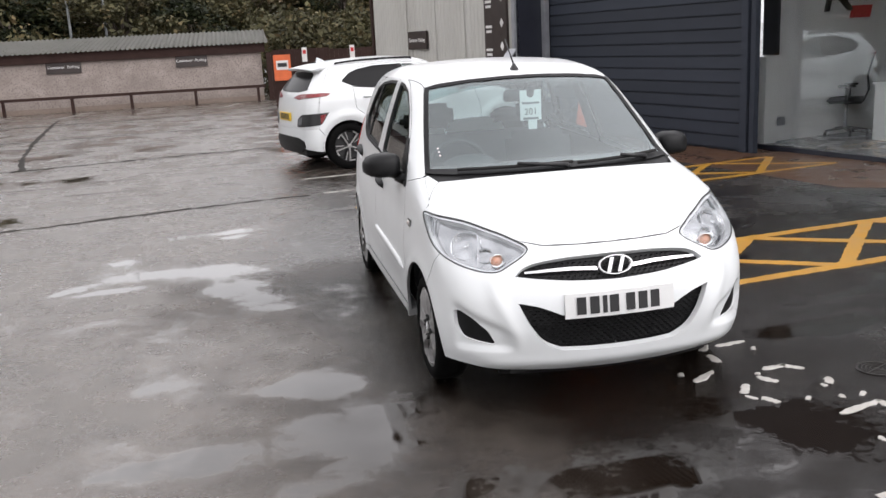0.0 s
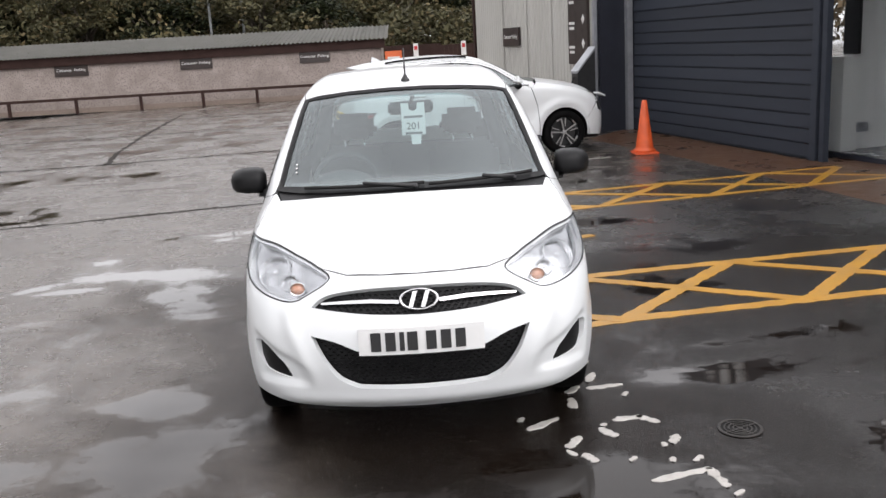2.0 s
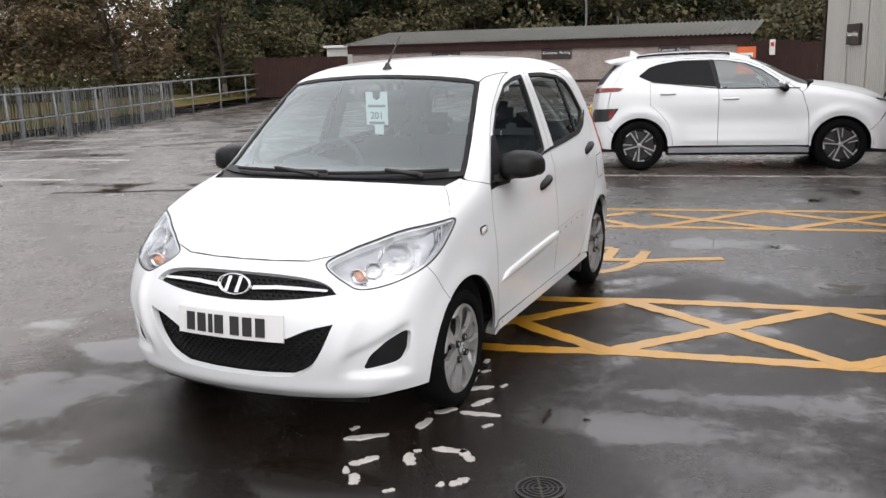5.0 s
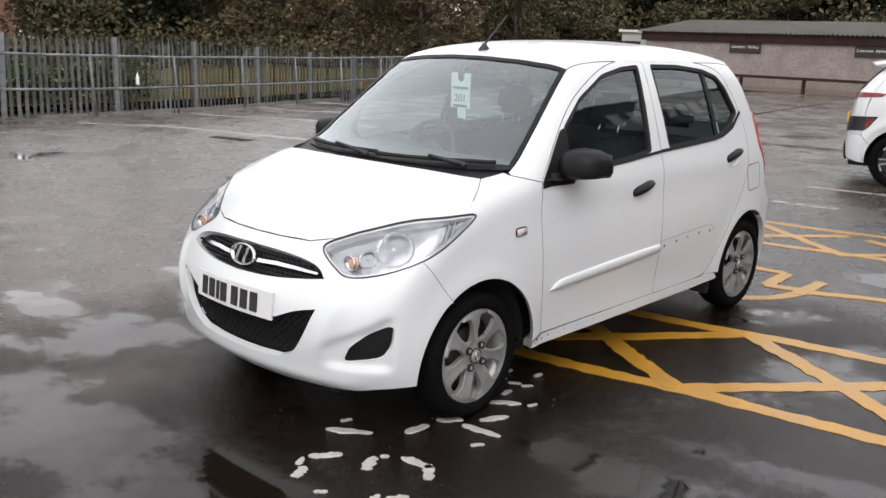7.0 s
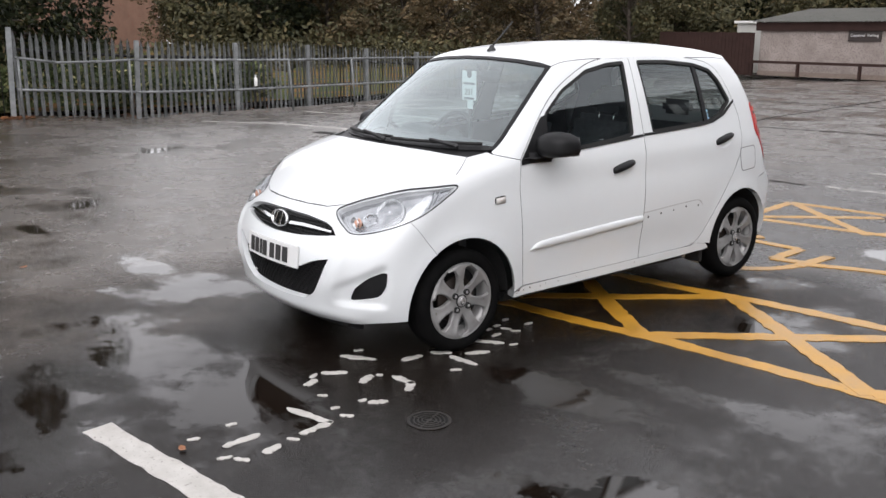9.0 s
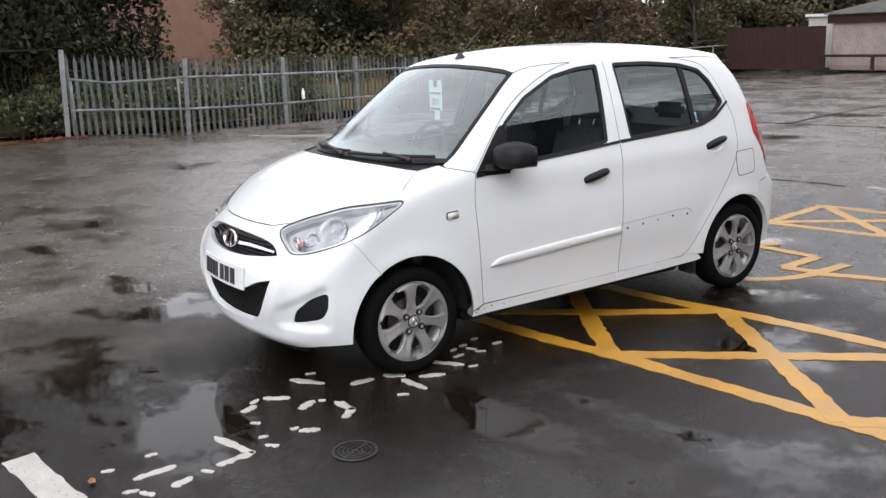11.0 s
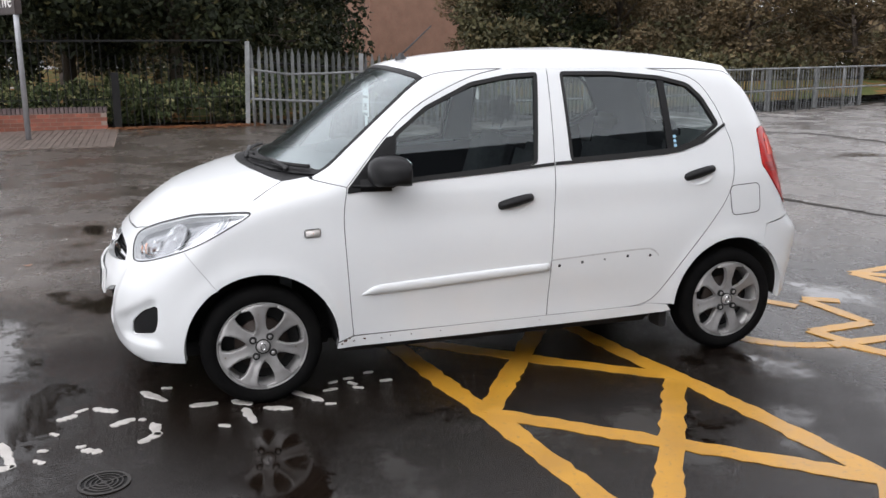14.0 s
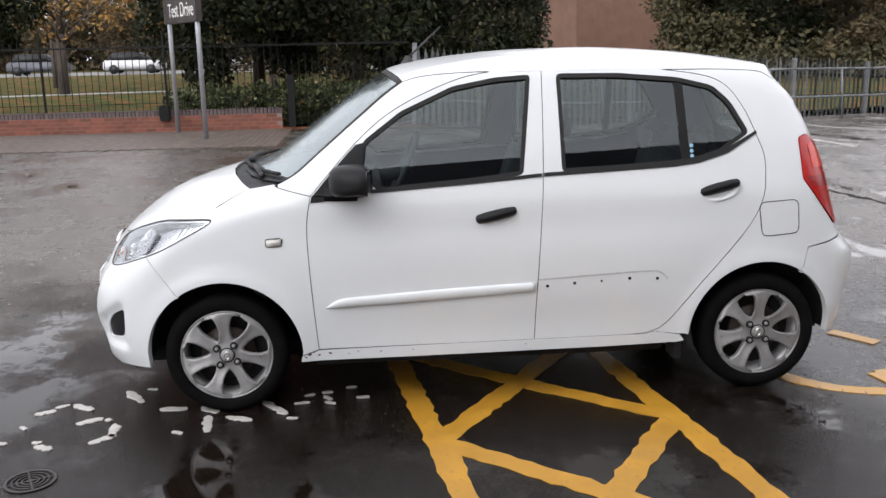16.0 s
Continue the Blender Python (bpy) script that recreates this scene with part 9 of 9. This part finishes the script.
FLECKS = [
    ((0.88, -2.72), (0.89, -2.69)), ((0.85, -2.54), (0.85, -2.51)), ((1.11, -2.70), (1.12, -2.66)), ((1.15, -2.65), (1.19, -2.62)), ((1.12, -2.40), (1.15, -2.38)),
    ((0.81, -2.07), (0.83, -2.05)), ((0.97, -2.10), (0.98, -2.08)), ((1.06, -2.11), (1.09, -2.08)), ((0.98, -1.96), (0.98, -1.94)), ((0.60, -1.99), (0.58, -1.95)),
    ((0.77, -1.72), (0.78, -1.71)), ((0.42, -1.62), (0.43, -1.59)), ((0.94, -1.40), (0.96, -1.37)), ((0.69, -0.91), (0.68, -0.86)), ((0.85, -0.93), (0.86, -0.90)),
    ((0.60, -0.87), (0.59, -0.84)), ((0.57, -0.79), (0.57, -0.76)), ((0.62, -0.78), (0.66, -0.76)), ((0.69, -0.77), (0.71, -0.74)), ((0.52, -0.68), (0.52, -0.65)), ((0.65, -0.63), (0.65, -0.59)),
]


def fleck(a, b, w):
    """A blob of old paint drawn out from a to b, with an uneven outline."""
    a, b = Vector((*a, 0)), Vector((*b, 0))
    d = b - a
    u = d.normalized()
    n_ = Vector((-u.y, u.x, 0))
    bm = bmesh.new()
    k = 9
    rows_ = []
    for i in range(k + 1):
        t = i / k
        c = a - u * w * 0.4 + (d + u * w * 0.8) * t
        hw = w * 0.5 * (min(1.0, math.sin(math.pi * (0.06 + 0.88 * t)) * 1.7)) * rng.uniform(0.7, 1.25)
        c = c + n_ * rng.uniform(-0.12, 0.12) * w
        rows_.append([bm.verts.new((*(c + n_ * o).xy, z_)) for o, z_ in ((-hw, 0.0006), (-hw * 0.85, 0.0042), (hw * 0.85, 0.0042), (hw, 0.0006))])
    for r0, r1 in zip(rows_, rows_[1:]):
        for q in range(3):
            bm.faces.new((r0[q], r0[q + 1], r1[q + 1], r1[q]))
    return bm


old = thing("worn_lettering", "broken remains of white painted lettering on wet asphalt", "road marking", kind="structure")
for a, b in STROKES:
    part("paint_stroke", fleck(a, b, 0.042), M_ROADWHITE, old)
for a, b in FLECKS:
    part("paint_fleck", fleck(a, b, 0.026), M_ROADWHITE, old)
marking("white_bar_marking", "broad white painted bar on the wet asphalt", [((0.53, -2.975), (2.6, -2.64))], 0.125, M_ROADWHITE)

M_GRIT = surf("wet_grit", (0.04, 0.034, 0.029), (0.11, 0.095, 0.08), 300, 0.4)
# ---- fallen leaves and grit on the asphalt ----
M_DEADLEAF = surf("dead_leaf", (0.20, 0.075, 0.03), (0.30, 0.13, 0.05), 9, 0.6, 0.4)
lr = random.Random(4)
for x, y in [(-1.75, -3.35), (-1.05, -3.1), (-1.55, -3.9), (0.95, -2.78), (-0.45, -3.5), (-2.4, -2.5), (-12.9, -0.6), (-13.2, -1.4), (-13.0, 0.9), (-12.7, 2.0), (-13.3, -0.2), (-12.4, -1.9), (-13.1, 1.6), (-12.8, 0.3), (-13.35, -1.9), (-12.2, -3.0), (-12.6, -4.6)]:
    e = thing("fallen_leaf", "small brown fallen leaf on the wet ground", "leaf", (x, y, 0.002), lr.uniform(0, 360), group="fallen leaves")
    bm = bmesh.new()
    s_ = lr.uniform(0.025, 0.04)
    vs = [bm.verts.new((s_ * u, s_ * v, 0.004 + 0.25 * s_ * (u * u + 0.4 * v * v) * lr.uniform(0.5, 1.2))) for u, v in ((-1, 0), (-0.5, 0.5), (0.1, 0.42), (0.5, 0.6), (1, 0), (0.5, -0.6), (0.1, -0.42), (-0.5, -0.5))]
    mid_ = bm.verts.new((0, 0, 0.003))
    for i in range(8):
        bm.faces.new((mid_, vs[i], vs[(i + 1) % 8]))
    part("blade", bm, M_DEADLEAF, e)
gr = np.random.default_rng(9)
spots_ = gr.uniform((-4.0, -4.4), (4.2, 4.0), (17000, 2))
spots_ = spots_[[pooled(x, y) < 0.35 for x, y in spots_]]
size_, turn_ = 0.0012 + 0.0032 * gr.random(len(spots_)) ** 3, gr.uniform(0, 2, len(spots_))
corner = np.stack([np.cos(turn_[:, None] + np.arange(3) * 2.1), np.sin(turn_[:, None] + np.arange(3) * 2.1)], 2) * size_[:, None, None]
foot_z = np.array([fall(x, y) for x, y in spots_])
tri_ = np.concatenate([spots_[:, None] + corner, np.broadcast_to((foot_z - 0.0004)[:, None, None], (len(spots_), 3, 1))], 2)
peak = np.concatenate([spots_, (foot_z + size_ * 0.9)[:, None]], 1)[:, None]
grit_me = bpy.data.meshes.new("loose_grit")
grit_me.from_pydata(np.concatenate([tri_, peak], 1).reshape(-1, 3).tolist(), [], [(4 * q + a, 4 * q + b, 4 * q + 3) for q in range(len(spots_)) for a, b in ((0, 1), (1, 2), (2, 0))])
grit_me.materials.append(M_GRIT)
tagged(new("loose_grit", grit_me), "scattered loose grit on the asphalt", "grit", kind="stuff")
bm = bmesh.new()
for _ in range(500):
    x, y = lr.uniform(-13.75, -12.0), lr.uniform(-2.4, 5.5)
    if lr.random() > (x + 13.75) / 1.75:
        a, s_ = lr.uniform(0, 6.3), lr.uniform(0.02, 0.04)
        q = [bm.verts.new((x + s_ * math.cos(a + k * 1.57) * (1 if k % 2 else 0.6), y + s_ * math.sin(a + k * 1.57) * (1 if k % 2 else 0.6), 0.004 + lr.uniform(0, 0.012))) for k in range(4)]
        bm.faces.new(q)
for _ in range(1100):
    x, y = -13.78 + abs(lr.gauss(0, 0.16)), lr.uniform(-2.3, 0.6)
    a, s_, z_ = lr.uniform(0, 6.3), lr.uniform(0.022, 0.05), 0.004 + lr.uniform(0, 0.03)
    bm.faces.new([bm.verts.new((x + s_ * math.cos(a + k * 1.57) * (1 if k % 2 else 0.6), y + s_ * math.sin(a + k * 1.57) * (1 if k % 2 else 0.6), z_ + lr.uniform(0, 0.015))) for k in range(4)])
tagged(new("leaf_litter", meshed(bm, "leaf_litter", M_DEADLEAF)), "brown leaf litter along the fence foot", "leaf litter", kind="stuff")
